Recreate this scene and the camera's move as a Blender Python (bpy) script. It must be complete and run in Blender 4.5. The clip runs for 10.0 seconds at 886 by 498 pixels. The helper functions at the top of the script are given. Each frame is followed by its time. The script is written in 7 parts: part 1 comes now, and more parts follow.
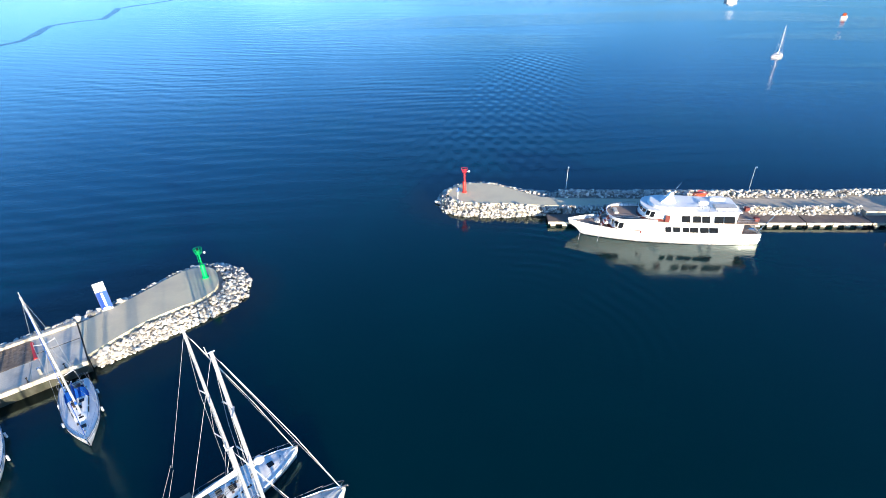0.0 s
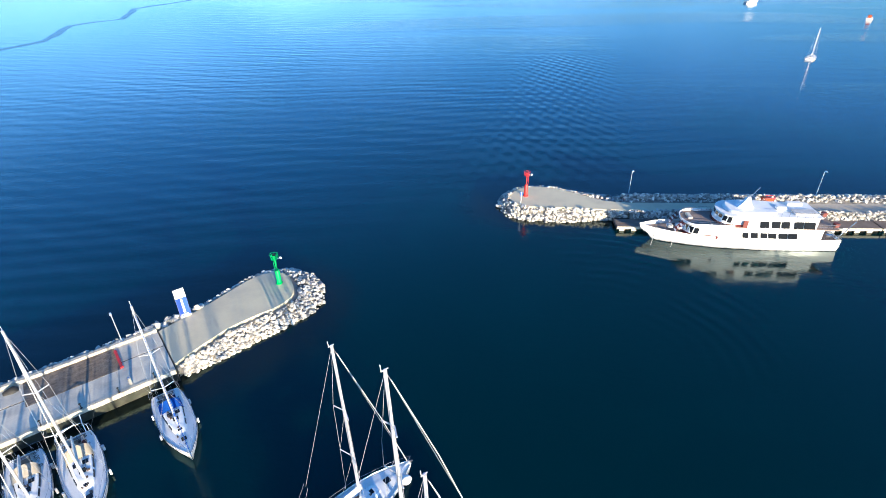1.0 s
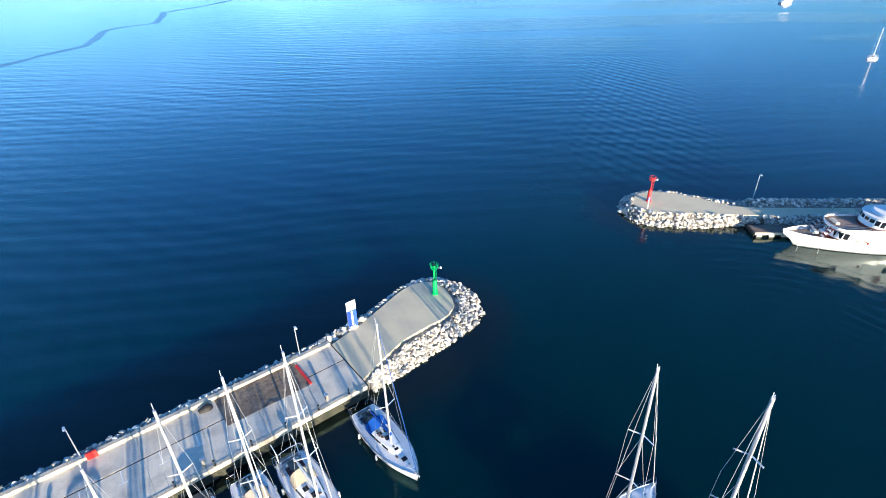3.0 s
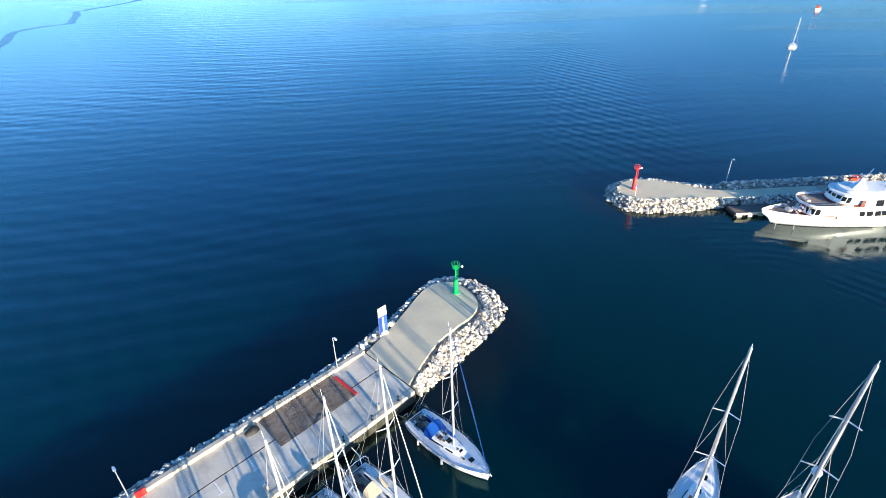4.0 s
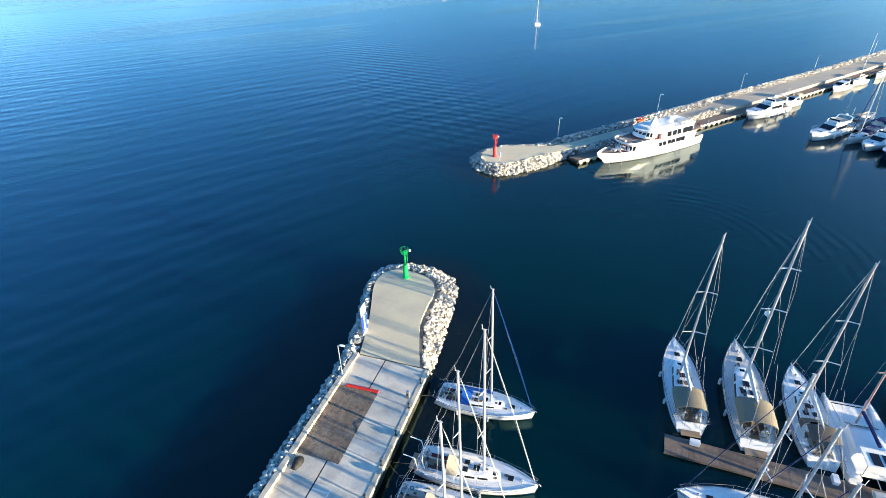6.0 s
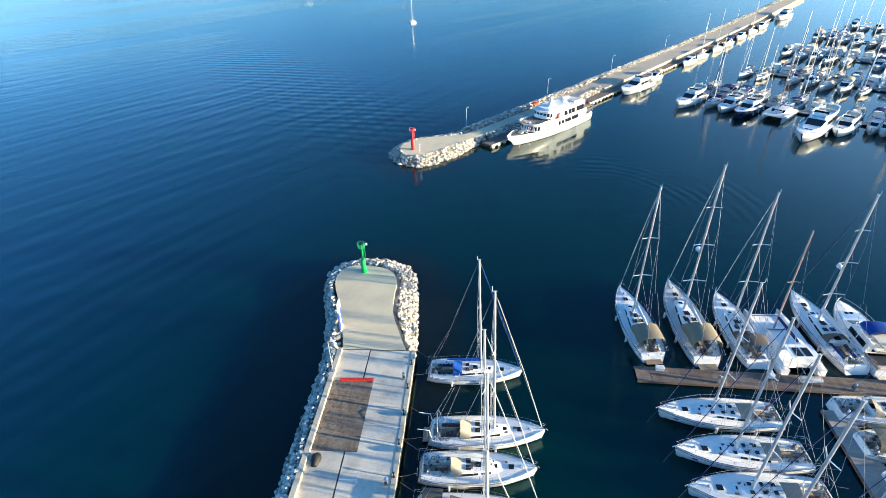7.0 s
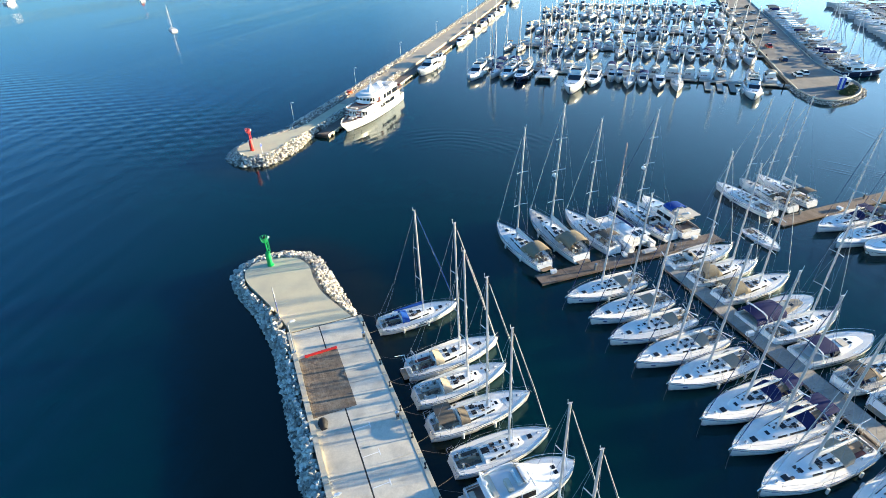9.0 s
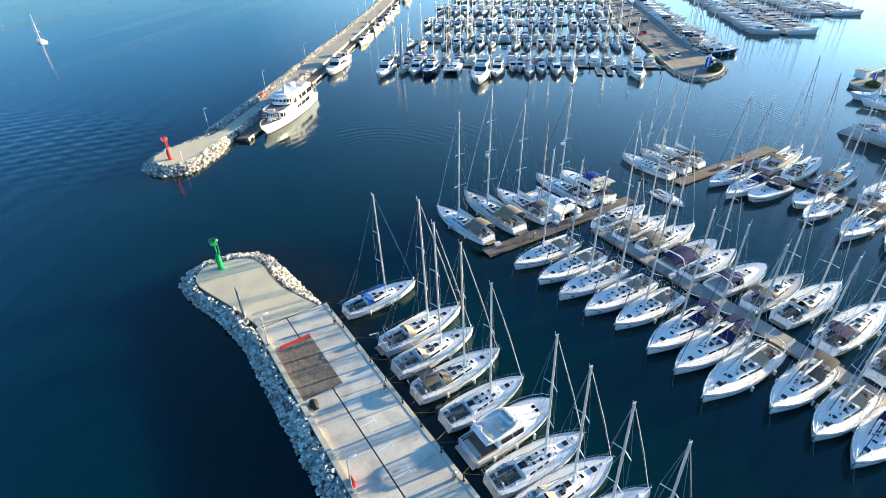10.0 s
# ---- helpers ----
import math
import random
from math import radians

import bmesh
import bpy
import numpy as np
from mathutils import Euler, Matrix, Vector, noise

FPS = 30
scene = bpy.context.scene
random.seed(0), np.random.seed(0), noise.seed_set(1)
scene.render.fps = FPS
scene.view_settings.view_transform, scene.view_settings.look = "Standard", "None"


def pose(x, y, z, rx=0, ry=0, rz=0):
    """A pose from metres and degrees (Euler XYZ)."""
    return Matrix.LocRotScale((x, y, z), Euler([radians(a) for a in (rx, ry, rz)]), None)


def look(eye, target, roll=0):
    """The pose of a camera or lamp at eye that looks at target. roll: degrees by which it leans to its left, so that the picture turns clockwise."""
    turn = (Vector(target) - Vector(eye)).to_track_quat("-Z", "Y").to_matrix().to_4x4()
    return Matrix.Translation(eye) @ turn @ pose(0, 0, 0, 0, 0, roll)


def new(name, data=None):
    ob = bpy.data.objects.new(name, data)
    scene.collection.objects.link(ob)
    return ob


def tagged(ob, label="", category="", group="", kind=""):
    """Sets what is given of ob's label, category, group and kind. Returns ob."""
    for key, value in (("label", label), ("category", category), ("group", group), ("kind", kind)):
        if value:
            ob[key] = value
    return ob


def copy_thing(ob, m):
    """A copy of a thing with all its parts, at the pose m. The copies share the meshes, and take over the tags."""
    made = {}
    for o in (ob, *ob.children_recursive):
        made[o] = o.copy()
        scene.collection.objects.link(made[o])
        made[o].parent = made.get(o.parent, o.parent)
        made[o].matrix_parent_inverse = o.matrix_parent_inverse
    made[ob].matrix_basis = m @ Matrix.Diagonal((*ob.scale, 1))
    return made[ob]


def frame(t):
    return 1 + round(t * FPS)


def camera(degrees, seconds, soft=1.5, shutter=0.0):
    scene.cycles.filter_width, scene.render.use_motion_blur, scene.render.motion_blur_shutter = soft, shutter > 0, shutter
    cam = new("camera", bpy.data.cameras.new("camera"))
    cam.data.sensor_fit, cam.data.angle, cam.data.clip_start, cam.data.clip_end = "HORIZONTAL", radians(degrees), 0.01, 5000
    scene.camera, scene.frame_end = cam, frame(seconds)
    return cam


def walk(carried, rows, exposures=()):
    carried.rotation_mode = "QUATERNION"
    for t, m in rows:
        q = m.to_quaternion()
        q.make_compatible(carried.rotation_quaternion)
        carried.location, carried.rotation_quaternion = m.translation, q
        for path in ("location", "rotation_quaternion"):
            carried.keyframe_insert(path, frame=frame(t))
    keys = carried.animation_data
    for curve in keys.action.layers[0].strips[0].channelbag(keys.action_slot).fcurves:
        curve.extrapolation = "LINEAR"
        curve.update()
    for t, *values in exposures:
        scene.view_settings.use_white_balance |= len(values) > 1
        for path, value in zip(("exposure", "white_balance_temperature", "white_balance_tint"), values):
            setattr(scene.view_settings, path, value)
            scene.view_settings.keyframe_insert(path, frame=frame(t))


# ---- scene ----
cam = camera(80.1, 10.0, soft=0.85)
PATH = [
    (0, (6.084, 1.278, 48.265), (5.945, 2.989, 47.239), -1.2),
    (0.5, (0.048, 1.871, 48.146), (-0.092, 3.583, 47.122), -1.0),
    (1, (-6.107, 2.405, 48.14), (-6.251, 4.118, 47.117), -1.1),
    (1.5, (-12.186, 2.772, 48.219), (-12.332, 4.484, 47.197), -1.2),
    (2, (-18.142, 2.976, 48.293), (-18.289, 4.689, 47.271), -1.3),
    (2.5, (-23.983, 3.047, 48.401), (-24.133, 4.761, 47.381), -1.4),
    (3, (-29.953, 3.039, 48.485), (-30.105, 4.754, 47.467), -1.5),
    (3.2, (-32.328, 3.075, 48.523), (-32.464, 4.79, 47.503), -1.3),
    (4.3, (-45.666, 3.407, 49.316), (-45.458, 5.101, 48.274), -1.3),
    (4.5, (-48.043, 3.514, 49.357), (-47.747, 5.195, 48.315), -1.4),
    (5, (-53.769, 4.116, 49.394), (-53.276, 5.747, 48.347), -1.5),
    (6.3, (-68.112, 6.914, 49.29), (-67.176, 8.33, 48.232), -1.3),
    (6.5, (-70.216, 7.441, 49.271), (-69.209, 8.807, 48.214), -1.6),
    (7, (-75.107, 9.01, 49.145), (-73.945, 10.244, 48.083), -1.8),
    (7.5, (-79.673, 10.811, 49.02), (-78.382, 11.904, 47.952), -1.8),
    (8, (-84.02, 12.795, 48.912), (-82.615, 13.732, 47.84), -1.8),
    (8.5, (-88.212, 15.005, 48.889), (-86.714, 15.776, 47.812), -1.8),
    (9, (-92.116, 17.341, 48.907), (-90.543, 17.941, 47.826), -1.8),
    (9.5, (-95.614, 19.779, 48.925), (-93.989, 20.207, 47.84), -1.8),
    (10, (-98.901, 22.35, 48.949), (-97.244, 22.618, 47.861), -1.7),
]
EXPOSURE = [(0.0, 1.42, 5950, 7), (4.0, 1.52, 6150, 6), (7.0, 1.65, 6650, 1), (10.0, 1.70, 6950, 0)]
walk(cam, [(t, look(eye, target, roll)) for t, eye, target, roll in PATH], EXPOSURE)


# ---- light ----
SUN_FROM = Vector((0.545, -0.838, 0.0)).normalized()
SUN_HEIGHT = radians(8.3)
GLOW = (2.95, 4.1, 5.5, 1)
world = bpy.data.worlds.new("world")
scene.world = world
world.use_nodes = True
wn = world.node_tree.nodes
sky = wn.new("ShaderNodeTexSky")
sky.sky_type = "NISHITA"
sky.sun_disc = False
sky.sun_elevation = SUN_HEIGHT
sky.sun_rotation = math.atan2(SUN_FROM.x, SUN_FROM.y)
sky.air_density, sky.dust_density, sky.ozone_density = 1.0, 0.6, 6.0
wn["Background"].inputs["Strength"].default_value = 0.14
# thin haze with uneven whitish patches low over the horizon
direction = wn.new("ShaderNodeTexCoord")
stretch = wn.new("ShaderNodeMapping")
stretch.inputs["Scale"].default_value = (1.6, 1.6, 7.0)
cloud = wn.new("ShaderNodeTexNoise")
cloud.inputs["Scale"].default_value, cloud.inputs["Detail"].default_value, cloud.inputs["Roughness"].default_value = 1.7, 5.0, 0.55
cloud_amount = wn.new("ShaderNodeMapRange")
for i, v in enumerate((0.36, 0.66, 0.05, 0.9)):
    cloud_amount.inputs[i + 1].default_value = v
whiten = wn.new("ShaderNodeMix")
whiten.data_type, whiten.blend_type = "RGBA", "ADD"
whiten.inputs["B"].default_value = (1.55, 2.5, 4.25, 1)
wl = world.node_tree.links
wl.new(direction.outputs["Generated"], stretch.inputs["Vector"])
wl.new(stretch.outputs["Vector"], cloud.inputs["Vector"])
wl.new(cloud.outputs["Fac"], cloud_amount.inputs["Value"])
height = wn.new("ShaderNodeSeparateXYZ")
low = wn.new("ShaderNodeMapRange")
for i, v in enumerate((0.02, 0.30, 1.0, 0.0)):
    low.inputs[i + 1].default_value = v
haze = wn.new("ShaderNodeMath")
haze.operation = "MULTIPLY"
wl.new(direction.outputs["Generated"], height.inputs["Vector"])
wl.new(height.outputs["Z"], low.inputs["Value"])
wl.new(cloud_amount.outputs["Result"], haze.inputs[0])
wl.new(low.outputs["Result"], haze.inputs[1])
# air light is strongest towards and away from the sun
toward = wn.new("ShaderNodeVectorMath")
toward.operation = "DOT_PRODUCT"
toward.inputs[1].default_value = SUN_FROM
square = wn.new("ShaderNodeMath")
square.operation = "POWER"
square.inputs[1].default_value = 2.0
absolute = wn.new("ShaderNodeMath")
absolute.operation = "ABSOLUTE"
spread = wn.new("ShaderNodeMapRange")
spread.inputs["To Min"].default_value, spread.inputs["To Max"].default_value = 0.25, 1.2
phase = wn.new("ShaderNodeMath")
phase.operation = "MULTIPLY"
wl.new(direction.outputs["Generated"], toward.inputs[0])
wl.new(toward.outputs["Value"], absolute.inputs[0])
wl.new(absolute.outputs["Value"], square.inputs[0])
wl.new(square.outputs["Value"], spread.inputs["Value"])
wl.new(haze.outputs["Value"], phase.inputs[0])
wl.new(spread.outputs["Result"], phase.inputs[1])
wl.new(phase.outputs["Value"], whiten.inputs["Factor"])
wl.new(sky.outputs["Color"], whiten.inputs["A"])
# the sky brightens towards the low sun
glow_side = wn.new("ShaderNodeMapRange")
for i, v in enumerate((0.1, 1.0, 0.0, 1.0)):
    glow_side.inputs[i + 1].default_value = v
glow_low = wn.new("ShaderNodeMapRange")
for i, v in enumerate((0.12, 0.52, 1.0, 0.0)):
    glow_low.inputs[i + 1].default_value = v
glow = wn.new("ShaderNodeMath")
glow.operation = "MULTIPLY"
brighten = wn.new("ShaderNodeMix")
brighten.data_type, brighten.blend_type = "RGBA", "ADD"
brighten.inputs["B"].default_value = GLOW
wl.new(toward.outputs["Value"], glow_side.inputs["Value"])
wl.new(height.outputs["Z"], glow_low.inputs["Value"])
wl.new(glow_side.outputs["Result"], glow.inputs[0])
wl.new(glow_low.outputs["Result"], glow.inputs[1])
wl.new(glow.outputs["Value"], brighten.inputs["Factor"])
wl.new(whiten.outputs["Result"], brighten.inputs["A"])
wl.new(brighten.outputs["Result"], wn["Background"].inputs["Color"])
sun = new("sun", bpy.data.lights.new("sun", "SUN"))
sun.data.energy, sun.data.angle, sun.data.color = 6.0, radians(0.55), (1.0, 0.79, 0.54)
sun.matrix_world = look((0, 0, 60), Vector((0, 0, 60)) - SUN_FROM * math.cos(SUN_HEIGHT) - Vector((0, 0, math.sin(SUN_HEIGHT))))

# ---- materials ----
def material(name, color, rough=0.6, metal=0.0, scale=3.0, vary=0.12, bump=0.0, bump_scale=20.0, per_object=0.0, dirt=None, dirt_amount=0.0, dirt_scale=0.4, coat=0.0, per_island=0.0):
    """A base colour with grain at one scale, patches of dirt at a larger one, and fine relief."""
    m = bpy.data.materials.new(name)
    m.use_nodes = True
    n, l = m.node_tree.nodes, m.node_tree.links
    b = n["Principled BSDF"]
    b.inputs["Roughness"].default_value, b.inputs["Metallic"].default_value = rough, metal
    b.inputs["Coat Weight"].default_value = coat
    co = n.new("ShaderNodeNewGeometry")
    grain = n.new("ShaderNodeTexNoise")
    grain.inputs["Scale"].default_value, grain.inputs["Detail"].default_value = scale, 5.0
    l.new(co.outputs["Position"], grain.inputs["Vector"])
    hsv = n.new("ShaderNodeHueSaturation")
    hsv.inputs["Color"].default_value = (*color, 1)
    rng = n.new("ShaderNodeMapRange")
    rng.inputs["From Min"].default_value, rng.inputs["From Max"].default_value = 0.25, 0.75
    rng.inputs["To Min"].default_value, rng.inputs["To Max"].default_value = 1 - vary, 1 + vary
    l.new(grain.outputs["Fac"], rng.inputs["Value"])
    value = rng.outputs["Result"]
    for amount, source in ((per_object, "ShaderNodeObjectInfo"), (per_island, "")):
        if amount:
            src = n.new(source).outputs["Random"] if source else co.outputs["Random Per Island"]
            r2 = n.new("ShaderNodeMapRange")
            r2.inputs["To Min"].default_value, r2.inputs["To Max"].default_value = 1 - amount, 1 + amount * 0.6
            l.new(src, r2.inputs["Value"])
            mul = n.new("ShaderNodeMath")
            mul.operation = "MULTIPLY"
            l.new(value, mul.inputs[0]), l.new(r2.outputs["Result"], mul.inputs[1])
            value = mul.outputs[0]
    l.new(value, hsv.inputs["Value"])
    out = hsv.outputs["Color"]
    if dirt:
        big = n.new("ShaderNodeTexNoise")
        big.inputs["Scale"].default_value, big.inputs["Detail"].default_value, big.inputs["Roughness"].default_value = dirt_scale, 6.0, 0.62
        l.new(co.outputs["Position"], big.inputs["Vector"])
        r3 = n.new("ShaderNodeMapRange")
        r3.inputs["From Min"].default_value, r3.inputs["From Max"].default_value = 0.45, 0.7
        r3.inputs["To Max"].default_value = dirt_amount
        l.new(big.outputs["Fac"], r3.inputs["Value"])
        mix = n.new("ShaderNodeMix")
        mix.data_type = "RGBA"
        mix.inputs["B"].default_value = (*dirt, 1)
        l.new(r3.outputs["Result"], mix.inputs["Factor"]), l.new(out, mix.inputs["A"])
        out = mix.outputs["Result"]
    l.new(out, b.inputs["Base Color"])
    if bump:
        fine = n.new("ShaderNodeTexNoise")
        fine.inputs["Scale"].default_value, fine.inputs["Detail"].default_value = bump_scale, 4.0
        l.new(co.outputs["Position"], fine.inputs["Vector"])
        bp = n.new("ShaderNodeBump")
        bp.inputs["Strength"].default_value, bp.inputs["Distance"].default_value = 0.6, bump
        l.new(fine.outputs["Fac"], bp.inputs["Height"]), l.new(bp.outputs["Normal"], b.inputs["Normal"])
    return m


def water_material():
    """Deep sea water: dark body colour with greener shoals, mirror-like skin, swell and ripples; calmer behind the breakwaters."""
    m = bpy.data.materials.new("sea_water")
    m.use_nodes = True
    n, l = m.node_tree.nodes, m.node_tree.links
    b = n["Principled BSDF"]
    b.inputs["Roughness"].default_value, b.inputs["IOR"].default_value = 0.08, 1.40
    b.inputs["Specular Tint"].default_value = (0.42, 0.90, 1.0, 1)
    b.subsurface_method = "BURLEY"
    b.inputs["Subsurface Weight"].default_value, b.inputs["Subsurface Scale"].default_value = 1.0, 1.0
    b.inputs["Subsurface Radius"].default_value = (4.0, 7.0, 7.0)
    pos = n.new("ShaderNodeNewGeometry").outputs["Position"]

    def math_node(op, a, c=None):
        k = n.new("ShaderNodeMath")
        k.operation = op
        for i, v in enumerate((a, c)):
            if v is None:
                continue
            if isinstance(v, (int, float)):
                k.inputs[i].default_value = v
            else:
                l.new(v, k.inputs[i])
        return k.outputs[0]

    def dot(vec, offset):
        k = n.new("ShaderNodeVectorMath")
        k.operation = "DOT_PRODUCT"
        l.new(pos, k.inputs[0])
        k.inputs[1].default_value = vec
        return math_node("ADD", k.outputs["Value"], offset)

    def ramp(v, a, c, lo, hi):
        k = n.new("ShaderNodeMapRange")
        k.interpolation_type = "SMOOTHSTEP"
        for i, x in enumerate((a, c, lo, hi)):
            k.inputs[i + 1].default_value = x
        l.new(v, k.inputs["Value"])
        return k.outputs["Result"]

    def mapped(rot, sc):
        k = n.new("ShaderNodeMapping")
        k.inputs["Rotation"].default_value = (0, 0, radians(rot))
        k.inputs["Scale"].default_value = sc
        l.new(pos, k.inputs["Vector"])
        return k.outputs["Vector"]

    def noise_tex(vec, scale, detail, rough=0.5, distortion=0.0):
        k = n.new("ShaderNodeTexNoise")
        k.inputs["Scale"].default_value, k.inputs["Detail"].default_value = scale, detail
        k.inputs["Roughness"].default_value, k.inputs["Distortion"].default_value = rough, distortion
        l.new(vec, k.inputs["Vector"])
        return k.outputs["Fac"]

    open_sea = ramp(math_node("MAXIMUM", dot((-0.70, 0.714, 0), -74.5), dot((-0.035, 1, 0), -103.0)), -12.0, 30.0, 0.0, 1.0)

    def swell(rot, scale, distortion):
        k = n.new("ShaderNodeTexWave")
        k.wave_type, k.bands_direction = "BANDS", "Y"
        k.inputs["Scale"].default_value, k.inputs["Distortion"].default_value = scale, distortion
        k.inputs["Detail"].default_value, k.inputs["Detail Scale"].default_value = 1.5, 0.35
        l.new(mapped(rot, (0.8, 1, 1)), k.inputs["Vector"])
        return k.outputs["Fac"]

    def reach(ax, ay, bx, by):
        """The distance from a line on the plan."""
        d = Vector((bx - ax, by - ay, 0))
        rel = n.new("ShaderNodeVectorMath")
        rel.operation = "SUBTRACT"
        l.new(pos, rel.inputs[0])
        rel.inputs[1].default_value = (ax, ay, W)
        share = n.new("ShaderNodeVectorMath")
        share.operation = "DOT_PRODUCT"
        l.new(rel.outputs["Vector"], share.inputs[0])
        share.inputs[1].default_value = d / d.length_squared
        held = ramp_linear(share.outputs["Value"])
        foot = n.new("ShaderNodeVectorMath")
        foot.operation = "SCALE"
        foot.inputs[0].default_value = d
        l.new(held, foot.inputs["Scale"])
        gap = n.new("ShaderNodeVectorMath")
        gap.operation = "DISTANCE"
        l.new(rel.outputs["Vector"], gap.inputs[0]), l.new(foot.outputs["Vector"], gap.inputs[1])
        return gap.outputs["Value"]

    def ramp_linear(v):
        k = n.new("ShaderNodeClamp")
        l.new(v, k.inputs["Value"])
        return k.outputs["Result"]

    eastward = ramp(dot((1, 0.1, 0), 0.0), -10.0, 110.0, 1.0, 0.2)
    patches = ramp(noise_tex(mapped(0, (1, 1, 1)), 0.010, 3.0), 0.38, 0.62, 0.3, 1.0)
    far_calm = ramp(dot((0, 1, 0), 0.0), 150.0, 330.0, 1.0, 0.4)
    westward = ramp(dot((-1, 0, 0), 0.0), 20.0, 110.0, 0.12, 1.0)
    trains = [(3, 0.034, 10.0, 0.85), (-13, 0.066, 8.0, 0.46), (24, 0.058, 7.0, 0.5)]
    parts = [math_node("MULTIPLY", swell(a, k, d), SWELL * h) for a, k, d, h in trains]
    parts[2] = math_node("MULTIPLY", parts[2], westward)
    waves = math_node("MULTIPLY", math_node("ADD", math_node("ADD", parts[0], parts[1]), parts[2]), far_calm)
    # a second train of short waves thrown back by the mole head
    fan = ramp(reach(8.0, 120.0, 28.0, 240.0), 4.0, 30.0, SWELL * 0.6, 0.0)
    crossing = math_node("MULTIPLY", math_node("ADD", swell(108, 0.105, 3.0), swell(62, 0.09, 4.0)), fan)
    waves = math_node("MULTIPLY", math_node("ADD", math_node("MULTIPLY", math_node("MULTIPLY", waves, eastward), patches), crossing), open_sea)
    # rings spreading across the basin from the ship's side
    ring = n.new("ShaderNodeTexWave")
    ring.wave_type, ring.rings_direction = "RINGS", "Z"
    ring.inputs["Scale"].default_value, ring.inputs["Distortion"].default_value = 0.135, 4.5
    ring.inputs["Detail"].default_value, ring.inputs["Detail Scale"].default_value = 1.5, 0.5
    centred = n.new("ShaderNodeVectorMath")
    centred.operation = "SUBTRACT"
    l.new(pos, centred.inputs[0])
    centred.inputs[1].default_value = (10.0, 55.0, W)
    l.new(centred.outputs["Vector"], ring.inputs["Vector"])
    crescent = math_node("MINIMUM", reach(15.0, 82.0, 30.0, 62.0), reach(30.0, 62.0, 29.0, 38.0))
    broken = ramp(noise_tex(mapped(20, (1, 1, 1)), 0.11, 2.0), 0.36, 0.62, 0.1, 1.0)
    passing = math_node("MULTIPLY", math_node("MULTIPLY", ring.outputs["Fac"], broken), ramp(crescent, 1.0, 13.0, SWELL * 0.5, 0.0))
    waves = math_node("ADD", waves, passing)
    chop = math_node("MULTIPLY", noise_tex(mapped(15, (0.6, 1.3, 1)), 0.9, 4.0, 0.55), CHOP)
    chop = math_node("MULTIPLY", chop, ramp(open_sea, 0.0, 1.0, 0.8, 1.0))
    streaks = ramp(noise_tex(mapped(12, (0.35, 1.5, 1)), 0.0075, 3.0, 0.55, 0.8), 0.47, 0.57, 0.4, 3.2)
    chop = math_node("MULTIPLY", chop, math_node("ADD", 1.0, math_node("MULTIPLY", math_node("ADD", streaks, -1.0), ramp(dot((0.6, 0.8, 0), 0.0), 150.0, 260.0, 0.0, 1.0))))
    ripple = math_node("MULTIPLY", noise_tex(mapped(-20, (1, 1, 1)), 3.5, 3.0), RIPPLE)
    bump = n.new("ShaderNodeBump")
    bump.inputs["Strength"].default_value, bump.inputs["Distance"].default_value = 1.0, 1.0
    l.new(math_node("ADD", math_node("ADD", waves, chop), ripple), bump.inputs["Height"])
    l.new(bump.outputs["Normal"], b.inputs["Normal"])
    tint = n.new("ShaderNodeMix")
    tint.data_type = "RGBA"
    depth = n.new("ShaderNodeMix")
    depth.data_type = "RGBA"
    depth.inputs["A"].default_value, depth.inputs["B"].default_value = BASIN, DEEP
    foot_of_moles = math_node("MINIMUM", reach(-38.2, 64.0, -40.5, 61.0), math_node("MINIMUM", math_node("ADD", reach(-41.5, 61.5, -155.0, -40.0), -2.5), math_node("ADD", reach(3.0, 101.5, 9.0, 101.0), 0.5)))
    outer_bay = ramp(math_node("MAXIMUM", dot((-0.70, 0.714, 0), -74.5), dot((-0.035, 1, 0), -103.0)), -20.0, 70.0, 0.0, 1.0)
    # body colour also darkened near the moles, for their shadow and the weed bed
    l.new(math_node("MULTIPLY", outer_bay, ramp(foot_of_moles, 6.0, 60.0, 0.55, 1.0)), depth.inputs["Factor"])
    # greener, darker shallows along the outer side towards the shore
    shore = n.new("ShaderNodeMix")
    shore.data_type = "RGBA"
    l.new(math_node("MULTIPLY", ramp(dot((-0.711, -0.703, 0), 3.2), -35.0, 90.0, 0.0, 0.85), open_sea), shore.inputs["Factor"])
    l.new(depth.outputs["Result"], shore.inputs["A"])
    shore.inputs["B"].default_value = (0.0004, 0.0285, 0.0340, 1)
    l.new(shore.outputs["Result"], tint.inputs["A"])
    tint.inputs["B"].default_value = SHOAL
    l.new(ramp(noise_tex(mapped(0, (1, 1, 1)), 0.02, 3.0, 0.5, 0.6), 0.5, 0.8, 0.0, 0.8), tint.inputs["Factor"])

    # submerged boulders at the foot of the moles show through
    ragged = math_node("ADD", foot_of_moles, math_node("MULTIPLY", noise_tex(mapped(0, (1, 1, 1)), 0.8, 5.0, 0.65), 6.0))
    shelf = n.new("ShaderNodeMix")
    shelf.data_type = "RGBA"
    l.new(ramp(ragged, 11.0, 19.0, 0.9, 0.0), shelf.inputs["Factor"])
    l.new(tint.outputs["Result"], shelf.inputs["A"])
    shelf.inputs["B"].default_value = SHELF
    l.new(shelf.outputs["Result"], b.inputs["Base Color"])
    return m


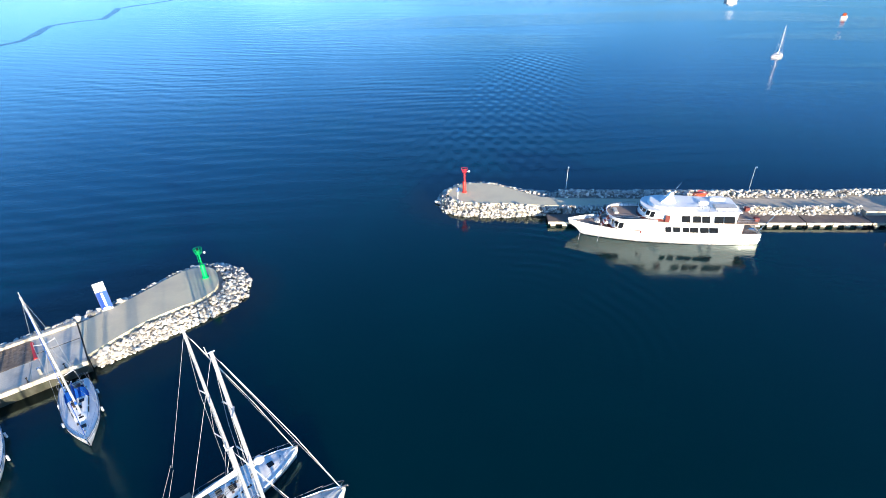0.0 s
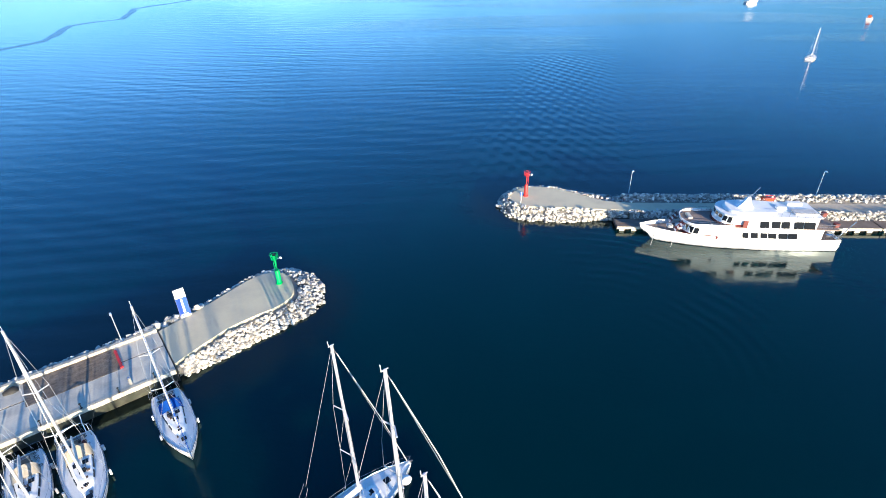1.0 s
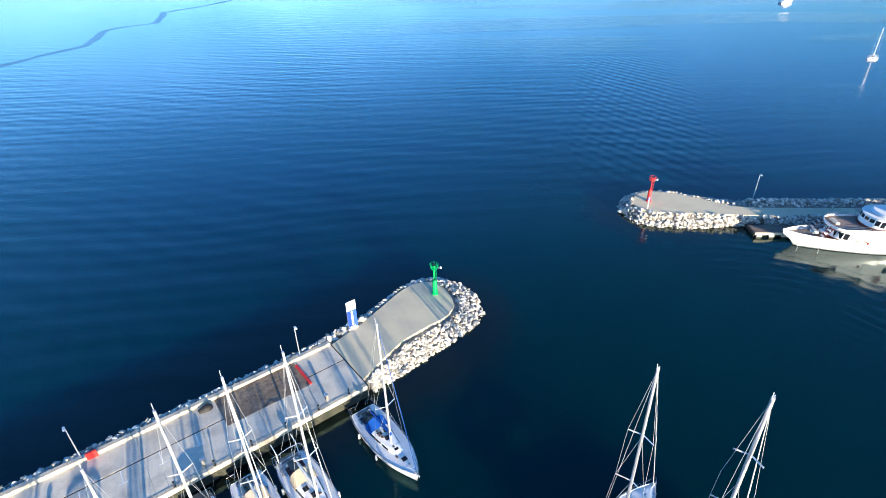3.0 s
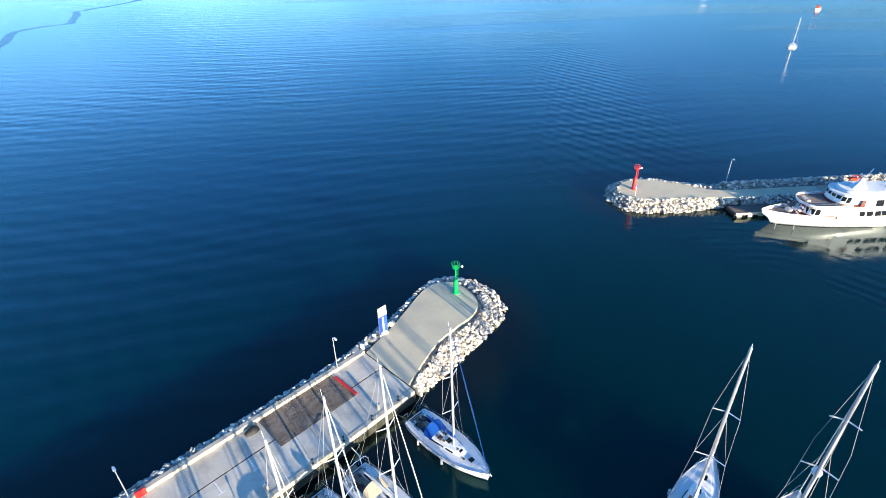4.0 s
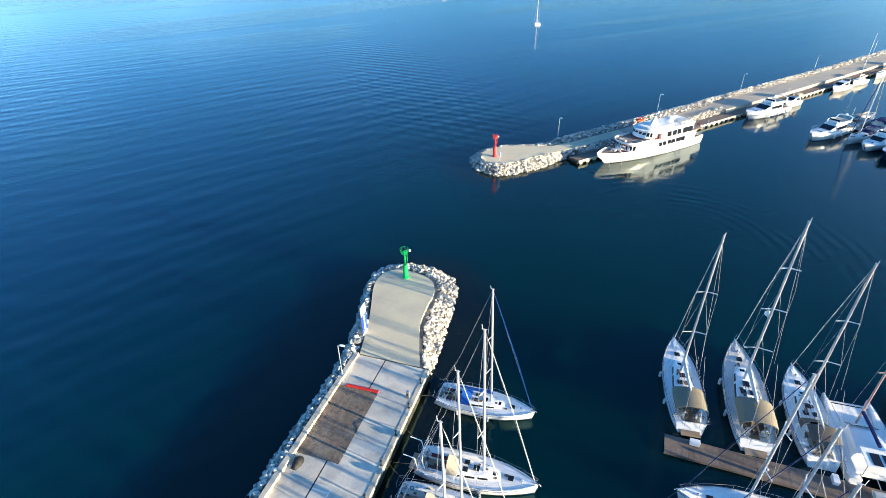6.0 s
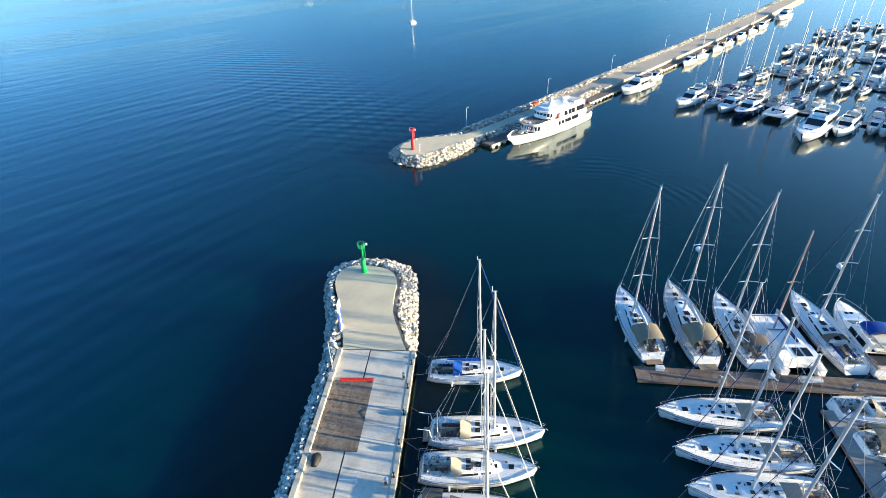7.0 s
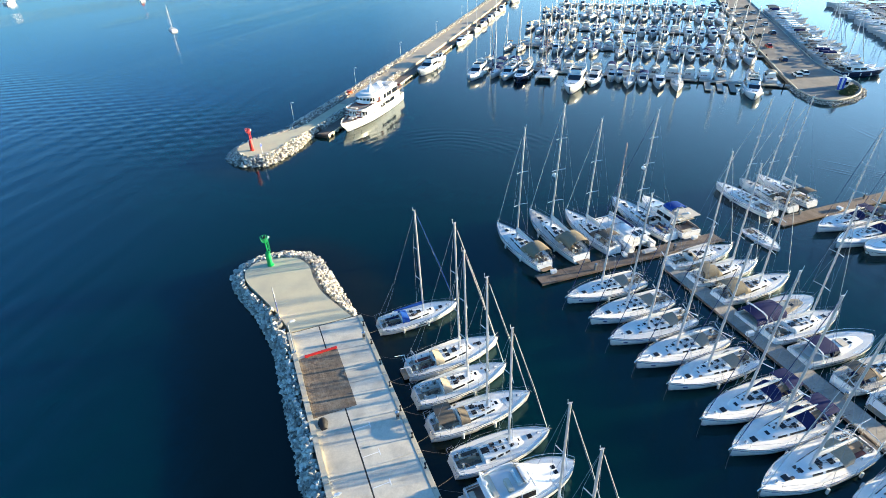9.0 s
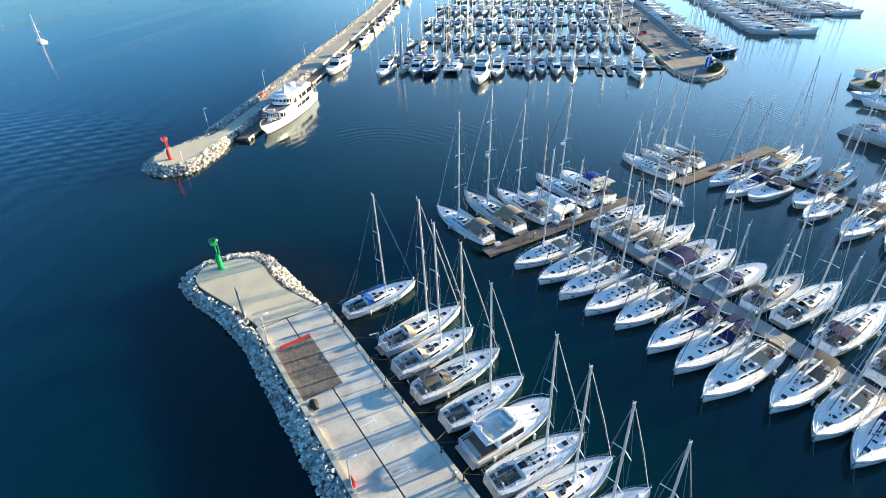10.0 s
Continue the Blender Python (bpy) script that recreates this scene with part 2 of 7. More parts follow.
SWELL, CHOP, RIPPLE = 0.062, 0.027, 0.008
DEEP, BASIN, SHOAL = (0.0001, 0.0215, 0.058, 1), (0.0002, 0.0138, 0.0152, 1), (0.0004, 0.026, 0.030, 1)
SHELF = (0.007, 0.0095, 0.0065, 1)
W = 0.5  # the water's level
SEA = water_material()
RUFFLED = material("ruffled_water", (0.003, 0.03, 0.08), 0.26, scale=0.4, vary=0.3, bump=0.12, bump_scale=0.9)
CONCRETE = material("pale_concrete", (0.60, 0.535, 0.37), 0.85, scale=6, vary=0.07, bump=0.004, dirt=(0.45, 0.40, 0.30), dirt_amount=0.6, dirt_scale=0.22)
SLAB = material("grey_concrete", (0.60, 0.56, 0.47), 0.85, scale=5, vary=0.08, bump=0.004, dirt=(0.34, 0.32, 0.28), dirt_amount=0.7, dirt_scale=0.45, per_object=0.1)
KERB = material("kerb_concrete", (0.54, 0.49, 0.38), 0.85, scale=4, vary=0.1, bump=0.006, dirt=(0.38, 0.33, 0.26), dirt_amount=0.5, dirt_scale=0.8)
DARKWALL = material("quay_wall_concrete", (0.04, 0.041, 0.03), 0.8, scale=2, vary=0.3, bump=0.02, dirt=(0.03, 0.04, 0.02), dirt_amount=0.8, dirt_scale=0.9)
ROCK = material("white_limestone", (0.55, 0.52, 0.46), 0.9, scale=2.5, vary=0.25, bump=0.05, bump_scale=5, per_object=0.6)
ROCKS = material("white_limestone_heap", (0.55, 0.52, 0.46), 0.9, scale=2.5, vary=0.25, bump=0.05, bump_scale=5, per_island=0.6)
MOUND = material("dark_rubble", (0.20, 0.185, 0.16), 0.95, scale=1.2, vary=0.4, bump=0.08, bump_scale=2)
PAVER = material("brown_paver", (0.20, 0.155, 0.115), 0.9, scale=4, vary=0.2, bump=0.004, per_object=0.28, per_island=0.25, dirt=(0.3, 0.27, 0.22), dirt_amount=0.5, dirt_scale=0.5)
# open joints, and the painted shade under the berth decks
JOINT_SHADE = material("dark_joint_and_shade", (0.035, 0.033, 0.03), 0.95)
MAROON = material("dark_red_paint", (0.12, 0.018, 0.014), 0.5, scale=5, vary=0.15)
DULL = material("dull_grey_concrete", (0.22, 0.215, 0.20), 0.9, scale=3, vary=0.15, bump=0.008)
RED = material("red_paint", (0.60, 0.03, 0.025), 0.45, scale=5, vary=0.12)
GREEN = material("green_paint", (0.01, 0.40, 0.09), 0.4, scale=5, vary=0.12)
WHITE = material("white_paint", (0.80, 0.80, 0.78), 0.5, scale=3, vary=0.05)
BLUE = material("blue_panel", (0.03, 0.085, 0.48), 0.35, scale=2, vary=0.06)
GEL = material("white_gelcoat", (0.84, 0.84, 0.82), 0.22, scale=1.5, vary=0.04, dirt=(0.66, 0.66, 0.62), dirt_amount=0.2, dirt_scale=0.9, coat=0.3)
DECKWHITE = material("non_slip_deck", (0.81, 0.80, 0.77), 0.6, scale=8, vary=0.06, bump=0.002, dirt=(0.68, 0.65, 0.58), dirt_amount=0.3, dirt_scale=1.2)
DECKGREY = material("worn_deck", (0.58, 0.56, 0.52), 0.7, scale=8, vary=0.08, dirt=(0.40, 0.37, 0.32), dirt_amount=0.5, dirt_scale=1.0)
NAVYHULL = material("navy_gelcoat", (0.02, 0.03, 0.07), 0.2, scale=2, vary=0.1, coat=0.4)
CHALKY = material("chalky_old_gelcoat", (0.64, 0.635, 0.62), 0.45, scale=1.5, vary=0.08, dirt=(0.5, 0.48, 0.44), dirt_amount=0.4, dirt_scale=0.9, per_object=0.15)
GREYHULL = material("grey_hull_paint", (0.60, 0.61, 0.62), 0.4, scale=0.6, vary=0.08, dirt=(0.3, 0.28, 0.25), dirt_amount=0.4)
STRIPE = material("blue_boot_stripe", (0.03, 0.06, 0.2), 0.3)
ANTIFOUL = material("antifouling", (0.05, 0.06, 0.09), 0.8, scale=3, vary=0.3)
GLASS = material("dark_window", (0.012, 0.014, 0.017), 0.08, scale=1, vary=0.1)
TEAK = material("weathered_teak", (0.34, 0.24, 0.15), 0.75, scale=6, vary=0.18, dirt=(0.36, 0.32, 0.27), dirt_amount=0.6, dirt_scale=1.0)
ALU = material("anodised_mast", (0.62, 0.63, 0.64), 0.38, metal=0.5, scale=2, vary=0.06)
STEEL = material("stainless_steel", (0.60, 0.60, 0.60), 0.25, metal=0.9, scale=4, vary=0.06)
WIRE = material("rigging_wire", (0.27, 0.29, 0.32), 0.5)
SAIL = material("white_sailcloth", (0.62, 0.61, 0.59), 0.85, scale=4, vary=0.08, bump=0.01, bump_scale=8)
NAVY = material("navy_canvas", (0.012, 0.02, 0.085), 0.85, scale=6, vary=0.15, bump=0.01, bump_scale=9)
ROYAL = material("royal_blue_canvas", (0.006, 0.055, 0.27), 0.85, scale=6, vary=0.15, bump=0.01, bump_scale=9)
BEIGE = material("beige_canvas", (0.34, 0.30, 0.235), 0.9, scale=6, vary=0.12, bump=0.012, bump_scale=9)
TAUPE = material("taupe_canvas", (0.12, 0.105, 0.088), 0.9, scale=6, vary=0.14, bump=0.012, bump_scale=9)
OLIVE = material("olive_beige_canvas", (0.23, 0.20, 0.145), 0.9, scale=6, vary=0.12, bump=0.012, bump_scale=9)
GREIGE = material("pale_grey_brown_canvas", (0.30, 0.275, 0.235), 0.9, scale=6, vary=0.12, bump=0.012, bump_scale=9)
CREAM = material("cream_cushion", (0.60, 0.55, 0.46), 0.9, scale=5, vary=0.08)
BLACK = material("black_rubber", (0.012, 0.012, 0.012), 0.7, scale=5, vary=0.2)
FENDER = material("white_fender", (0.70, 0.70, 0.68), 0.5, scale=4, vary=0.08)
ROPE = material("grey_rope", (0.13, 0.125, 0.11), 0.95, scale=12, vary=0.2)
WOOD = material("weathered_deck_planks", (0.165, 0.125, 0.10), 0.85, scale=5, vary=0.2, bump=0.006, per_object=0.22, dirt=(0.24, 0.19, 0.15), dirt_amount=0.6, dirt_scale=0.5)
WALKWAY = material("grey_walkway_planks", (0.40, 0.37, 0.32), 0.85, scale=5, vary=0.15, bump=0.005, per_object=0.18, dirt=(0.25, 0.24, 0.22), dirt_amount=0.5, dirt_scale=0.5)
ORANGE = material("orange_netting", (0.40, 0.07, 0.02), 0.9, scale=8, vary=0.3, bump=0.03, bump_scale=8)
ROADWAY = material("tan_roadway_concrete", (0.46, 0.40, 0.31), 0.9, scale=2, vary=0.1, bump=0.005, dirt=(0.33, 0.29, 0.23), dirt_amount=0.6, dirt_scale=0.2)
BUFF = material("buff_mast_paint", (0.45, 0.31, 0.27), 0.5, scale=3, vary=0.08)
ASPHALT = material("worn_asphalt", (0.20, 0.185, 0.165), 0.9, scale=2, vary=0.15, dirt=(0.32, 0.29, 0.24), dirt_amount=0.7, dirt_scale=0.15)
TAUPEDECK = material("taupe_ship_deck", (0.26, 0.19, 0.155), 0.8, scale=3, vary=0.15, dirt=(0.34, 0.28, 0.23), dirt_amount=0.5, dirt_scale=0.7)
BROWNCAN = material("brown_canvas", (0.13, 0.10, 0.085), 0.9, scale=6, vary=0.2, bump=0.012, bump_scale=9)
LEAF = material("shrub_leaves", (0.05, 0.085, 0.025), 0.7, scale=3, vary=0.3, per_island=0.4)

for cloth in (NAVY, ROYAL, BEIGE, TAUPE, OLIVE, GREIGE, BROWNCAN, SAIL):
    cloth.node_tree.nodes["Principled BSDF"].inputs["Specular IOR Level"].default_value = 0.15

# ---- builders ----
def mesh_of(name, bm, mat, smooth=None):
    me = bpy.data.meshes.new(name)
    bmesh.ops.recalc_face_normals(bm, faces=bm.faces)
    bm.to_mesh(me)
    bm.free()
    me.materials.append(mat)
    if smooth:
        for p in me.polygons:
            p.use_smooth = True
        me.set_sharp_from_angle(angle=radians(smooth))
    return me


def part(name, bm, mat, parent, label="", smooth=None, at=None):
    """One mesh object under a thing or a part; bm may be a finished mesh, to be shared."""
    me = bm if isinstance(bm, bpy.types.Mesh) else mesh_of(name, bm, mat, smooth)
    ob = new(name, me)
    ob.parent = parent
    if at is not None:
        ob.matrix_basis = at
    if label:
        ob["label"] = label
    return ob


def thing(name, label, category, group="", kind="", at=None):
    ob = new(name)
    ob.empty_display_size = 0.2
    if at is not None:
        ob.matrix_basis = at
    return tagged(ob, label, category, group, kind)


def solid(name, bm, mat, label, category="", group="", kind="", smooth=None, at=None):
    ob = new(name, bm if isinstance(bm, bpy.types.Mesh) else mesh_of(name, bm, mat, smooth))
    if at is not None:
        ob.matrix_basis = at
    return tagged(ob, label, category, group, kind)


def box(x0, x1, y0, y1, z0, z1, bevel=0.0, bm=None):
    out = bm or bmesh.new()
    vs = [out.verts.new((x, y, z)) for x in (x0, x1) for y in (y0, y1) for z in (z0, z1)]
    fs = [out.faces.new([vs[i] for i in f]) for f in ((0, 1, 3, 2), (4, 6, 7, 5), (0, 4, 5, 1), (2, 3, 7, 6), (0, 2, 6, 4), (1, 5, 7, 3))]
    if bevel and not bm:
        bmesh.ops.bevel(out, geom=out.edges[:], offset=bevel, segments=2, affect="EDGES")
    return out


def loft(rings, bm=None, cap=True, closed=True):
    """Joins rings of equally many points by quads."""
    out = bm or bmesh.new()
    rows = [[out.verts.new(p) for p in r] for r in rings]
    for a, c in zip(rows, rows[1:]):
        k = len(a)
        for i in range(k if closed else k - 1):
            j = (i + 1) % k
            quad = [a[i], a[j], c[j], c[i]]
            try:
                out.faces.new(quad)
            except ValueError:
                pass
    if cap:
        for r in (rows[0], rows[-1]):
            try:
                out.faces.new(r)
            except ValueError:
                pass
    return out


def tube(points, r, n=6, bm=None, r1=None):
    pts = [Vector(p) for p in points]
    rings = []
    for i, p in enumerate(pts):
        d = (pts[min(i + 1, len(pts) - 1)] - pts[max(i - 1, 0)]).normalized()
        side = d.cross(Vector((0, 0, 1)) if abs(d.z) < 0.9 else Vector((1, 0, 0))).normalized()
        up = side.cross(d)
        rad = r if r1 is None else r + (r1 - r) * i / (len(pts) - 1)
        rings.append([p + rad * (math.cos(a) * side + math.sin(a) * up) for a in (2 * math.pi * k / n for k in range(n))])
    return loft(rings, bm)


def lathe(profile, n=16, bm=None):
    return loft([[(r * math.cos(2 * math.pi * k / n), r * math.sin(2 * math.pi * k / n), z) for k in range(n)] for r, z in profile], bm)


def torus(radius, r, at, normal="x", n=16, bm=None):
    pts = []
    for k in range(n + 1):
        a = 2 * math.pi * k / n
        c, s = radius * math.cos(a), radius * math.sin(a)
        pts.append(Vector(at) + Vector({"x": (0, c, s), "y": (c, 0, s), "z": (c, s, 0)}[normal]))
    return tube(pts, r, 5, bm)


def prism(outline, z0, z1, bm=None):
    return loft([[(x, y, z0) for x, y in outline], [(x, y, z1) for x, y in outline]], bm)


def smooth_line(points, steps=4, closed=False):
    """A Catmull-Rom curve through 2D points."""
    out, n = [], len(points)
    for i in range(n if closed else n - 1):
        g = [points[(i + k) % n] if closed else points[min(max(i + k, 0), n - 1)] for k in (-1, 0, 1, 2)]
        for s in range(steps):
            t = s / steps
            out.append(tuple(0.5 * (2 * g[1][c] + (g[2][c] - g[0][c]) * t + (2 * g[0][c] - 5 * g[1][c] + 4 * g[2][c] - g[3][c]) * t * t + (3 * g[1][c] - g[0][c] - 3 * g[2][c] + g[3][c]) * t ** 3) for c in (0, 1)))
    return out if closed else out + [tuple(points[-1])]


def lerp_table(table, t):
    for (a, *va), (c, *vc) in zip(table, table[1:]):
        if t <= c:
            k = (t - a) / (c - a)
            return [x + (y - x) * k for x, y in zip(va, vc)]
    return list(table[-1][1:])


rng = random.Random(7)


def rock_mesh(seed):
    """An angular quarried boulder about one metre across."""
    r = random.Random(seed)
    bm = bmesh.new()
    for _ in range(13):
        d = Vector((r.gauss(0, 1), r.gauss(0, 1), r.gauss(0, 1))).normalized()
        bm.verts.new((0.56 * d.x * r.uniform(0.8, 1.1), 0.48 * d.y * r.uniform(0.8, 1.1), 0.40 * d.z * r.uniform(0.85, 1.1)))
    hull = bmesh.ops.convex_hull(bm, input=bm.verts[:])
    bmesh.ops.delete(bm, geom=[v for v in hull["geom_interior"] if isinstance(v, bmesh.types.BMVert)], context="VERTS")
    return mesh_of("rock", bm, ROCK)


ROCK_MESHES = [rock_mesh(s) for s in range(16)]
ROCK_DATA = [([v.co.copy() for v in me.vertices], [tuple(p.vertices) for p in me.polygons]) for me in ROCK_MESHES]


def along(line, s):
    """The point at the share s of a polyline's length."""
    seg = [math.dist(a, c) for a, c in zip(line, line[1:])]
    d = s * sum(seg)
    for (a, c), k in zip(zip(line, line[1:]), seg):
        if d <= k:
            return (a[0] + (c[0] - a[0]) * d / k, a[1] + (c[1] - a[1]) * d / k)
        d -= k
    return line[-1]


def armour(parent, inner, outer, count, z_top, z_toe, base, size=(0.75, 1.35), singles=0, crest=0.12, rise=0.0):
    """Boulders heaped on the slope between two lines of equal run; the first ones are parts, the rest one joined heap."""
    verts, faces = [], []
    for i in range(count):
        s, t = (i + rng.random()) / count, rng.random() ** 0.9
        (ax, ay), (cx, cy) = along(inner, s), along(outer, s)
        k = rng.uniform(*size)
        t = min(t, 0.97)
        z = z_top + (z_toe - z_top) * max(0.0, (t - crest) / (1 - crest)) - rise * max(0.0, 1 - t / crest) + rng.uniform(-0.38, 0.26)
        m = pose(ax + (cx - ax) * t, ay + (cy - ay) * t, z, rng.uniform(-35, 35), rng.uniform(-35, 35), rng.uniform(0, 360)) @ Matrix.Diagonal((k, k * rng.uniform(0.8, 1.1), k * rng.uniform(0.75, 1.05), 1))
        pick = rng.randrange(16)
        if i * singles // count != (i + 1) * singles // count and singles:
            part("rock", ROCK_MESHES[pick], ROCK, parent, at=m)
        else:
            co, fs = ROCK_DATA[pick]
            o = len(verts)
            verts += [m @ v for v in co]
            faces += [tuple(o + q for q in f) for f in fs]
    me = bpy.data.meshes.new("rock_heap")
    me.from_pydata(verts, [], faces)
    me.materials.append(ROCKS)
    heap = part("rock_heap", me, ROCKS, parent, "heaped white limestone boulders")
    heap["kind"] = "stuff"
    steps = 40
    rings = []
    for i in range(steps + 1):
        (ax, ay), (cx, cy) = along(inner, i / steps), along(outer, i / steps)
        mx, my = (cx - ax), (cy - ay)
        rings.append([(ax - 0.15 * mx, ay - 0.15 * my, base), (ax - 0.15 * mx, ay - 0.15 * my, z_top - 0.75), (ax + crest * mx, ay + crest * my, z_top - 0.3), (ax + 1.05 * mx, ay + 1.05 * my, z_toe - 0.35), (ax + 1.6 * mx, ay + 1.6 * my, base)])
    part("rubble_core", loft(rings), MOUND, parent)


# ---- the sea ----
bm = bmesh.new()
bmesh.ops.create_grid(bm, x_segments=4, y_segments=4, size=4500)
bmesh.ops.translate(bm, verts=bm.verts, vec=(0, 0, W))
solid("water", bm, SEA, "calm deep blue sea with fine ripples", "water", kind="structure")

# a current line in the outer bay: a narrow band of ruffled darker water
line = smooth_line([(-262, 150), (-262, 235), (-256, 290), (-259, 308), (-278, 350), (-280, 368), (-267, 390), (-271, 405), (-291, 446), (-292, 465), (-280, 520), (-280, 600)], 10)
bm = bmesh.new()
left, right = [], []
for i, (x, y) in enumerate(line):
    w = 2.6 + 2.2 * noise.noise(Vector((i * 0.37, 3.1, 0)))
    off = 3.0 * noise.noise(Vector((i * 0.23, 9.7, 0)))
    left.append(bm.verts.new((x + off - w, y, W + 0.02)))
    right.append(bm.verts.new((x + off + w, y, W + 0.02)))
for i in range(len(line) - 1):
    bm.faces.new((left[i], right[i], right[i + 1], left[i + 1]))
solid("water_current_line", bm, RUFFLED, "narrow dark line of ruffled water in the bay", "water", kind="structure")

# spreading ripples left by a passing boat
bm = bmesh.new()
for (ax, ay), (bx, by), count, gap in (((74, -33.5), (36.0, -52.6), 7, 1.35), ((39.0, -13.0), (26.5, -47.5), 5, 1.2)):
    d = Vector((bx - ax, by - ay, 0))
    nrm = Vector((-d.y, d.x, 0)).normalized()
    for k in range(count):
        rings = []
        s0, s1 = 0.10 * ((k * 5) % 4), 1.0 - 0.03 * ((k * 3) % 5)
        for i in range(25):
            q = s0 + (s1 - s0) * i / 24
            taper = min(1.0, i / 10, (24 - i) / 5) ** 0.8
            c = Vector((ax, ay, W - 0.02)) + d * q + nrm * (gap * (k - count / 2) * (0.5 + 0.6 * math.sin(math.pi * q ** 0.8)) + 0.35 * noise.noise(Vector((q * 9, k * 3.3, 0.7))))
            rings.append([c + nrm * u * (0.3 + 0.25 * taper) + Vector((0, 0, h * taper)) for u, h in ((-1, 0), (-0.5, 0.03), (0, 0.055), (0.5, 0.03), (1, 0))])
        loft(rings, bm, cap=False, closed=False)
solid("water_wake", bm, SEA, "low ripples of a passing boat's wake", "water", kind="structure", smooth=80)

# ---- breakwater with the green light: x runs along it away from its head, y from the sea (minus) to the basin ----
P1 = pose(-44.4, 49.45, 0, 0, 0, -135.35)
TURN = radians(-2.4)  # the quay bends a little away from the head's line
Q = Matrix.Rotation(TURN, 4, "Z")
PQ = P1 @ Q
DECK = 2.36
END = 150.0
EDGE, PARAPET, CHANNEL = 1.5, -7.95, -4.36
HEAD = smooth_line([(-0.4, -8.0), (-5.6, -9.05), (-10.2, -10.4), (-14.6, -11.75), (-17.4, -11.8), (-19.3, -10.6), (-19.9, -8.6), (-19.5, -6.5), (-18.8, -4.6), (-17.4, -3.1), (-14.8, -2.35), (-11.9, -2.45), (-8.0, -2.25), (-4.6, -1.35), (-0.05, 0.2)], 4)
LEDGE = smooth_line([(-0.4, -2.0), (-9.0, -8.0), (-14.0, -9.0), (-19.4, -8.8), (-20.5, -8.4), (-20.1, -6.3), (-19.3, -4.2), (-17.7, -2.6), (-14.9, -1.8), (-11.9, -1.9), (-7.9, -1.7), (-4.4, -0.85), (-0.1, 0.75)], 4)


def q(x, y):
    """A point of the quay in the head's frame."""
    return (x * math.cos(TURN) - y * math.sin(TURN), x * math.sin(TURN) + y * math.cos(TURN))


breakwater = thing("breakwater", "concrete breakwater with white limestone boulders and a rounded head", "breakwater", kind="structure", at=P1)
part("head_deck", prism(HEAD, 0.4, DECK), CONCRETE, breakwater, "smooth pale beige concrete deck of the rounded head")
part("head_ledge", prism(LEDGE, 0.5, DECK - 0.45), DULL, breakwater, "sunken grey ledge between deck and boulders")
part("joint", box(0.0, 0.12, -8.5, EDGE - 0.02, 0.5, DECK - 0.03), JOINT_SHADE, breakwater, "dark open joint between the slabs", at=Q)
for i in range(11):
    x, w = 0.13 + 5.9 * i, 5.885
    part("concrete_slab", box(x, x + w, PARAPET, CHANNEL - 0.08, DECK - 0.3, DECK - 0.006 * (i % 2), 0.006), SLAB, breakwater, at=Q)
    part("concrete_slab", box(x, x + w, CHANNEL + 0.08, EDGE - 0.55, DECK - 0.3, DECK - 0.004 - 0.004 * ((i + 1) % 2), 0.006), SLAB, breakwater, at=Q)
part("concrete_slab", box(65.1, END, PARAPET, EDGE - 0.55, DECK - 0.3, DECK - 0.006), SLAB, breakwater, at=Q)
# one near-black colour from the bed up to the slabs
part("quay_wall", box(0.1, END, PARAPET - 0.1, EDGE - 0.12, -2.5, DECK - 0.31), DARKWALL, breakwater, "mottled concrete quay wall, near-black over its full height", at=Q)
part("cable_channel", box(0.13, END, CHANNEL - 0.075, CHANNEL + 0.075, DECK - 0.3, DECK - 0.02), JOINT_SHADE, breakwater, "narrow dark cable channel along the quay", at=Q)
kerb_mesh = mesh_of("quay_kerb", box(0, 5.95, EDGE - 0.54, EDGE, DECK - 0.6, DECK + 0.03, 0.03), KERB)
parapet_mesh = mesh_of("parapet_block", box(0, 5.95, PARAPET - 0.62, PARAPET, 0.6, DECK + 0.40, 0.04), KERB)
for i in range(24):
    part("quay_kerb", kerb_mesh, KERB, breakwater, at=Q @ pose(0.14 + 5.98 * i, 0, 0))
    part("parapet_block", parapet_mesh, KERB, breakwater, at=Q @ pose(0.14 + 5.98 * i, 0, 0.01 * (i % 3)))
SEA_SIDE = [q(x, -8.65) for x in (0.5, 13, 25, 60, END)]
SEA_TOE = [q(x, -10.75) for x in (0.5, 13, 25, 60, END)]
TOE_SEA = [(-24.3, -8.5), (-22.8, -12.4), (-20.0, -14.1), (-15.6, -13.9), (-10.2, -12.6), (-6.0, -11.4)] + SEA_TOE
IN_SEA = [(-20.4, -8.6), (-19.7, -11.0), (-17.4, -12.15), (-14.5, -12.1), (-10.0, -10.75), (-5.4, -9.4)] + SEA_SIDE
TOE_BASIN = [(-24.3, -8.3), (-24.1, -5.0), (-21.8, -1.0), (-18.8, 0.4), (-14.6, 0.85), (-8.7, 1.05), (-3.6, 1.35), (-0.7, 1.3)]

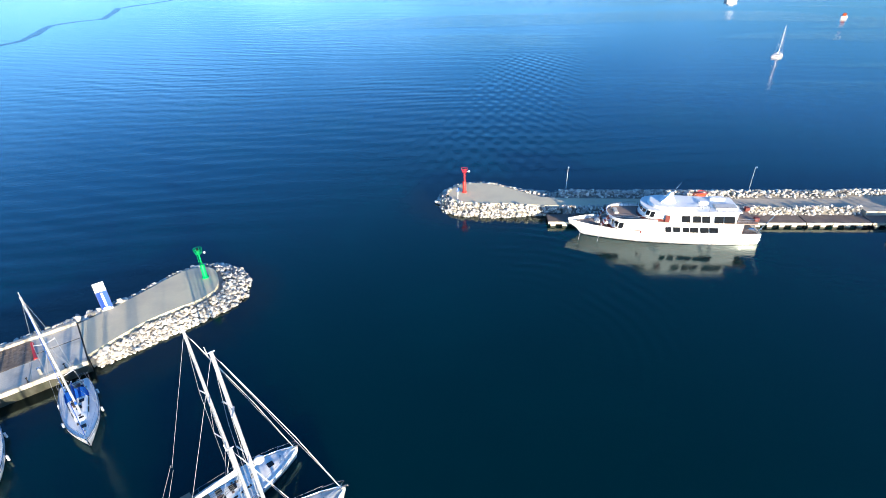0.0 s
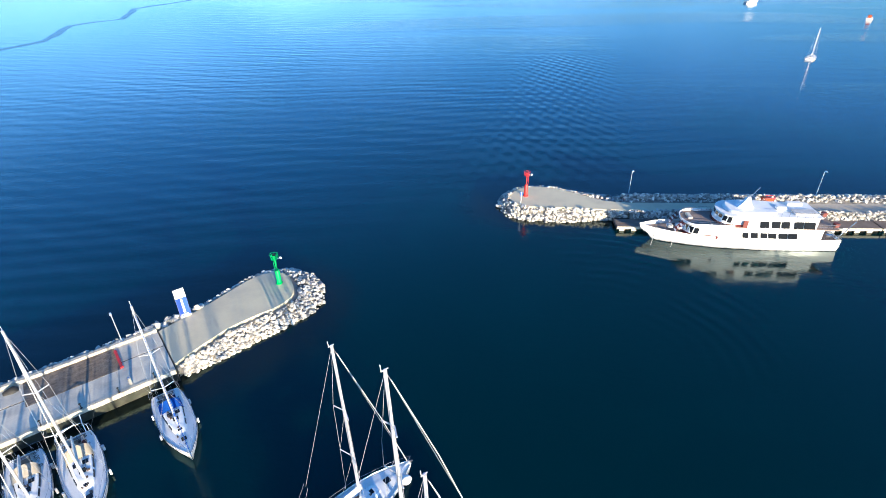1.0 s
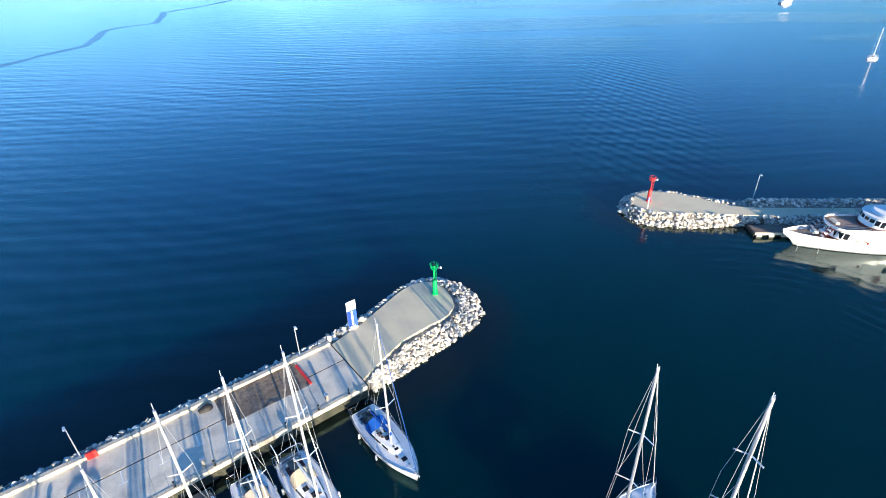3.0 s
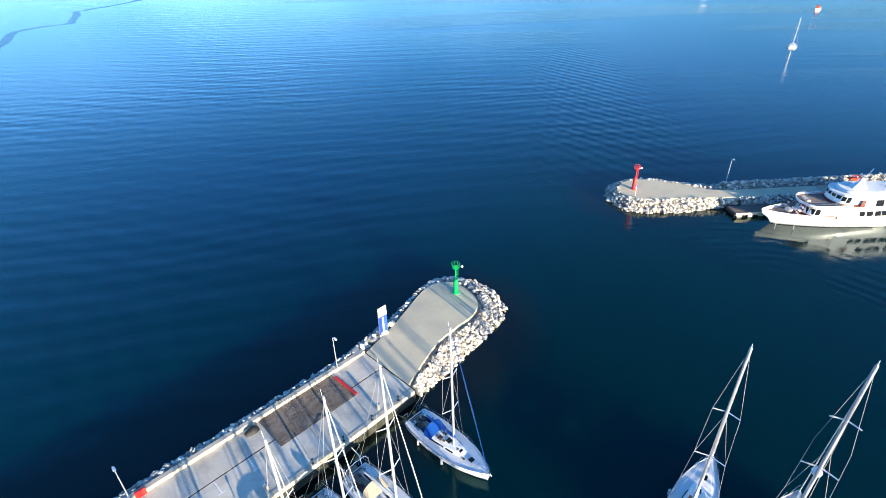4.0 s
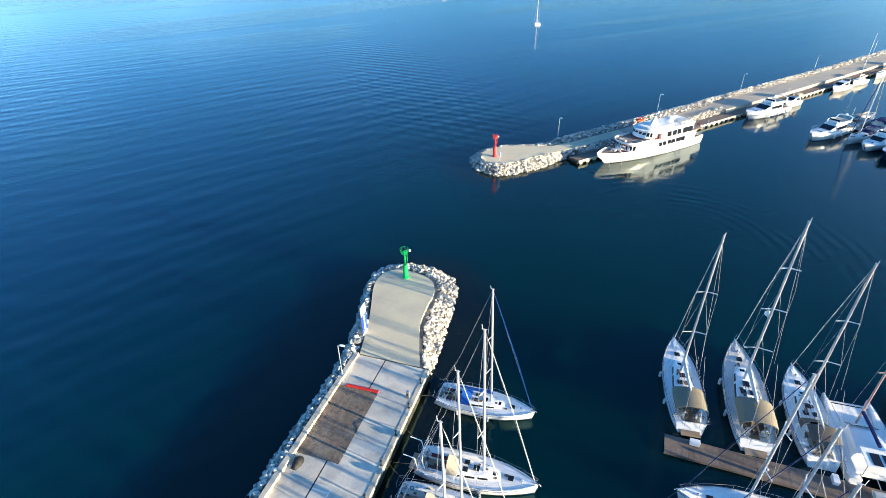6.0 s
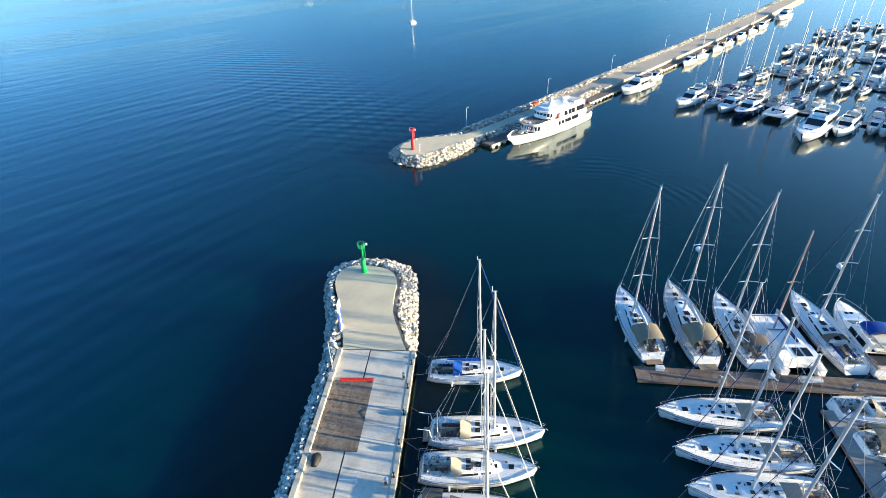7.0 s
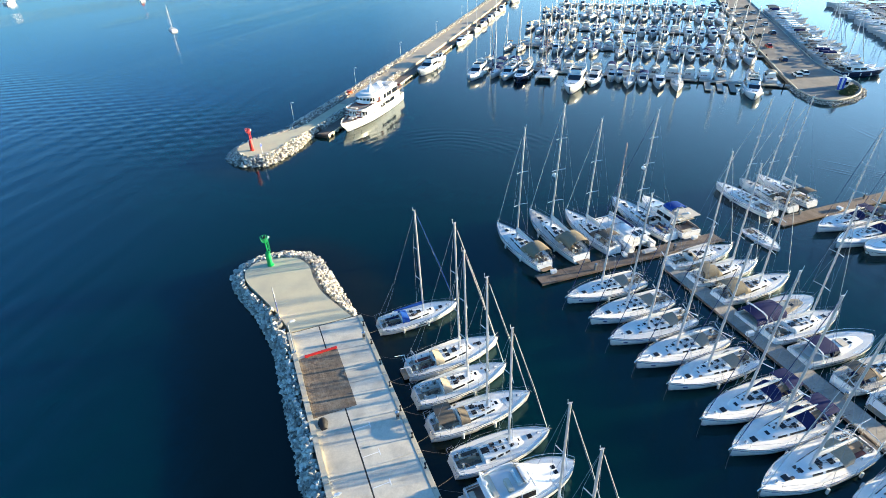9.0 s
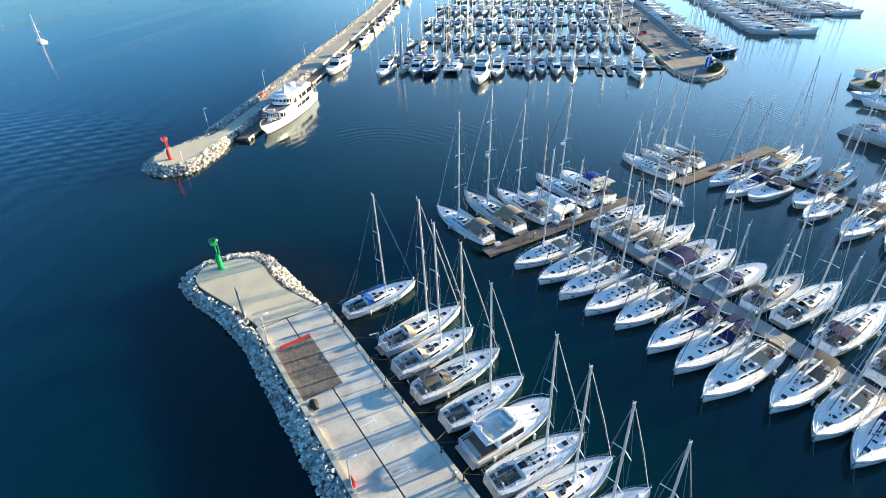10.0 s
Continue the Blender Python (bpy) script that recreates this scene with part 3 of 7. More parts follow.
# line markings, paved patch and the red kerb
for x in np.arange(18.5, 60, 3.7):
    part("line_marking", box(x, x + 0.1, -4.2, -2.5, DECK - 0.02, DECK + 0.004), WHITE, breakwater, "worn white parking line", at=Q)
    part("line_marking", box(x - 0.35, x + 0.45, -2.5, -2.4, DECK - 0.02, DECK + 0.004), WHITE, breakwater, at=Q)
part("paving_bed", box(5.45, 15.35, -7.93, -3.05, DECK - 0.02, DECK + 0.012), JOINT_SHADE, breakwater, at=Q)
pav_me = mesh_of("paver", box(0, 0.56, 0, 0.26, 0, 0.03, 0.008), PAVER)
verts, faces = [], []
pcount = 0
for r in range(18):
    y = -7.91 + r * 0.2695
    x = 5.48 - (0.28 if r % 2 else 0)
    while x < 15.3:
        x0, x1 = max(x, 5.48), min(x + 0.56, 15.33)
        if x1 - x0 > 0.5 and pcount < 150:
            part("paver", pav_me, PAVER, breakwater, at=Q @ pose(x0, y, DECK + 0.006 + rng.uniform(0, 0.008)))
            pcount += 1
        elif x1 - x0 > 0.05:
            o = len(verts)
            verts += [(a, c, d) for a in (x0, x1) for c in (y, y + 0.26) for d in (DECK, DECK + 0.037)]
            faces += [tuple(o + i for i in f) for f in ((0, 1, 3, 2), (4, 6, 7, 5), (0, 4, 5, 1), (2, 3, 7, 6), (1, 5, 7, 3))]
        x += 0.57
me = bpy.data.meshes.new("paver_field")
me.from_pydata(verts, [], faces)
me.materials.append(PAVER)
part("paver_field", me, PAVER, breakwater, at=Q)["kind"] = "stuff"
kerb = thing("red_barrier", "red painted low barrier across the brown paving", "barrier", at=PQ @ pose(5.35, -5.1, DECK, rz=1.5))
part("beam", box(-0.16, 0.16, -2.05, 2.05, 0.04, 0.24, 0.03), RED, kerb)
for y in (-1.8, 0, 1.8):
    part("foot", box(-0.2, 0.2, y - 0.12, y + 0.12, 0, 0.1, 0.02), RED, kerb)


def lamp_post(at, label="slender grey lamp post with a white lantern", h=4.7):
    t = thing("lamp_post", label, "lamp post", "lamp posts on the breakwaters", at=at)
    part("base_plate", lathe([(0.22, 0), (0.22, 0.06), (0.12, 0.1), (0.1, 0.3)], 10), STEEL, t)
    part("pole", tube([(0, 0, 0.05), (0, 0, h * 0.5), (0, 0, h)], 0.075, 8, r1=0.05), ALU, t, smooth=40)
    part("arm", tube([(0, 0, h - 0.05), (0.15, 0, h + 0.1), (0.5, 0, h + 0.14)], 0.04, 6), ALU, t)
    part("lantern", loft([[(0.3, -0.12, h + 0.1), (0.3, 0.12, h + 0.1), (0.3, 0.1, h + 0.24), (0.3, -0.1, h + 0.24)], [(0.75, -0.15, h + 0.12), (0.75, 0.15, h + 0.12), (0.75, 0.1, h + 0.26), (0.75, -0.1, h + 0.26)], [(0.95, -0.05, h + 0.16), (0.95, 0.05, h + 0.16), (0.95, 0.04, h + 0.22), (0.95, -0.04, h + 0.22)]]), WHITE, t, "white lamp head")
    return t


post = lamp_post(PQ @ pose(4.3, PARAPET - 0.25, DECK + 0.4, rz=90))
for x in (28.8, 53.4, 78.2):
    copy_thing(post, PQ @ pose(x, PARAPET - 0.25, DECK + 0.4, rz=90))


def beacon(at, paint, label):
    """A harbour light: thick drum below, slender stem with a ladder, a basket gallery and the lantern."""
    t = thing("harbour_light", label, "harbour light", at=at)
    part("plinth", lathe([(0.52, 0), (0.52, 0.14), (0.4, 0.2)], 20), paint, t, "round base flange")
    part("drum", lathe([(0.37, 0.2), (0.37, 2.35), (0.33, 2.45), (0.12, 2.55)], 20), paint, t, smooth=40)
    part("stem", tube([(0, 0, 2.45), (0, 0, 3.4), (0, 0, 4.4)], 0.1, 12), paint, t, smooth=40)
    part("gallery_floor", lathe([(0.16, 4.2), (0.48, 4.38), (0.52, 4.46), (0.1, 4.47)], 16), paint, t)
    for z in (4.85, 5.2):
        part("gallery_rail", torus(0.56 + (z - 4.85) * 0.2, 0.03, (0, 0, z), "z", 20), paint, t)
    for k in range(8):
        a = 2 * math.pi * k / 8
        c, s = math.cos(a), math.sin(a)
        part("rail_post", tube([(0.48 * c, 0.48 * s, 4.4), (0.56 * c, 0.56 * s, 4.85), (0.63 * c, 0.63 * s, 5.2)], 0.03, 5), paint, t)
    part("lantern_stand", tube([(0, 0, 4.45), (0, 0, 4.95)], 0.1, 8), paint, t)
    part("lantern", lathe([(0.13, 4.95), (0.17, 5.0), (0.17, 5.25), (0.12, 5.33), (0.02, 5.38)], 12), GLASS, t, "dark lens lantern")
    lad = part("ladder", tube([(0.42, -0.2, 2.4), (0.42, -0.2, 4.5)], 0.025, 5, tube([(0.42, 0.2, 2.4), (0.42, 0.2, 4.5)], 0.025, 5)), paint, t)
    for z in np.arange(2.6, 4.4, 0.3):
        part("rung", tube([(0.42, -0.2, z), (0.42, 0.2, z)], 0.018, 5), paint, lad)
    part("side_arm", tube([(0.1, 0.4, 4.5), (0.18, 0.85, 4.55)], 0.03, 5), WHITE, t)
    part("side_lamp", box(0.06, 0.32, 0.8, 1.06, 4.4, 4.75, 0.05), WHITE, t, "small white lamp on an arm")
    part("door", box(-0.395, -0.30, -0.2, 0.2, 0.4, 1.9, 0.01), paint, t)
    return t


beacon(pose(-37.05, 67.64, DECK, rz=-75), GREEN, "bright green steel harbour light on the pier head")

# blue and white pylon, its broad faces along the way out of the harbour
pylon = thing("sign_pylon", "tall blue and white sign pylon beside the deck edge", "sign", at=pose(-47.55, 58.85, DECK - 0.25, rz=42))
part("plinth", box(-0.95, 0.95, -0.4, 0.4, -1.2, 0.2, 0.04), KERB, pylon, "concrete footing")
part("frame", box(-0.72, 0.72, -0.044, 0.03, 0.2, 4.9, 0.015), DULL, pylon, "dark steel back frame")
part("panel", box(-0.70, 0.70, -0.09, -0.045, 0.5, 3.4, 0.015), BLUE, pylon, "blue panel")
part("cap_panel", box(-0.70, 0.70, -0.092, -0.045, 3.41, 4.88, 0.015), WHITE, pylon, "white top panel")
part("foot_panel", box(-0.70, 0.70, -0.09, -0.045, 0.2, 0.49, 0.015), WHITE, pylon)
part("lettering_bar", box(-0.14, 0.14, -0.097, -0.091, 1.0, 3.2), WHITE, pylon, "white upright bar of lettering")
part("lettering_bar", box(-0.55, 0.4, -0.097, -0.091, 0.62, 0.78), WHITE, pylon)

# pedestals, bollards and a covered heap on the quay
def pedestal(at):
    t = thing("service_pedestal", "grey power and water pedestal beside the berths", "pedestal", "pedestals on the quay", at=at)
    part("body", box(-0.16, 0.16, -0.16, 0.16, 0, 0.95, 0.03), DULL, t)
    part("cap", lathe([(0.24, 0.95), (0.22, 1.05), (0.1, 1.14), (0.01, 1.15)], 10), STEEL, t)
    part("socket_panel", box(0.16, 0.18, -0.1, 0.1, 0.4, 0.75), BLACK, t)
    return t


ped = pedestal(PQ @ pose(5.0, EDGE - 0.9, DECK))
for x in (19, 33, 47, 61):
    copy_thing(ped, PQ @ pose(x, EDGE - 0.9, DECK))


def bollard(at):
    t = thing("bollard", "slim dark mooring post at the quay edge", "mooring post", "bollards on the quay", at=at)
    part("stem", lathe([(0.14, 0), (0.14, 0.04), (0.06, 0.08), (0.055, 0.62)], 10), BLACK, t)
    part("head", lathe([(0.055, 0.62), (0.12, 0.64), (0.12, 0.72), (0.02, 0.76)], 10), BLACK, t)
    return t


bol = bollard(PQ @ pose(2.5, EDGE - 0.28, DECK + 0.03))
for x in np.arange(6.4, 64, 3.9):
    copy_thing(bol, PQ @ pose(float(x), EDGE - 0.28, DECK + 0.03))
heap = thing("covered_bundle", "black tarpaulin bundle beside the parapet", "bundle", at=PQ @ pose(16.6, -7.1, DECK))
part("tarpaulin", loft([[(x * 0.9, y * w, z) for y, z in ((-0.5, 0), (-0.4, 0.35 * h), (0, 0.55 * h), (0.4, 0.33 * h), (0.5, 0))] for x, w, h in ((-0.9, 0.7, 0.6), (-0.4, 1.1, 1.2), (0.2, 0.9, 0.9), (0.8, 0.6, 0.5))]), BLACK, heap, smooth=60)
part("strap", box(-0.05, 0.05, -0.55, 0.55, 0.0, 0.05), ROPE, heap)
redbox = thing("red_cabinet", "flat red steel fire cabinet against the parapet", "cabinet", at=PQ @ pose(27.85, PARAPET + 0.14, DECK))
part("body", box(-0.5, 0.5, -0.12, 0.12, 0.06, 0.95, 0.02), RED, redbox)
part("door", box(-0.44, 0.44, 0.121, 0.14, 0.12, 0.9, 0.006), RED, redbox)
part("plinth", box(-0.46, 0.46, -0.1, 0.1, 0, 0.06), DULL, redbox)

# ---- outer mole with the red light ----
def mole(x):
    return 100.0 + 0.015 * x + 0.00012 * x * x


XS = [22, 40, 60, 77.9, 78.1, 110, 140, 170, 200, 230, 260, 300, 340]
FRONT = [(x, mole(x) - (5.5 if x < 78 else 7.15)) for x in XS]
BACK = [(x, mole(x) - (1.2 if x < 78 else 0.4)) for x in XS]
mole_head = smooth_line([(22.0, 98.85), (18.0, 99.2), (14.7, 101.4), (9.5, 104.5), (5.4, 105.6), (2.0, 104.7), (0.1, 102.4), (-0.5, 99.5), (0.9, 97.0), (4.0, 96.0), (9.5, 95.9), (13.0, 95.8), (17.0, 95.4), (22.0, 95.2)], 4)
outer = thing("outer_mole", "long stone mole with a pale concrete roadway", "mole", kind="structure")
part("head_deck", prism(mole_head, 0.4, DECK), CONCRETE, outer, "rounded pale concrete head")
for a, c, d, e in zip(FRONT, FRONT[1:], BACK, BACK[1:]):
    part("road_slab", loft([[(*a, 0.4), (*a, DECK - 0.004), (*d, DECK - 0.004), (*d, 0.4)], [(c[0] - 0.04, c[1], 0.4), (c[0] - 0.04, c[1], DECK - 0.004), (e[0] - 0.04, e[1], DECK - 0.004), (e[0] - 0.04, e[1], 0.4)]]), ROADWAY if a[0] > 30 else CONCRETE, outer)
beacon(pose(2.66, 100.98, DECK, rz=-75), RED, "bright red steel harbour light on the mole head")
post2 = lamp_post(pose(23.7, mole(23.7) + 2.9, DECK - 0.25, rz=-90), "slender grey lamp post on the stone mole", 5.0)
for x in (60.8, 100.2, 144.4, 189.0, 234.0):
    copy_thing(post2, pose(x, mole(x) + 2.9, DECK - 0.25, rz=-90))
flag = thing("information_post", "white post with a small blue plate on the mole head", "sign", at=pose(1.5, 97.2, DECK))
part("post", tube([(0, 0, 0), (0, 0, 2.6)], 0.05, 6), WHITE, flag)
part("plate", box(-0.2, 0.2, -0.03, 0.03, 1.8, 2.5), BLUE, flag)
NETX = 49.5
nets = thing("net_heap", "heap of orange fishing nets on the boulders", "fishing nets", at=pose(NETX, mole(NETX) - 0.7, DECK + 0.3))
bm = bmesh.new()
bmesh.ops.create_icosphere(bm, subdivisions=3, radius=1.0)
for v in bm.verts:
    k = 1 + 0.35 * noise.noise(v.co * 2.3)
    v.co = Vector((v.co.x * 1.4 * k, v.co.y * 0.7 * k, max(v.co.z, -0.2) * 0.5 * k))
part("netting", bm, ORANGE, nets, smooth=60)
part("float_line", torus(0.8, 0.08, (0.5, 0, 0.6), "z"), RED, nets)

# low berth along the mole: concrete decks on piles, black boxes for the shade beneath
berth = thing("mole_berth", "low concrete berth in sections along the mole", "berth", kind="structure")
x = 18.8
while x < 250:
    y = mole(x + 6) - 7.2
    slope = math.degrees(math.atan(0.015 + 0.00024 * (x + 6)))
    at = pose(x, y - 0.0, 0, rz=slope)
    # dark plank colour on the deck carries the shade it lies in
    part("deck_section", box(0, 11.6, -3.1, 0, 1.05, 1.45, 0.04), WOOD, berth, at=at)
    part("fascia", box(0, 11.6, -3.16, -3.1, 1.0, 1.48), KERB, berth, at=at)
    for k in np.arange(0.5, 11, 2.2 if x < 130 else 4.4):
        part("pile", box(k, k + 0.9, -3.0, -2.7, -1.5, 1.04), KERB, berth, at=at)
    # black box imitates the shade below the deck
    part("underside", box(0.1, 11.5, -2.6, 1.2, -1.0, 1.03), JOINT_SHADE, berth, at=at)
    x += 11.8

# ---- floating pontoons in the basin ----
AX = Vector((0.637, -0.771, 0))
AU = Vector((-0.787, -0.617, 0))


def pontoon(name, label, at, length, width, mat, plank=0.6, lines=True):
    """A floating pontoon: floats below, side fascias and cross planks. x runs along it."""
    t = thing(name, label, "pontoon", kind="structure", at=pose(0, 0, W - 0.15) @ at)
    n = int(length / 6)
    for i in range(n):
        a = i * length / n
        part("float", box(a + 0.15, a + length / n - 0.15, -width / 2 + 0.1, width / 2 - 0.1, -0.4, 0.30, 0.05), BLACK, t)
    for y in (-width / 2, width / 2):
        part("fascia", box(0, length, y - 0.05, y + 0.05, 0.25, 0.56), WOOD, t)
    me = mesh_of("plank", box(0.006, plank - 0.006, -width / 2 + 0.05, width / 2 - 0.05, 0.5, 0.55), mat)
    for i in range(int(length / plank)):
        part("plank", me, mat, t, at=pose(i * plank, 0, rng.uniform(0, 0.01)))
    return t


def frame_at(origin, direction):
    return Matrix.Translation(origin) @ Matrix.Rotation(math.atan2(direction.y, direction.x), 4, "Z")


pontoon("pontoon", "brown timber pontoon head on black floats", frame_at((-26.1, 27.0, 0), AX), 34.6, 2.4, WOOD)
pontoon("pontoon", "grey timber pontoon walkway between the berths", frame_at((-15.9, 8.2, 0), AU), 78.0, 2.8, WALKWAY, 0.8)
pontoon("pontoon", "brown timber pontoon head on black floats", frame_at((3.8, -9.5, 0), AX), 32.5, 2.5, WOOD)
pontoon("pontoon", "weathered timber pontoon walkway with berths on both sides", frame_at((15.4, -26.6, 0), AU), 62.0, 2.4, WOOD, 0.8)

# small white boxes and power posts on the pontoons
dock_box = thing("dock_box", "white plastic locker on the pontoon", "locker", "lockers on the pontoons", at=frame_at((-26.1, 27.0, W + 0.42), AX) @ pose(3.0, 0.8, 0))
part("body", box(-0.5, 0.5, -0.28, 0.28, 0, 0.5, 0.04), WHITE, dock_box)
part("lid", box(-0.52, 0.52, -0.3, 0.3, 0.505, 0.56, 0.02), GEL, dock_box)
for origin, axis, spots in (((-26.1, 27.0, W + 0.42), AX, ((9.5, -0.8), (16.0, 0.8), (24.5, -0.8), (30.0, 0.8))), ((-15.9, 8.2, W + 0.42), AU, ((6.0, 0.9), (17.0, -0.9), (29.0, 0.9), (40.0, -0.9), (52.0, 0.9))), ((3.8, -9.5, W + 0.42), AX, ((6.0, 0.7), (14.0, -0.7), (22.0, 0.7)))):
    for i, (a, c) in enumerate(spots):
        copy_thing(dock_box if i % 2 else ped, frame_at(origin, axis) @ pose(a, c, 0, rz=90 * (i % 3)))

# ---- boats: x runs from the stern (0) to the bow, y to port, z up from the waterline ----
def hull_mesh(L, table, name, mat, plumb=0.3, keel=0.55, rake=0.0):
    """table rows: share of the length, half beam at deck, half beam at the water, sheer height."""
    rings = []
    for i in range(17):
        t = i / 16
        bd, bw, z = lerp_table(table, t)
        x, k = t * L, max(0.0, (t - 0.85) / 0.15)
        xw = x - plumb * k * k
        if i == 0:
            half = [(rake, bd, z), (rake * 0.7, bd, z * 0.72), (rake * 0.35, bw + (bd - bw) * 0.62, z * 0.34), (0, bw, 0.0), (0, bw * 0.6, -keel * 0.3)]
            rings.append(half + [(0, 0, -keel * 0.35)] + [(a, -c, d) for a, c, d in reversed(half)])
            continue
        half = [(x, bd, z), (x - 0.1 * plumb * k, bd * 1.005, z * 0.72), (xw + 0.3 * plumb * k * k, bw + (bd - bw) * 0.62, z * 0.34), (xw, bw, 0.0), (xw - 0.1 * k, bw * 0.62, -keel * 0.7 * (1 - 0.9 * k))]
        rings.append(half + [(xw - 0.15 * k, 0, -keel * (1 - 0.9 * k))] + [(a, -c, d) for a, c, d in reversed(half)])
    bm = loft(rings, cap=False, closed=False)
    bm.faces.new([bm.verts[i] for i in range(11)]) if bm.verts.ensure_lookup_table() is None else None
    return mesh_of(name, bm, mat, 40)


def band_mesh(L, table, plumb, f0, f1, mat, name="stripe", out=0.012):
    """A painted band round the topsides between two shares of the freeboard."""
    rows = ([], [])
    for s, row in ((1, rows[0]), (-1, rows[1])):
        for i in range(17):
            t = i / 16
            bd, bw, z = lerp_table(table, t)
            k = max(0.0, (t - 0.85) / 0.15)
            ring = []
            for f in (f0, f1):
                b = bw + (bd - bw) * min(1.0, 0.62 * f / 0.34) if f < 0.34 else bd * (0.62 + 0.38 * min(1, (f - 0.34) / 0.38)) + bw * 0.38 * (1 - min(1, (f - 0.34) / 0.38))
                ring.append((t * L - plumb * k * k * (1 - f) + out * k, s * (b + out), z * f))
            row.append(ring)
    bm = bmesh.new()
    for row in rows:
        loft(row, bm, cap=False, closed=False)
    return mesh_of(name, bm, mat)


SAIL_HULL = [(0, 1.38, 1.10, 1.16), (0.05, 1.58, 1.30, 1.16), (0.14, 1.82, 1.50, 1.16), (0.35, 2.02, 1.70, 1.18), (0.55, 1.95, 1.56, 1.24), (0.72, 1.66, 1.12, 1.33), (0.86, 1.05, 0.52, 1.43), (0.95, 0.46, 0.16, 1.50), (1.0, 0.06, 0.02, 1.55)]


def deck_mesh(L, table, well=None, mat=None, inset=0.07, drop=0.05, name="deck", camber=0.07, start=0.0):
    """A cambered deck inside the gunwale; well = (x share from, to, half width) is left open."""
    bm = bmesh.new()
    ts = sorted({i / 20 for i in range(21)} | ({well[0], well[1]} if well else set()))
    rows = []
    for t in ts:
        bd, _, z = lerp_table(table, t)
        e = max(bd - inset, 0.01)
        c = min(well[2], e * 0.8) if well else e * 0.5
        x = min(max(t * L, start), L - 0.06)
        rows.append([bm.verts.new((x, y, z - drop + camber * (1 - (y / max(e, 0.02)) ** 2))) for y in (-e, -c, 0, c, e)])
    for (a, c, t0, t1) in zip(rows, rows[1:], ts, ts[1:]):
        for i in range(4):
            if well and i in (1, 2) and t0 >= well[0] - 1e-6 and t1 <= well[1] + 1e-6:
                continue
            bm.faces.new((a[i], a[i + 1], c[i + 1], c[i]))
    return mesh_of(name, bm, mat)


def coachroof(x0, x1, w0, w1, h0, h1, z, mat, name="coachroof"):
    """A low rounded cabin top, wide aft and narrow forward."""
    rings = []
    for i in range(11):
        t = i / 10
        w, h = w0 + (w1 - w0) * t ** 1.3, h0 + (h1 - h0) * t
        if t > 0.85:
            h *= 1 - ((t - 0.85) / 0.15) ** 2 * 0.9
            w *= 1 - (t - 0.85) / 0.15 * 0.25
        zz = z + 0.12 * t
        rings.append([(x0 + (x1 - x0) * t, y, q) for y, q in ((-w, zz - 0.15), (-w * 0.96, zz + h * 0.45), (-w * 0.84, zz + h * 0.86), (-w * 0.45, zz + h), (w * 0.45, zz + h), (w * 0.84, zz + h * 0.86), (w * 0.96, zz + h * 0.45), (w, zz - 0.15))])
    return mesh_of(name, loft(rings), mat, 35)


def arch_mesh(x0, x1, w, z0, h, thick, mat, name, bow=0.0, n=10, fall=0.0):
    """A canvas arched across the boat."""
    rings = []
    for i in range(5):
        t = i / 4
        x = x0 + (x1 - x0) * t
        hh = h * (1 + bow * math.sin(math.pi * t)) - fall * t
        up = [(x, w * math.cos(math.pi * k / n), z0 + hh * math.sin(math.pi * k / n) ** 0.55) for k in range(n + 1)]
        rings.append(up + [(a, c * 0.985, d - thick) for a, c, d in reversed(up)])
    return mesh_of(name, loft(rings), mat, 50)


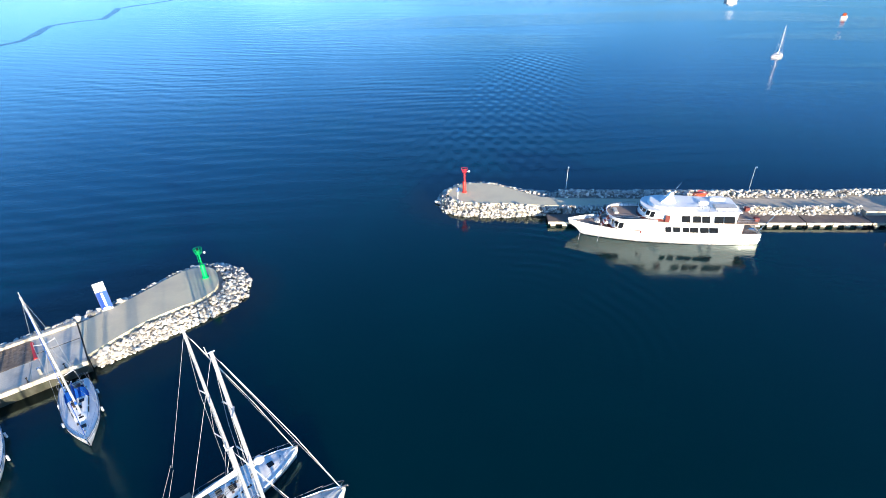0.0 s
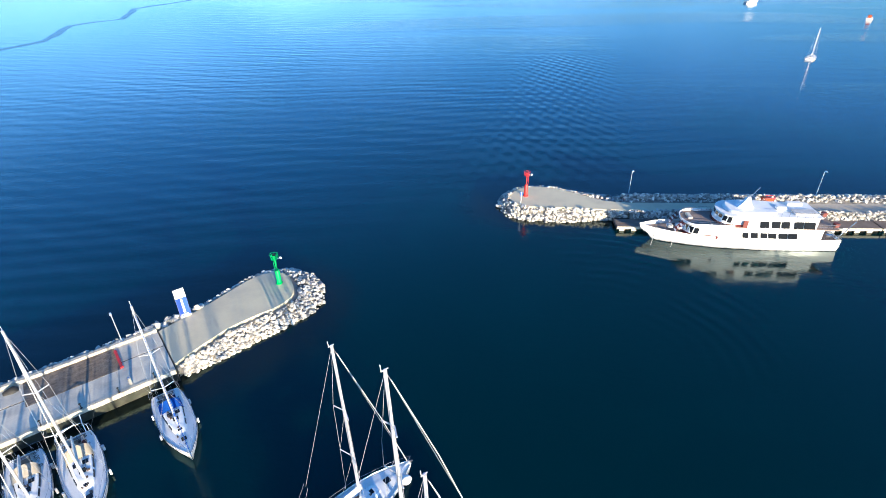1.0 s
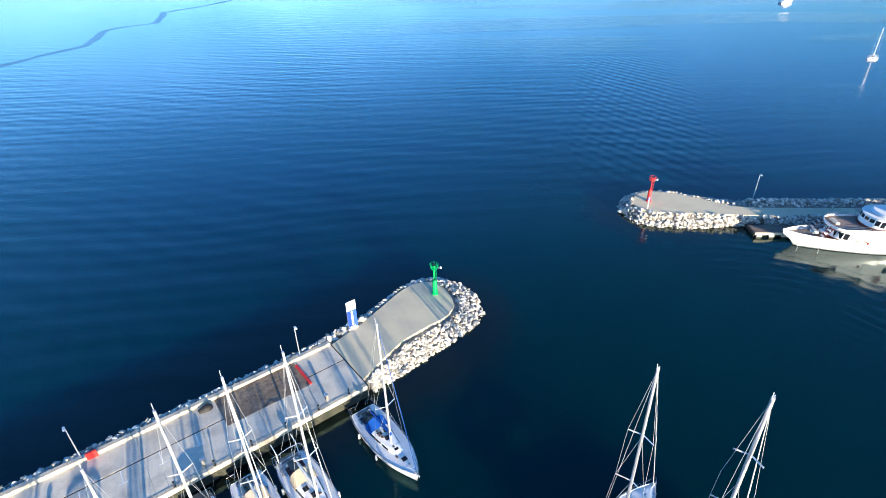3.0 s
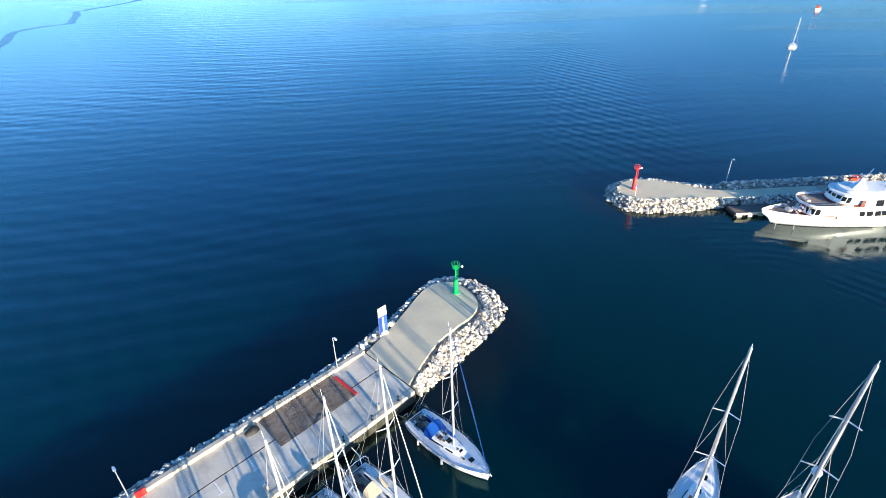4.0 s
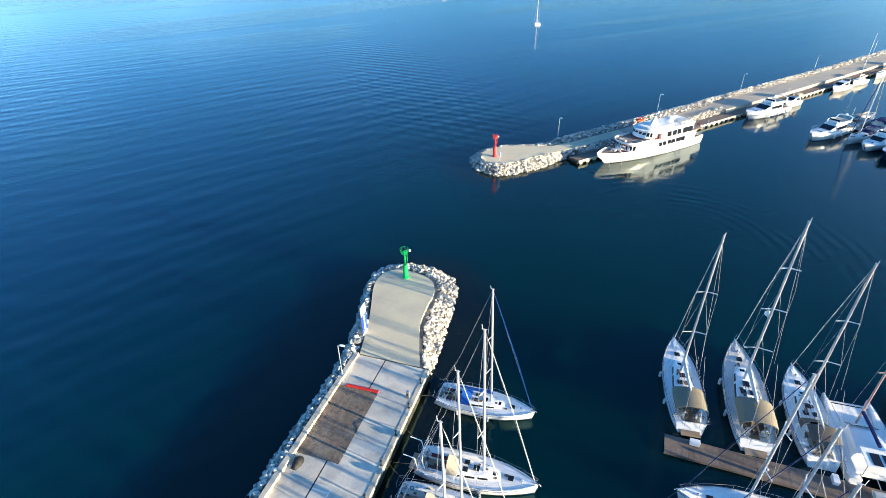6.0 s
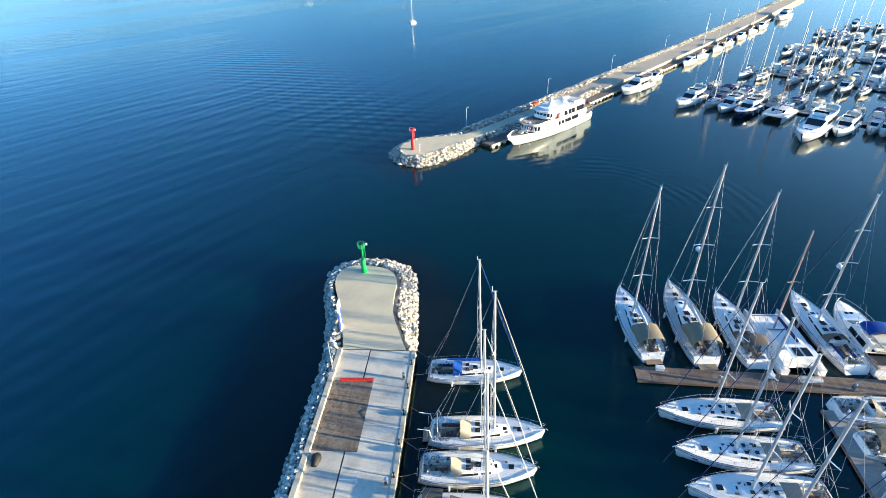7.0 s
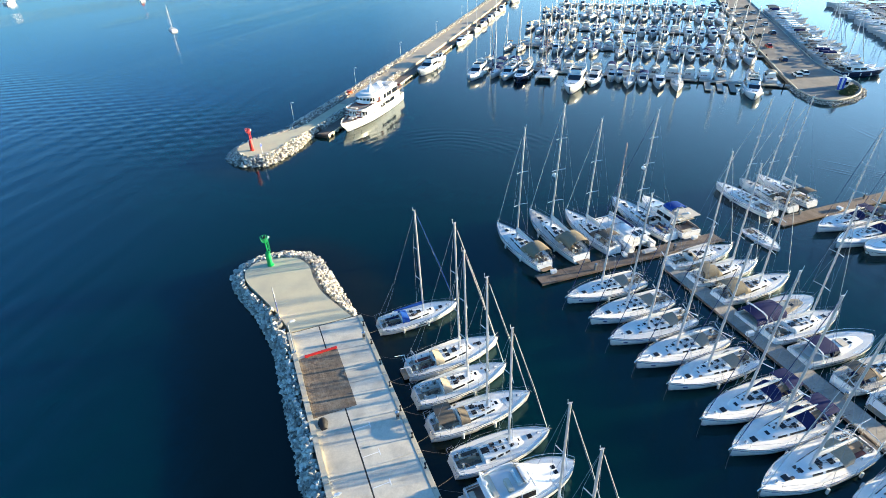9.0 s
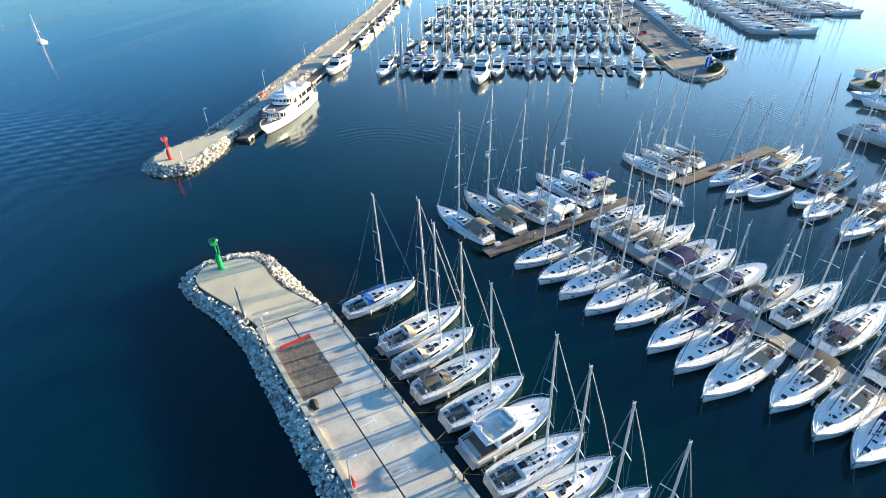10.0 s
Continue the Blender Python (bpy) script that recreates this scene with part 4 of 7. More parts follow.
def sailboat(at, label, canvas=TAUPE, genoa=SAIL, bag=SAIL, bimini=True, hull_mat=GEL, stripe=STRIPE, open_bimini=False, deck=DECKWHITE, radome=False, platform=True, dodger=True, wide_window=True, boom_out=0.0, hood=1.5, cushion=NAVY, marks=False, davits=False, low=False):
    """A 12.5 metre cruising yacht with its mast 18.6 m over the water."""
    L, H, MX = 12.5, 18.6, 7.15
    t = thing("sailing_yacht", label, "sailing yacht", "moored boats", at=at)
    hull = part("hull", hull_mesh(L, SAIL_HULL, "hull", hull_mat, rake=0.5), hull_mat, t)
    part("boot_stripe", band_mesh(L, SAIL_HULL, 0.3, 0.12, 0.2, stripe), stripe, hull)
    part("sheer_stripe", band_mesh(L, SAIL_HULL, 0.3, 0.84, 0.89, stripe), stripe, hull)
    part("deck", deck_mesh(L, SAIL_HULL, (0.05, 0.29, 0.95), deck, start=0.5), deck, t)
    for s in (-1, 1):
        line = [(x * L, s * (lerp_table(SAIL_HULL, x)[0] - 0.03), lerp_table(SAIL_HULL, x)[2] + 0.02) for x in (0.045, 0.15, 0.3, 0.45, 0.6, 0.75, 0.88, 0.97)]
        part("toe_rail", tube(line, 0.035, 5), STEEL, t)
    well = bmesh.new()
    box(0.60, 3.66, -0.97, 0.97, 0.72, 0.78, bm=well)
    box(0.60, 3.66, -0.99, -0.94, 0.6, 1.17, bm=well), box(0.60, 3.66, 0.94, 0.99, 0.6, 1.17, bm=well)
    box(3.60, 3.66, -0.93, 0.93, 0.7, 1.2, bm=well), box(0.58, 0.64, -0.93, 0.93, 0.6, 0.85, bm=well)
    cockpit = part("cockpit", well, GEL, t, "sunken cockpit")
    part("cockpit_sole", box(0.66, 3.58, -0.44, 0.44, 0.785, 0.80), TEAK, cockpit, "teak sole")
    for s in (-1, 1):
        part("bench", box(1.3, 3.55, min(s * 0.46, s * 0.93), max(s * 0.46, s * 0.93), 0.79, 1.06, 0.03), DECKWHITE, cockpit, "pale cockpit bench")
        part("steering_wheel", torus(0.42, 0.025, (1.15, s * 0.62, 1.4), "x", 14), STEEL, cockpit)
        part("pedestal", box(1.2, 1.42, s * 0.62 - 0.12, s * 0.62 + 0.12, 0.77, 1.5, 0.04), DECKGREY, cockpit)
        part("cushion", box(1.5, 3.45, min(s * 0.48, s * 0.92), max(s * 0.48, s * 0.92), 1.062, 1.13, 0.03), cushion, cockpit, "cockpit cushion")
        part("winch", lathe([(0.11, 0), (0.1, 0.1), (0.06, 0.14), (0.09, 0.22), (0.02, 0.24)], 10), STEEL, t, at=pose(2.5, s * 1.15, 1.16))
    part("cockpit_table", box(2.0, 3.1, -0.16, 0.16, 1.15, 1.25, 0.02), TEAK, cockpit, "folded teak table")
    coil = bmesh.new()
    crng = random.Random(label)
    for _ in range(9):
        x, y, r = crng.uniform(0.7, 3.6), crng.choice((-1, 1)) * crng.uniform(0.35, 1.35), crng.uniform(0.1, 0.2)
        torus(r, 0.035, (x, y, 1.2 if abs(y) > 0.98 else 1.16 if abs(y) > 0.46 else 0.83), "z", 9, coil)
    for y in (-0.55, -0.2, 0.25, 0.6):
        tube([(4.2, y * 0.9, 1.74), (5.4, y * 0.8, 1.73), (6.5, y * 0.4, 1.72)], 0.018, 4, coil)
    gear = bmesh.new()
    for k in range(16):
        aft = k < 10
        x, y = (crng.uniform(0.6, 3.5), crng.uniform(-0.95, 0.95)) if aft else (crng.uniform(4.9, 9.4), crng.uniform(-0.6, 0.6))
        u, v, h = crng.uniform(0.06, 0.2), crng.uniform(0.06, 0.16), crng.uniform(0.06, 0.25) if aft else 0.05
        z = (0.82 if abs(y) < 0.45 else 1.15) if aft else 1.72 - 0.075 * (x - 4.9)
        box(x - u, x + u, y - v, y + v, z - 0.04, z + h, 0.02, bm=gear)
    part("loose_gear", gear, BROWNCAN, t, "bags, covers and fittings lying about")["kind"] = "stuff"
    part("running_rigging", coil, ROPE, t, "coiled sheets and halyards")["kind"] = "stuff"
    if marks:
        for s in (-1, 1):
            part("name_bar", loft([[(x, s * (lerp_table(SAIL_HULL, x / L)[0] + 0.03), z) for z in (0.86, 1.02)] + [(x, s * (lerp_table(SAIL_HULL, x / L)[0] - 0.12), z) for z in (1.02, 0.86)] for x in (10.7, 10.9, 11.1)]), STRIPE, hull, "blue mark on the bow")
    if davits:
        for s in (-1, 1):
            part("davit", tube([(0.5, s * 1.1, 1.2), (0.3, s * 1.1, 2.3), (-0.9, s * 1.1, 2.5)], 0.05, 6), GEL, t, "white stern davit")
    roof = part("coachroof", coachroof(3.75, 8.9, 1.25, 0.62, 0.46, 0.20, 1.2, GEL), GEL, t)
    part("companionway_hatch", box(3.7, 4.6, -0.36, 0.36, 1.62, 1.72, 0.02), GLASS, roof, "dark sliding hatch")
    for s in (-1, 1):
        spans = ((4.3, 6.4), (6.7, 7.7)) if wide_window else ((4.3, 5.0), (5.3, 6.0), (6.3, 6.9))
        for a, c in spans:
            rr = []
            for x in (a, (a + c) / 2, c):
                q = (x - 3.75) / 5.15
                w = (1.25 + (0.62 - 1.25) * q ** 1.3) * 0.985
                zz = 1.2 + 0.12 * q
                rr.append([(x, s * (w + 0.03), zz + 0.06), (x, s * (w - 0.06 + 0.03), zz + 0.27 - 0.1 * q), (x, s * (w - 0.1), zz + 0.27 - 0.1 * q), (x, s * (w - 0.06), zz + 0.06)])
            part("cabin_window", loft(rr), GLASS, roof, "dark cabin window")
        part("hull_window", box(5.2, 6.9, s * 1.955 - 0.02, s * 1.955 + 0.02, 0.72, 0.88, 0.005), GLASS, hull)
    for x, w, z in ((5.35, 0.26, 1.70), (6.4, 0.30, 1.68), (8.15, 0.24, 1.52)) if wide_window else ((5.3, 0.17, 1.70), (6.25, 0.16, 1.68), (7.25, 0.17, 1.60), (8.3, 0.18, 1.50)):
        for y in ((-0.42, 0.42) if w < 0.3 and x < 8 else (0,)):
            part("hatch", box(x - w, x + w, y - w, y + w, z - 0.07, z + 0.015, 0.01), GLASS, roof, "smoked deck hatch")
    part("fore_hatch", box(9.55, 10.1, -0.28, 0.28, 1.38, 1.48, 0.02), GLASS, t, "smoked fore hatch")
    part("anchor_locker", box(11.0, 11.7, -0.22, 0.22, 1.45, 1.49, 0.01), deck, t)
    part("windlass", lathe([(0.12, 0), (0.12, 0.12), (0.06, 0.16), (0.08, 0.22)], 10), STEEL, t, at=pose(10.8, 0, 1.47))
    part("anchor", tube([(12.75, 0, 1.35), (12.55, 0, 1.58), (11.9, 0, 1.56)], 0.05, 5), STEEL, t)
    if platform:
        part("swim_platform", box(-0.5, 0.2, -0.95, 0.95, 0.40, 0.47, 0.02), TEAK, t, "lowered teak swim platform")
    if dodger:
        part("spray_hood", arch_mesh(3.55, 4.65, min(hood, 1.25), 1.3, 1.2, 0.03, canvas, "spray_hood", fall=0.75), canvas, t, "canvas spray hood")
    if bimini:
        bim = part("bimini", arch_mesh(*((0.9, 3.5, 1.55, 1.95, 1.0) if low else (1.0, 2.9, 1.3, 2.55, 0.35)), 0.03, canvas, "bimini", bow=0.12), canvas, t, "canvas cockpit awning")
        for x in (1.1, 2.8):
            part("awning_frame", tube([(2.0, -1.6, 1.2), (x, -1.27, 2.6), (x, -0.7, 2.85), (x, 0.7, 2.85), (x, 1.27, 2.6), (2.0, 1.6, 1.2)], 0.02, 5), STEEL, bim)
    elif davits:
        part("stern_arch", tube([(1.5, -1.5, 1.25), (1.2, -1.48, 2.5), (1.15, -1.1, 2.95), (1.15, 0, 3.1), (1.15, 1.1, 2.95), (1.2, 1.48, 2.5), (1.5, 1.5, 1.25)], 0.045, 6), STEEL, t, "steel stern arch", smooth=60)
    mast = part("mast", tube([(MX, 0, 1.35), (MX - 0.1, 0, 6), (MX - 0.24, 0, 12), (MX - 0.4, 0, H)], 0.14, 8, r1=0.11), ALU, t, smooth=50)
    part("masthead", box(MX - 0.65, MX - 0.2, -0.03, 0.03, H - 0.03, H + 0.04, 0.01), ALU, mast)
    part("wind_vane", tube([(MX - 0.6, 0, H), (MX - 0.65, 0, H + 0.5)], 0.02, 4), WHITE, mast)
    for z, w in ((5.6, 1.25), (10.0, 1.1), (14.2, 0.85)) if radome else ((7.2, 1.2), (12.2, 1.0)):
        for s in (-1, 1):
            part("spreader", tube([(MX - 0.15, 0, z), (MX - 0.5, s * w, z + 0.08)], 0.05, 5), ALU, mast)
    part("standing_rigging", mesh_of("standing_rigging", rigging(MX, H), WIRE), WIRE, t, "thin wire shrouds and stays")
    part("furled_genoa", tube([(12.1, 0, 1.9), (9.9, 0, 9.2), (MX - 0.1, 0, H - 0.9)], 0.036, 6, r1=0.022), genoa, t, "furled headsail", smooth=60)
    bo = tube([(MX - 0.1, 0, 2.75), (4.8, boom_out * 0.5, 2.82), (2.4, boom_out, 2.85)], 0.09, 6)
    boom = part("boom", bo, ALU, t)
    rings = []
    for x, w, h in ((7.3, 0.12, 0.6), (6.4, 0.17, 0.5), (4.8, 0.17, 0.38), (3.4, 0.13, 0.28), (2.7, 0.08, 0.18)):
        y0 = boom_out * (7.0 - x) / 4.6
        rings.append([(x, y0 - w * 0.7, 2.84), (x, y0 - w, 2.84 + h * 0.5), (x, y0, 2.84 + h), (x, y0 + w, 2.84 + h * 0.5), (x, y0 + w * 0.7, 2.84)])
    part("sail_bag", loft(rings), bag, boom, "stowed mainsail in its bag", smooth=60)
    if radome:
        part("radome", lathe([(0.05, 8.9), (0.3, 8.95), (0.34, 9.1), (0.2, 9.3), (0.02, 9.34)], 12), WHITE, mast, "white radar dome", at=pose(MX + 0.3, 0, 0), smooth=60)
        part("radome_bracket", box(MX - 0.1, MX + 0.35, -0.05, 0.05, 8.8, 8.9), ALU, mast)
    for s in (-1, 1):
        rail = [(x, s * (lerp_table(SAIL_HULL, x / L)[0] - 0.08), lerp_table(SAIL_HULL, x / L)[2] + 0.62) for x in (0.3, 4.2, 7.8, 11.2)]
        part("lifeline", tube(rail, 0.012, 4), WIRE, t)
        for x, y, z in rail[1:-1]:
            part("stanchion", tube([(x, y, z - 0.62), (x, y, z)], 0.016, 4), STEEL, t)
        for x in (3.4, 7.2):
            b = lerp_table(SAIL_HULL, x / L)
            part("fender", tube([(x, s * (b[0] + 0.14), 0.28), (x, s * (b[0] + 0.14), 0.36), (x, s * (b[0] + 0.14), 0.82), (x, s * (b[0] + 0.13), 0.92)], 0.13, 7), FENDER, t, smooth=60)
    z = 2.18
    part("pulpit", tube([(10.9, -0.62, 1.46), (10.95, -0.6, z), (12.0, -0.28, z + 0.02), (12.5, 0, z + 0.02), (12.0, 0.28, z + 0.02), (10.95, 0.6, z), (10.9, 0.62, 1.46)], 0.022, 5), STEEL, t, "steel bow rail")
    for s in (-1, 1):
        part("pushpit", tube([(0.9, s * 1.72, 1.18), (0.9, s * 1.72, 1.8), (0.1, s * 1.58, 1.8), (0.08, s * 0.7, 1.8), (0.08, s * 0.7, 1.16)], 0.022, 5), STEEL, t, "steel stern rail")
    return t


def rigging(MX, H):
    bm = bmesh.new()
    r = 0.014
    top = (MX - 0.4, 0, H - 0.1)
    tube([(12.2, 0, 1.55), (MX - 0.35, 0, H - 0.2)], r, 4, bm)
    for s in (-1, 1):
        tube([(0.2, s * 0.9, 1.15), (3.0, s * 0.28, 7.5)], r, 4, bm)
        tube([(MX - 0.35, s * 1.82, 1.2), (MX - 0.5, s * 1.2, 7.28), (MX - 0.55, s * 1.0, 12.28), top], r, 4, bm)
        tube([(MX - 0.7, s * 1.8, 1.2), (MX - 0.15, 0, 7.1)], r, 4, bm)
        tube([(MX - 0.5, s * 1.2, 7.28), (MX - 0.24, 0, 12.1)], r, 4, bm)
    tube([(3.0, 0, 7.5), top], r, 4, bm)
    return bm


MOTOR_HULL = [(0, 1.9, 1.7, 1.2), (0.2, 2.08, 1.85, 1.26), (0.45, 2.18, 1.85, 1.4), (0.65, 2.08, 1.45, 1.58), (0.8, 1.68, 0.85, 1.74), (0.9, 1.15, 0.4, 1.84), (0.96, 0.66, 0.15, 1.9), (1.0, 0.1, 0.03, 1.94)]


def cabin_ring(x, w, z0, z1, tumble=0.86):
    return [(x, -w, z0), (x, -w * tumble, z1), (x, w * tumble, z1), (x, w, z0)]


def motor_yacht(at, label, canvas=None, hull_mat=GEL, bridge_canvas=BEIGE, screen=GLASS, hardtop=False):
    """A 12 metre flybridge motor yacht."""
    L = 12.0
    t = thing("motor_yacht", label, "motor yacht", "moored boats", at=at)
    hull = part("hull", hull_mesh(L, MOTOR_HULL, "hull", hull_mat, 1.0, 0.6), hull_mat, t)
    part("boot_stripe", band_mesh(L, MOTOR_HULL, 1.0, 0.03, 0.1, STRIPE), STRIPE, hull)
    part("deck", deck_mesh(L, MOTOR_HULL, (0.02, 0.24, 1.6), DECKWHITE), DECKWHITE, t)
    part("swim_platform", box(-0.65, 0.08, -1.7, 1.7, 0.34, 0.46, 0.03), DECKGREY, t, "grey swim platform")
    cp = bmesh.new()
    box(0.2, 2.95, -1.62, 1.62, 0.70, 0.78, bm=cp), box(0.2, 2.9, -1.66, -1.6, 0.7, 1.42, bm=cp), box(0.2, 2.9, 1.6, 1.66, 0.7, 1.42, bm=cp)
    cockpit = part("cockpit", cp, TAUPEDECK, t, "taupe-soled aft cockpit")
    part("sofa", box(0.3, 0.9, -1.3, 1.3, 0.79, 1.25, 0.06), CREAM, cockpit, "cream cushioned sofa")
    saloon = part("saloon", mesh_of("saloon", loft([cabin_ring(2.9, 1.68, 1.2, 2.55), cabin_ring(5.3, 1.74, 1.3, 2.62), cabin_ring(6.5, 1.66, 1.4, 2.5), cabin_ring(8.0, 1.42, 1.5, 1.86), cabin_ring(9.8, 0.85, 1.6, 1.8)]), GEL, 30), GEL, t)
    part("windscreen", loft([[(6.55, -1.3, 2.49), (6.55, 1.3, 2.49), (6.57, 1.3, 2.53), (6.57, -1.3, 2.53)], [(7.9, -1.16, 1.9), (7.9, 1.16, 1.9), (7.92, 1.16, 1.94), (7.92, -1.16, 1.94)]]), screen, saloon, "raked windscreen")
    for s in (-1, 1):
        for a, c in ((3.3, 4.8), (4.95, 6.4)):
            part("saloon_window", loft([[(x, s * 1.71, 1.72), (x, s * 1.585, 2.32), (x, s * 1.555, 2.32), (x, s * 1.67, 1.72)] for x in (a, c)]), GLASS, saloon, "dark saloon window")
        part("hull_window", box(5.6, 7.4, s * 2.02 - 0.03, s * 2.02 + 0.03, 0.85, 1.08, 0.01), GLASS, hull)
        part("side_rail", tube([(x, s * (lerp_table(MOTOR_HULL, x / L)[0] - 0.1), lerp_table(MOTOR_HULL, x / L)[2] + 0.6) for x in (5.5, 7, 8.5, 10, 11.2)] + [(11.9, 0, 2.55)], 0.025, 5), STEEL, t, "stainless bow rail")
    part("saloon_door", box(2.86, 2.9, -0.9, 0.9, 1.45, 2.6), GLASS, saloon)
    bridge = part("flybridge", mesh_of("flybridge", loft([[(x, -w, z0), (x, -w, z1), (x, -w + 0.14, z1), (x, -w + 0.14, z0 + 0.1), (x, w - 0.14, z0 + 0.1), (x, w - 0.14, z1), (x, w, z1), (x, w, z0)] for x, w, z0, z1 in ((1.6, 1.5, 2.56, 2.8), (3.0, 1.66, 2.6, 3.1), (5.0, 1.55, 2.62, 3.2), (6.2, 1.05, 2.56, 3.15))]), GEL, 35), GEL, t)
    part("bridge_console", box(4.8, 5.8, -0.95, 0.95, 2.7, 3.3, 0.12), GEL, bridge)
    part("bridge_screen", loft([[(5.5, -1.1, 3.2), (5.5, 1.1, 3.2), (5.54, 1.1, 3.2), (5.54, -1.1, 3.2)], [(5.2, -1.05, 3.55), (5.2, 1.05, 3.55), (5.24, 1.05, 3.55), (5.24, -1.05, 3.55)]]), GLASS, bridge, "tinted wind deflector")
    part("bridge_seat", box(3.6, 4.2, -1.2, 0.2, 2.72, 3.15, 0.08), CREAM, bridge)
    part("bridge_sofa", box(2.0, 2.6, -1.25, 1.25, 2.68, 3.0, 0.08), CREAM, bridge)
    arch = part("radar_arch", tube([(2.2, -1.5, 2.75), (1.6, -1.4, 3.5), (1.5, -0.8, 3.65), (1.5, 0.8, 3.65), (1.6, 1.4, 3.5), (2.2, 1.5, 2.75)], 0.12, 6), GEL, t, smooth=50)
    part("radar_dome", lathe([(0.28, 3.7), (0.3, 3.8), (0.22, 3.93), (0.02, 3.95)], 12), WHITE, arch, at=pose(1.5, 0, 0.05))
    part("antenna", tube([(1.5, 1.0, 3.65), (1.2, 1.0, 5.6)], 0.02, 4), WHITE, arch)
    if canvas:
        part("bridge_awning", arch_mesh(3.5, 5.5, 1.5, 3.4, 0.55, 0.04, canvas, "bridge_awning", bow=0.1), canvas, t, "taut canvas awning over the bridge")
    if hardtop:
        part("hardtop", box(0.4, 3.1, -1.55, 1.55, 3.7, 3.8, 0.04), CREAM, t, "cream hardtop over the bridge")
        for x in (0.7, 2.8):
            for y in (-1.35, 1.35):
                part("hardtop_post", tube([(x + 0.9, y, 2.7), (x, y, 3.7)], 0.035, 5), STEEL, t)
    part("aft_hardtop", box(1.3, 1.75, -1.5, 1.5, 2.56, 2.64, 0.03), bridge_canvas, t, "canvas shade over the cockpit")
    for y in (-0.6, 0.6):
        part("deck_hatch", box(9.3, 9.75, y * 0.5 - 0.22, y * 0.5 + 0.22, 1.74, 1.84, 0.02), GLASS, t)
    for s in (-1, 1):
        for x in (2.0, 5.0, 7.6):
            b = lerp_table(MOTOR_HULL, x / L)
            part("fender", tube([(x, s * (b[0] + 0.14), 0.3), (x, s * (b[0] + 0.14), 1.05)], 0.15, 7), FENDER, t)
    return t


def cruiser(at, label, cover=None, trim=NAVY, top=GEL):
    """An 11 metre open sports cruiser."""
    L = 12.0
    t = thing("motor_cruiser", label, "motor cruiser", "moored boats", at=at)
    table = [(a, c, d, e * 0.86) for a, c, d, e in MOTOR_HULL]
    hull = part("hull", hull_mesh(L, table, "hull", GEL, 1.6, 0.6), GEL, t)
    part("side_band", band_mesh(L, table, 1.6, 0.6, 0.7, trim), trim, hull)
    part("deck", deck_mesh(L, table, (0.03, 0.42, 1.5), DECKWHITE), DECKWHITE, t)
    part("swim_platform", box(-0.9, 0.08, -1.7, 1.7, 0.3, 0.42, 0.03), TEAK, t)
    cp = bmesh.new()
    box(0.36, 5.0, -1.52, 1.52, 0.45, 0.52, bm=cp), box(0.36, 5.0, -1.56, -1.5, 0.45, 1.2, bm=cp), box(0.36, 5.0, 1.5, 1.56, 0.45, 1.2, bm=cp), box(4.96, 5.02, -1.5, 1.5, 0.45, 1.3, bm=cp)
    cockpit = part("cockpit", cp, GEL, t)
    part("sofa", box(0.5, 1.2, -1.3, 1.3, 0.53, 1.0, 0.08), CREAM, cockpit)
    part("helm_seat", box(3.2, 3.8, -1.2, -0.2, 0.53, 1.3, 0.1), CREAM, cockpit)
    part("dashboard", box(4.4, 5.0, -1.3, 1.3, 0.53, 1.45, 0.08), NAVY, cockpit)
    part("foredeck_cabin", coachroof(4.9, 10.3, 1.45, 0.55, 0.42, 0.16, 1.25, top, "foredeck_cabin"), top, t)
    part("windscreen", loft([[(3.6, -1.62, 1.3), (3.7, -1.45, 2.15), (3.74, -1.42, 2.15), (3.64, -1.58, 1.3)], [(5.0, -1.35, 1.55), (4.5, -1.1, 2.25), (4.54, -1.07, 2.25), (5.06, -1.31, 1.55)], [(5.4, 0, 1.62), (4.75, 0, 2.3), (4.8, 0, 2.3), (5.46, 0, 1.62)], [(5.0, 1.35, 1.55), (4.5, 1.1, 2.25), (4.54, 1.07, 2.25), (5.06, 1.31, 1.55)], [(3.6, 1.62, 1.3), (3.7, 1.45, 2.15), (3.74, 1.42, 2.15), (3.64, 1.58, 1.3)]]), GLASS, t, "wrap-round tinted windscreen")
    arch = part("roll_bar", tube([(2.0, -1.75, 1.1), (1.5, -1.55, 2.4), (1.45, -0.8, 2.6), (1.45, 0.8, 2.6), (1.5, 1.55, 2.4), (2.0, 1.75, 1.1)], 0.11, 6), GEL, t, smooth=50)
    if cover:
        part("cockpit_cover", arch_mesh(0.1, 5.3, 1.75, 1.15, 1.15, 0.04, cover, "cockpit_cover", bow=0.2), cover, t, "tight canvas cockpit cover")
    for y in (-0.3, 0.3):
        part("deck_hatch", box(7.4, 7.9, y - 0.2, y + 0.2, 1.6, 1.68, 0.02), GLASS, t)
    part("sun_pad", box(6.0, 7.1, -0.7, 0.7, 1.62, 1.74, 0.04), CREAM, t)
    for s in (-1, 1):
        part("bow_rail", tube([(x, s * (lerp_table(table, x / L)[0] - 0.1), lerp_table(table, x / L)[2] + 0.5) for x in (6, 7.5, 9, 10.4, 11.3)] + [(11.9, 0, 2.3)], 0.022, 5), STEEL, t)
        for k in range(6):
            x = 3.2 + k * 1.15
            w, low, z = lerp_table(table, (x + 0.35) / L)[:3]
            y = s * (low + (w - low) * 0.6)
            part("porthole", box(x, x + 0.7, y - 0.09, y + 0.09, z * 0.52, z * 0.52 + 0.26, 0.03), GLASS, hull, "dark hull window")
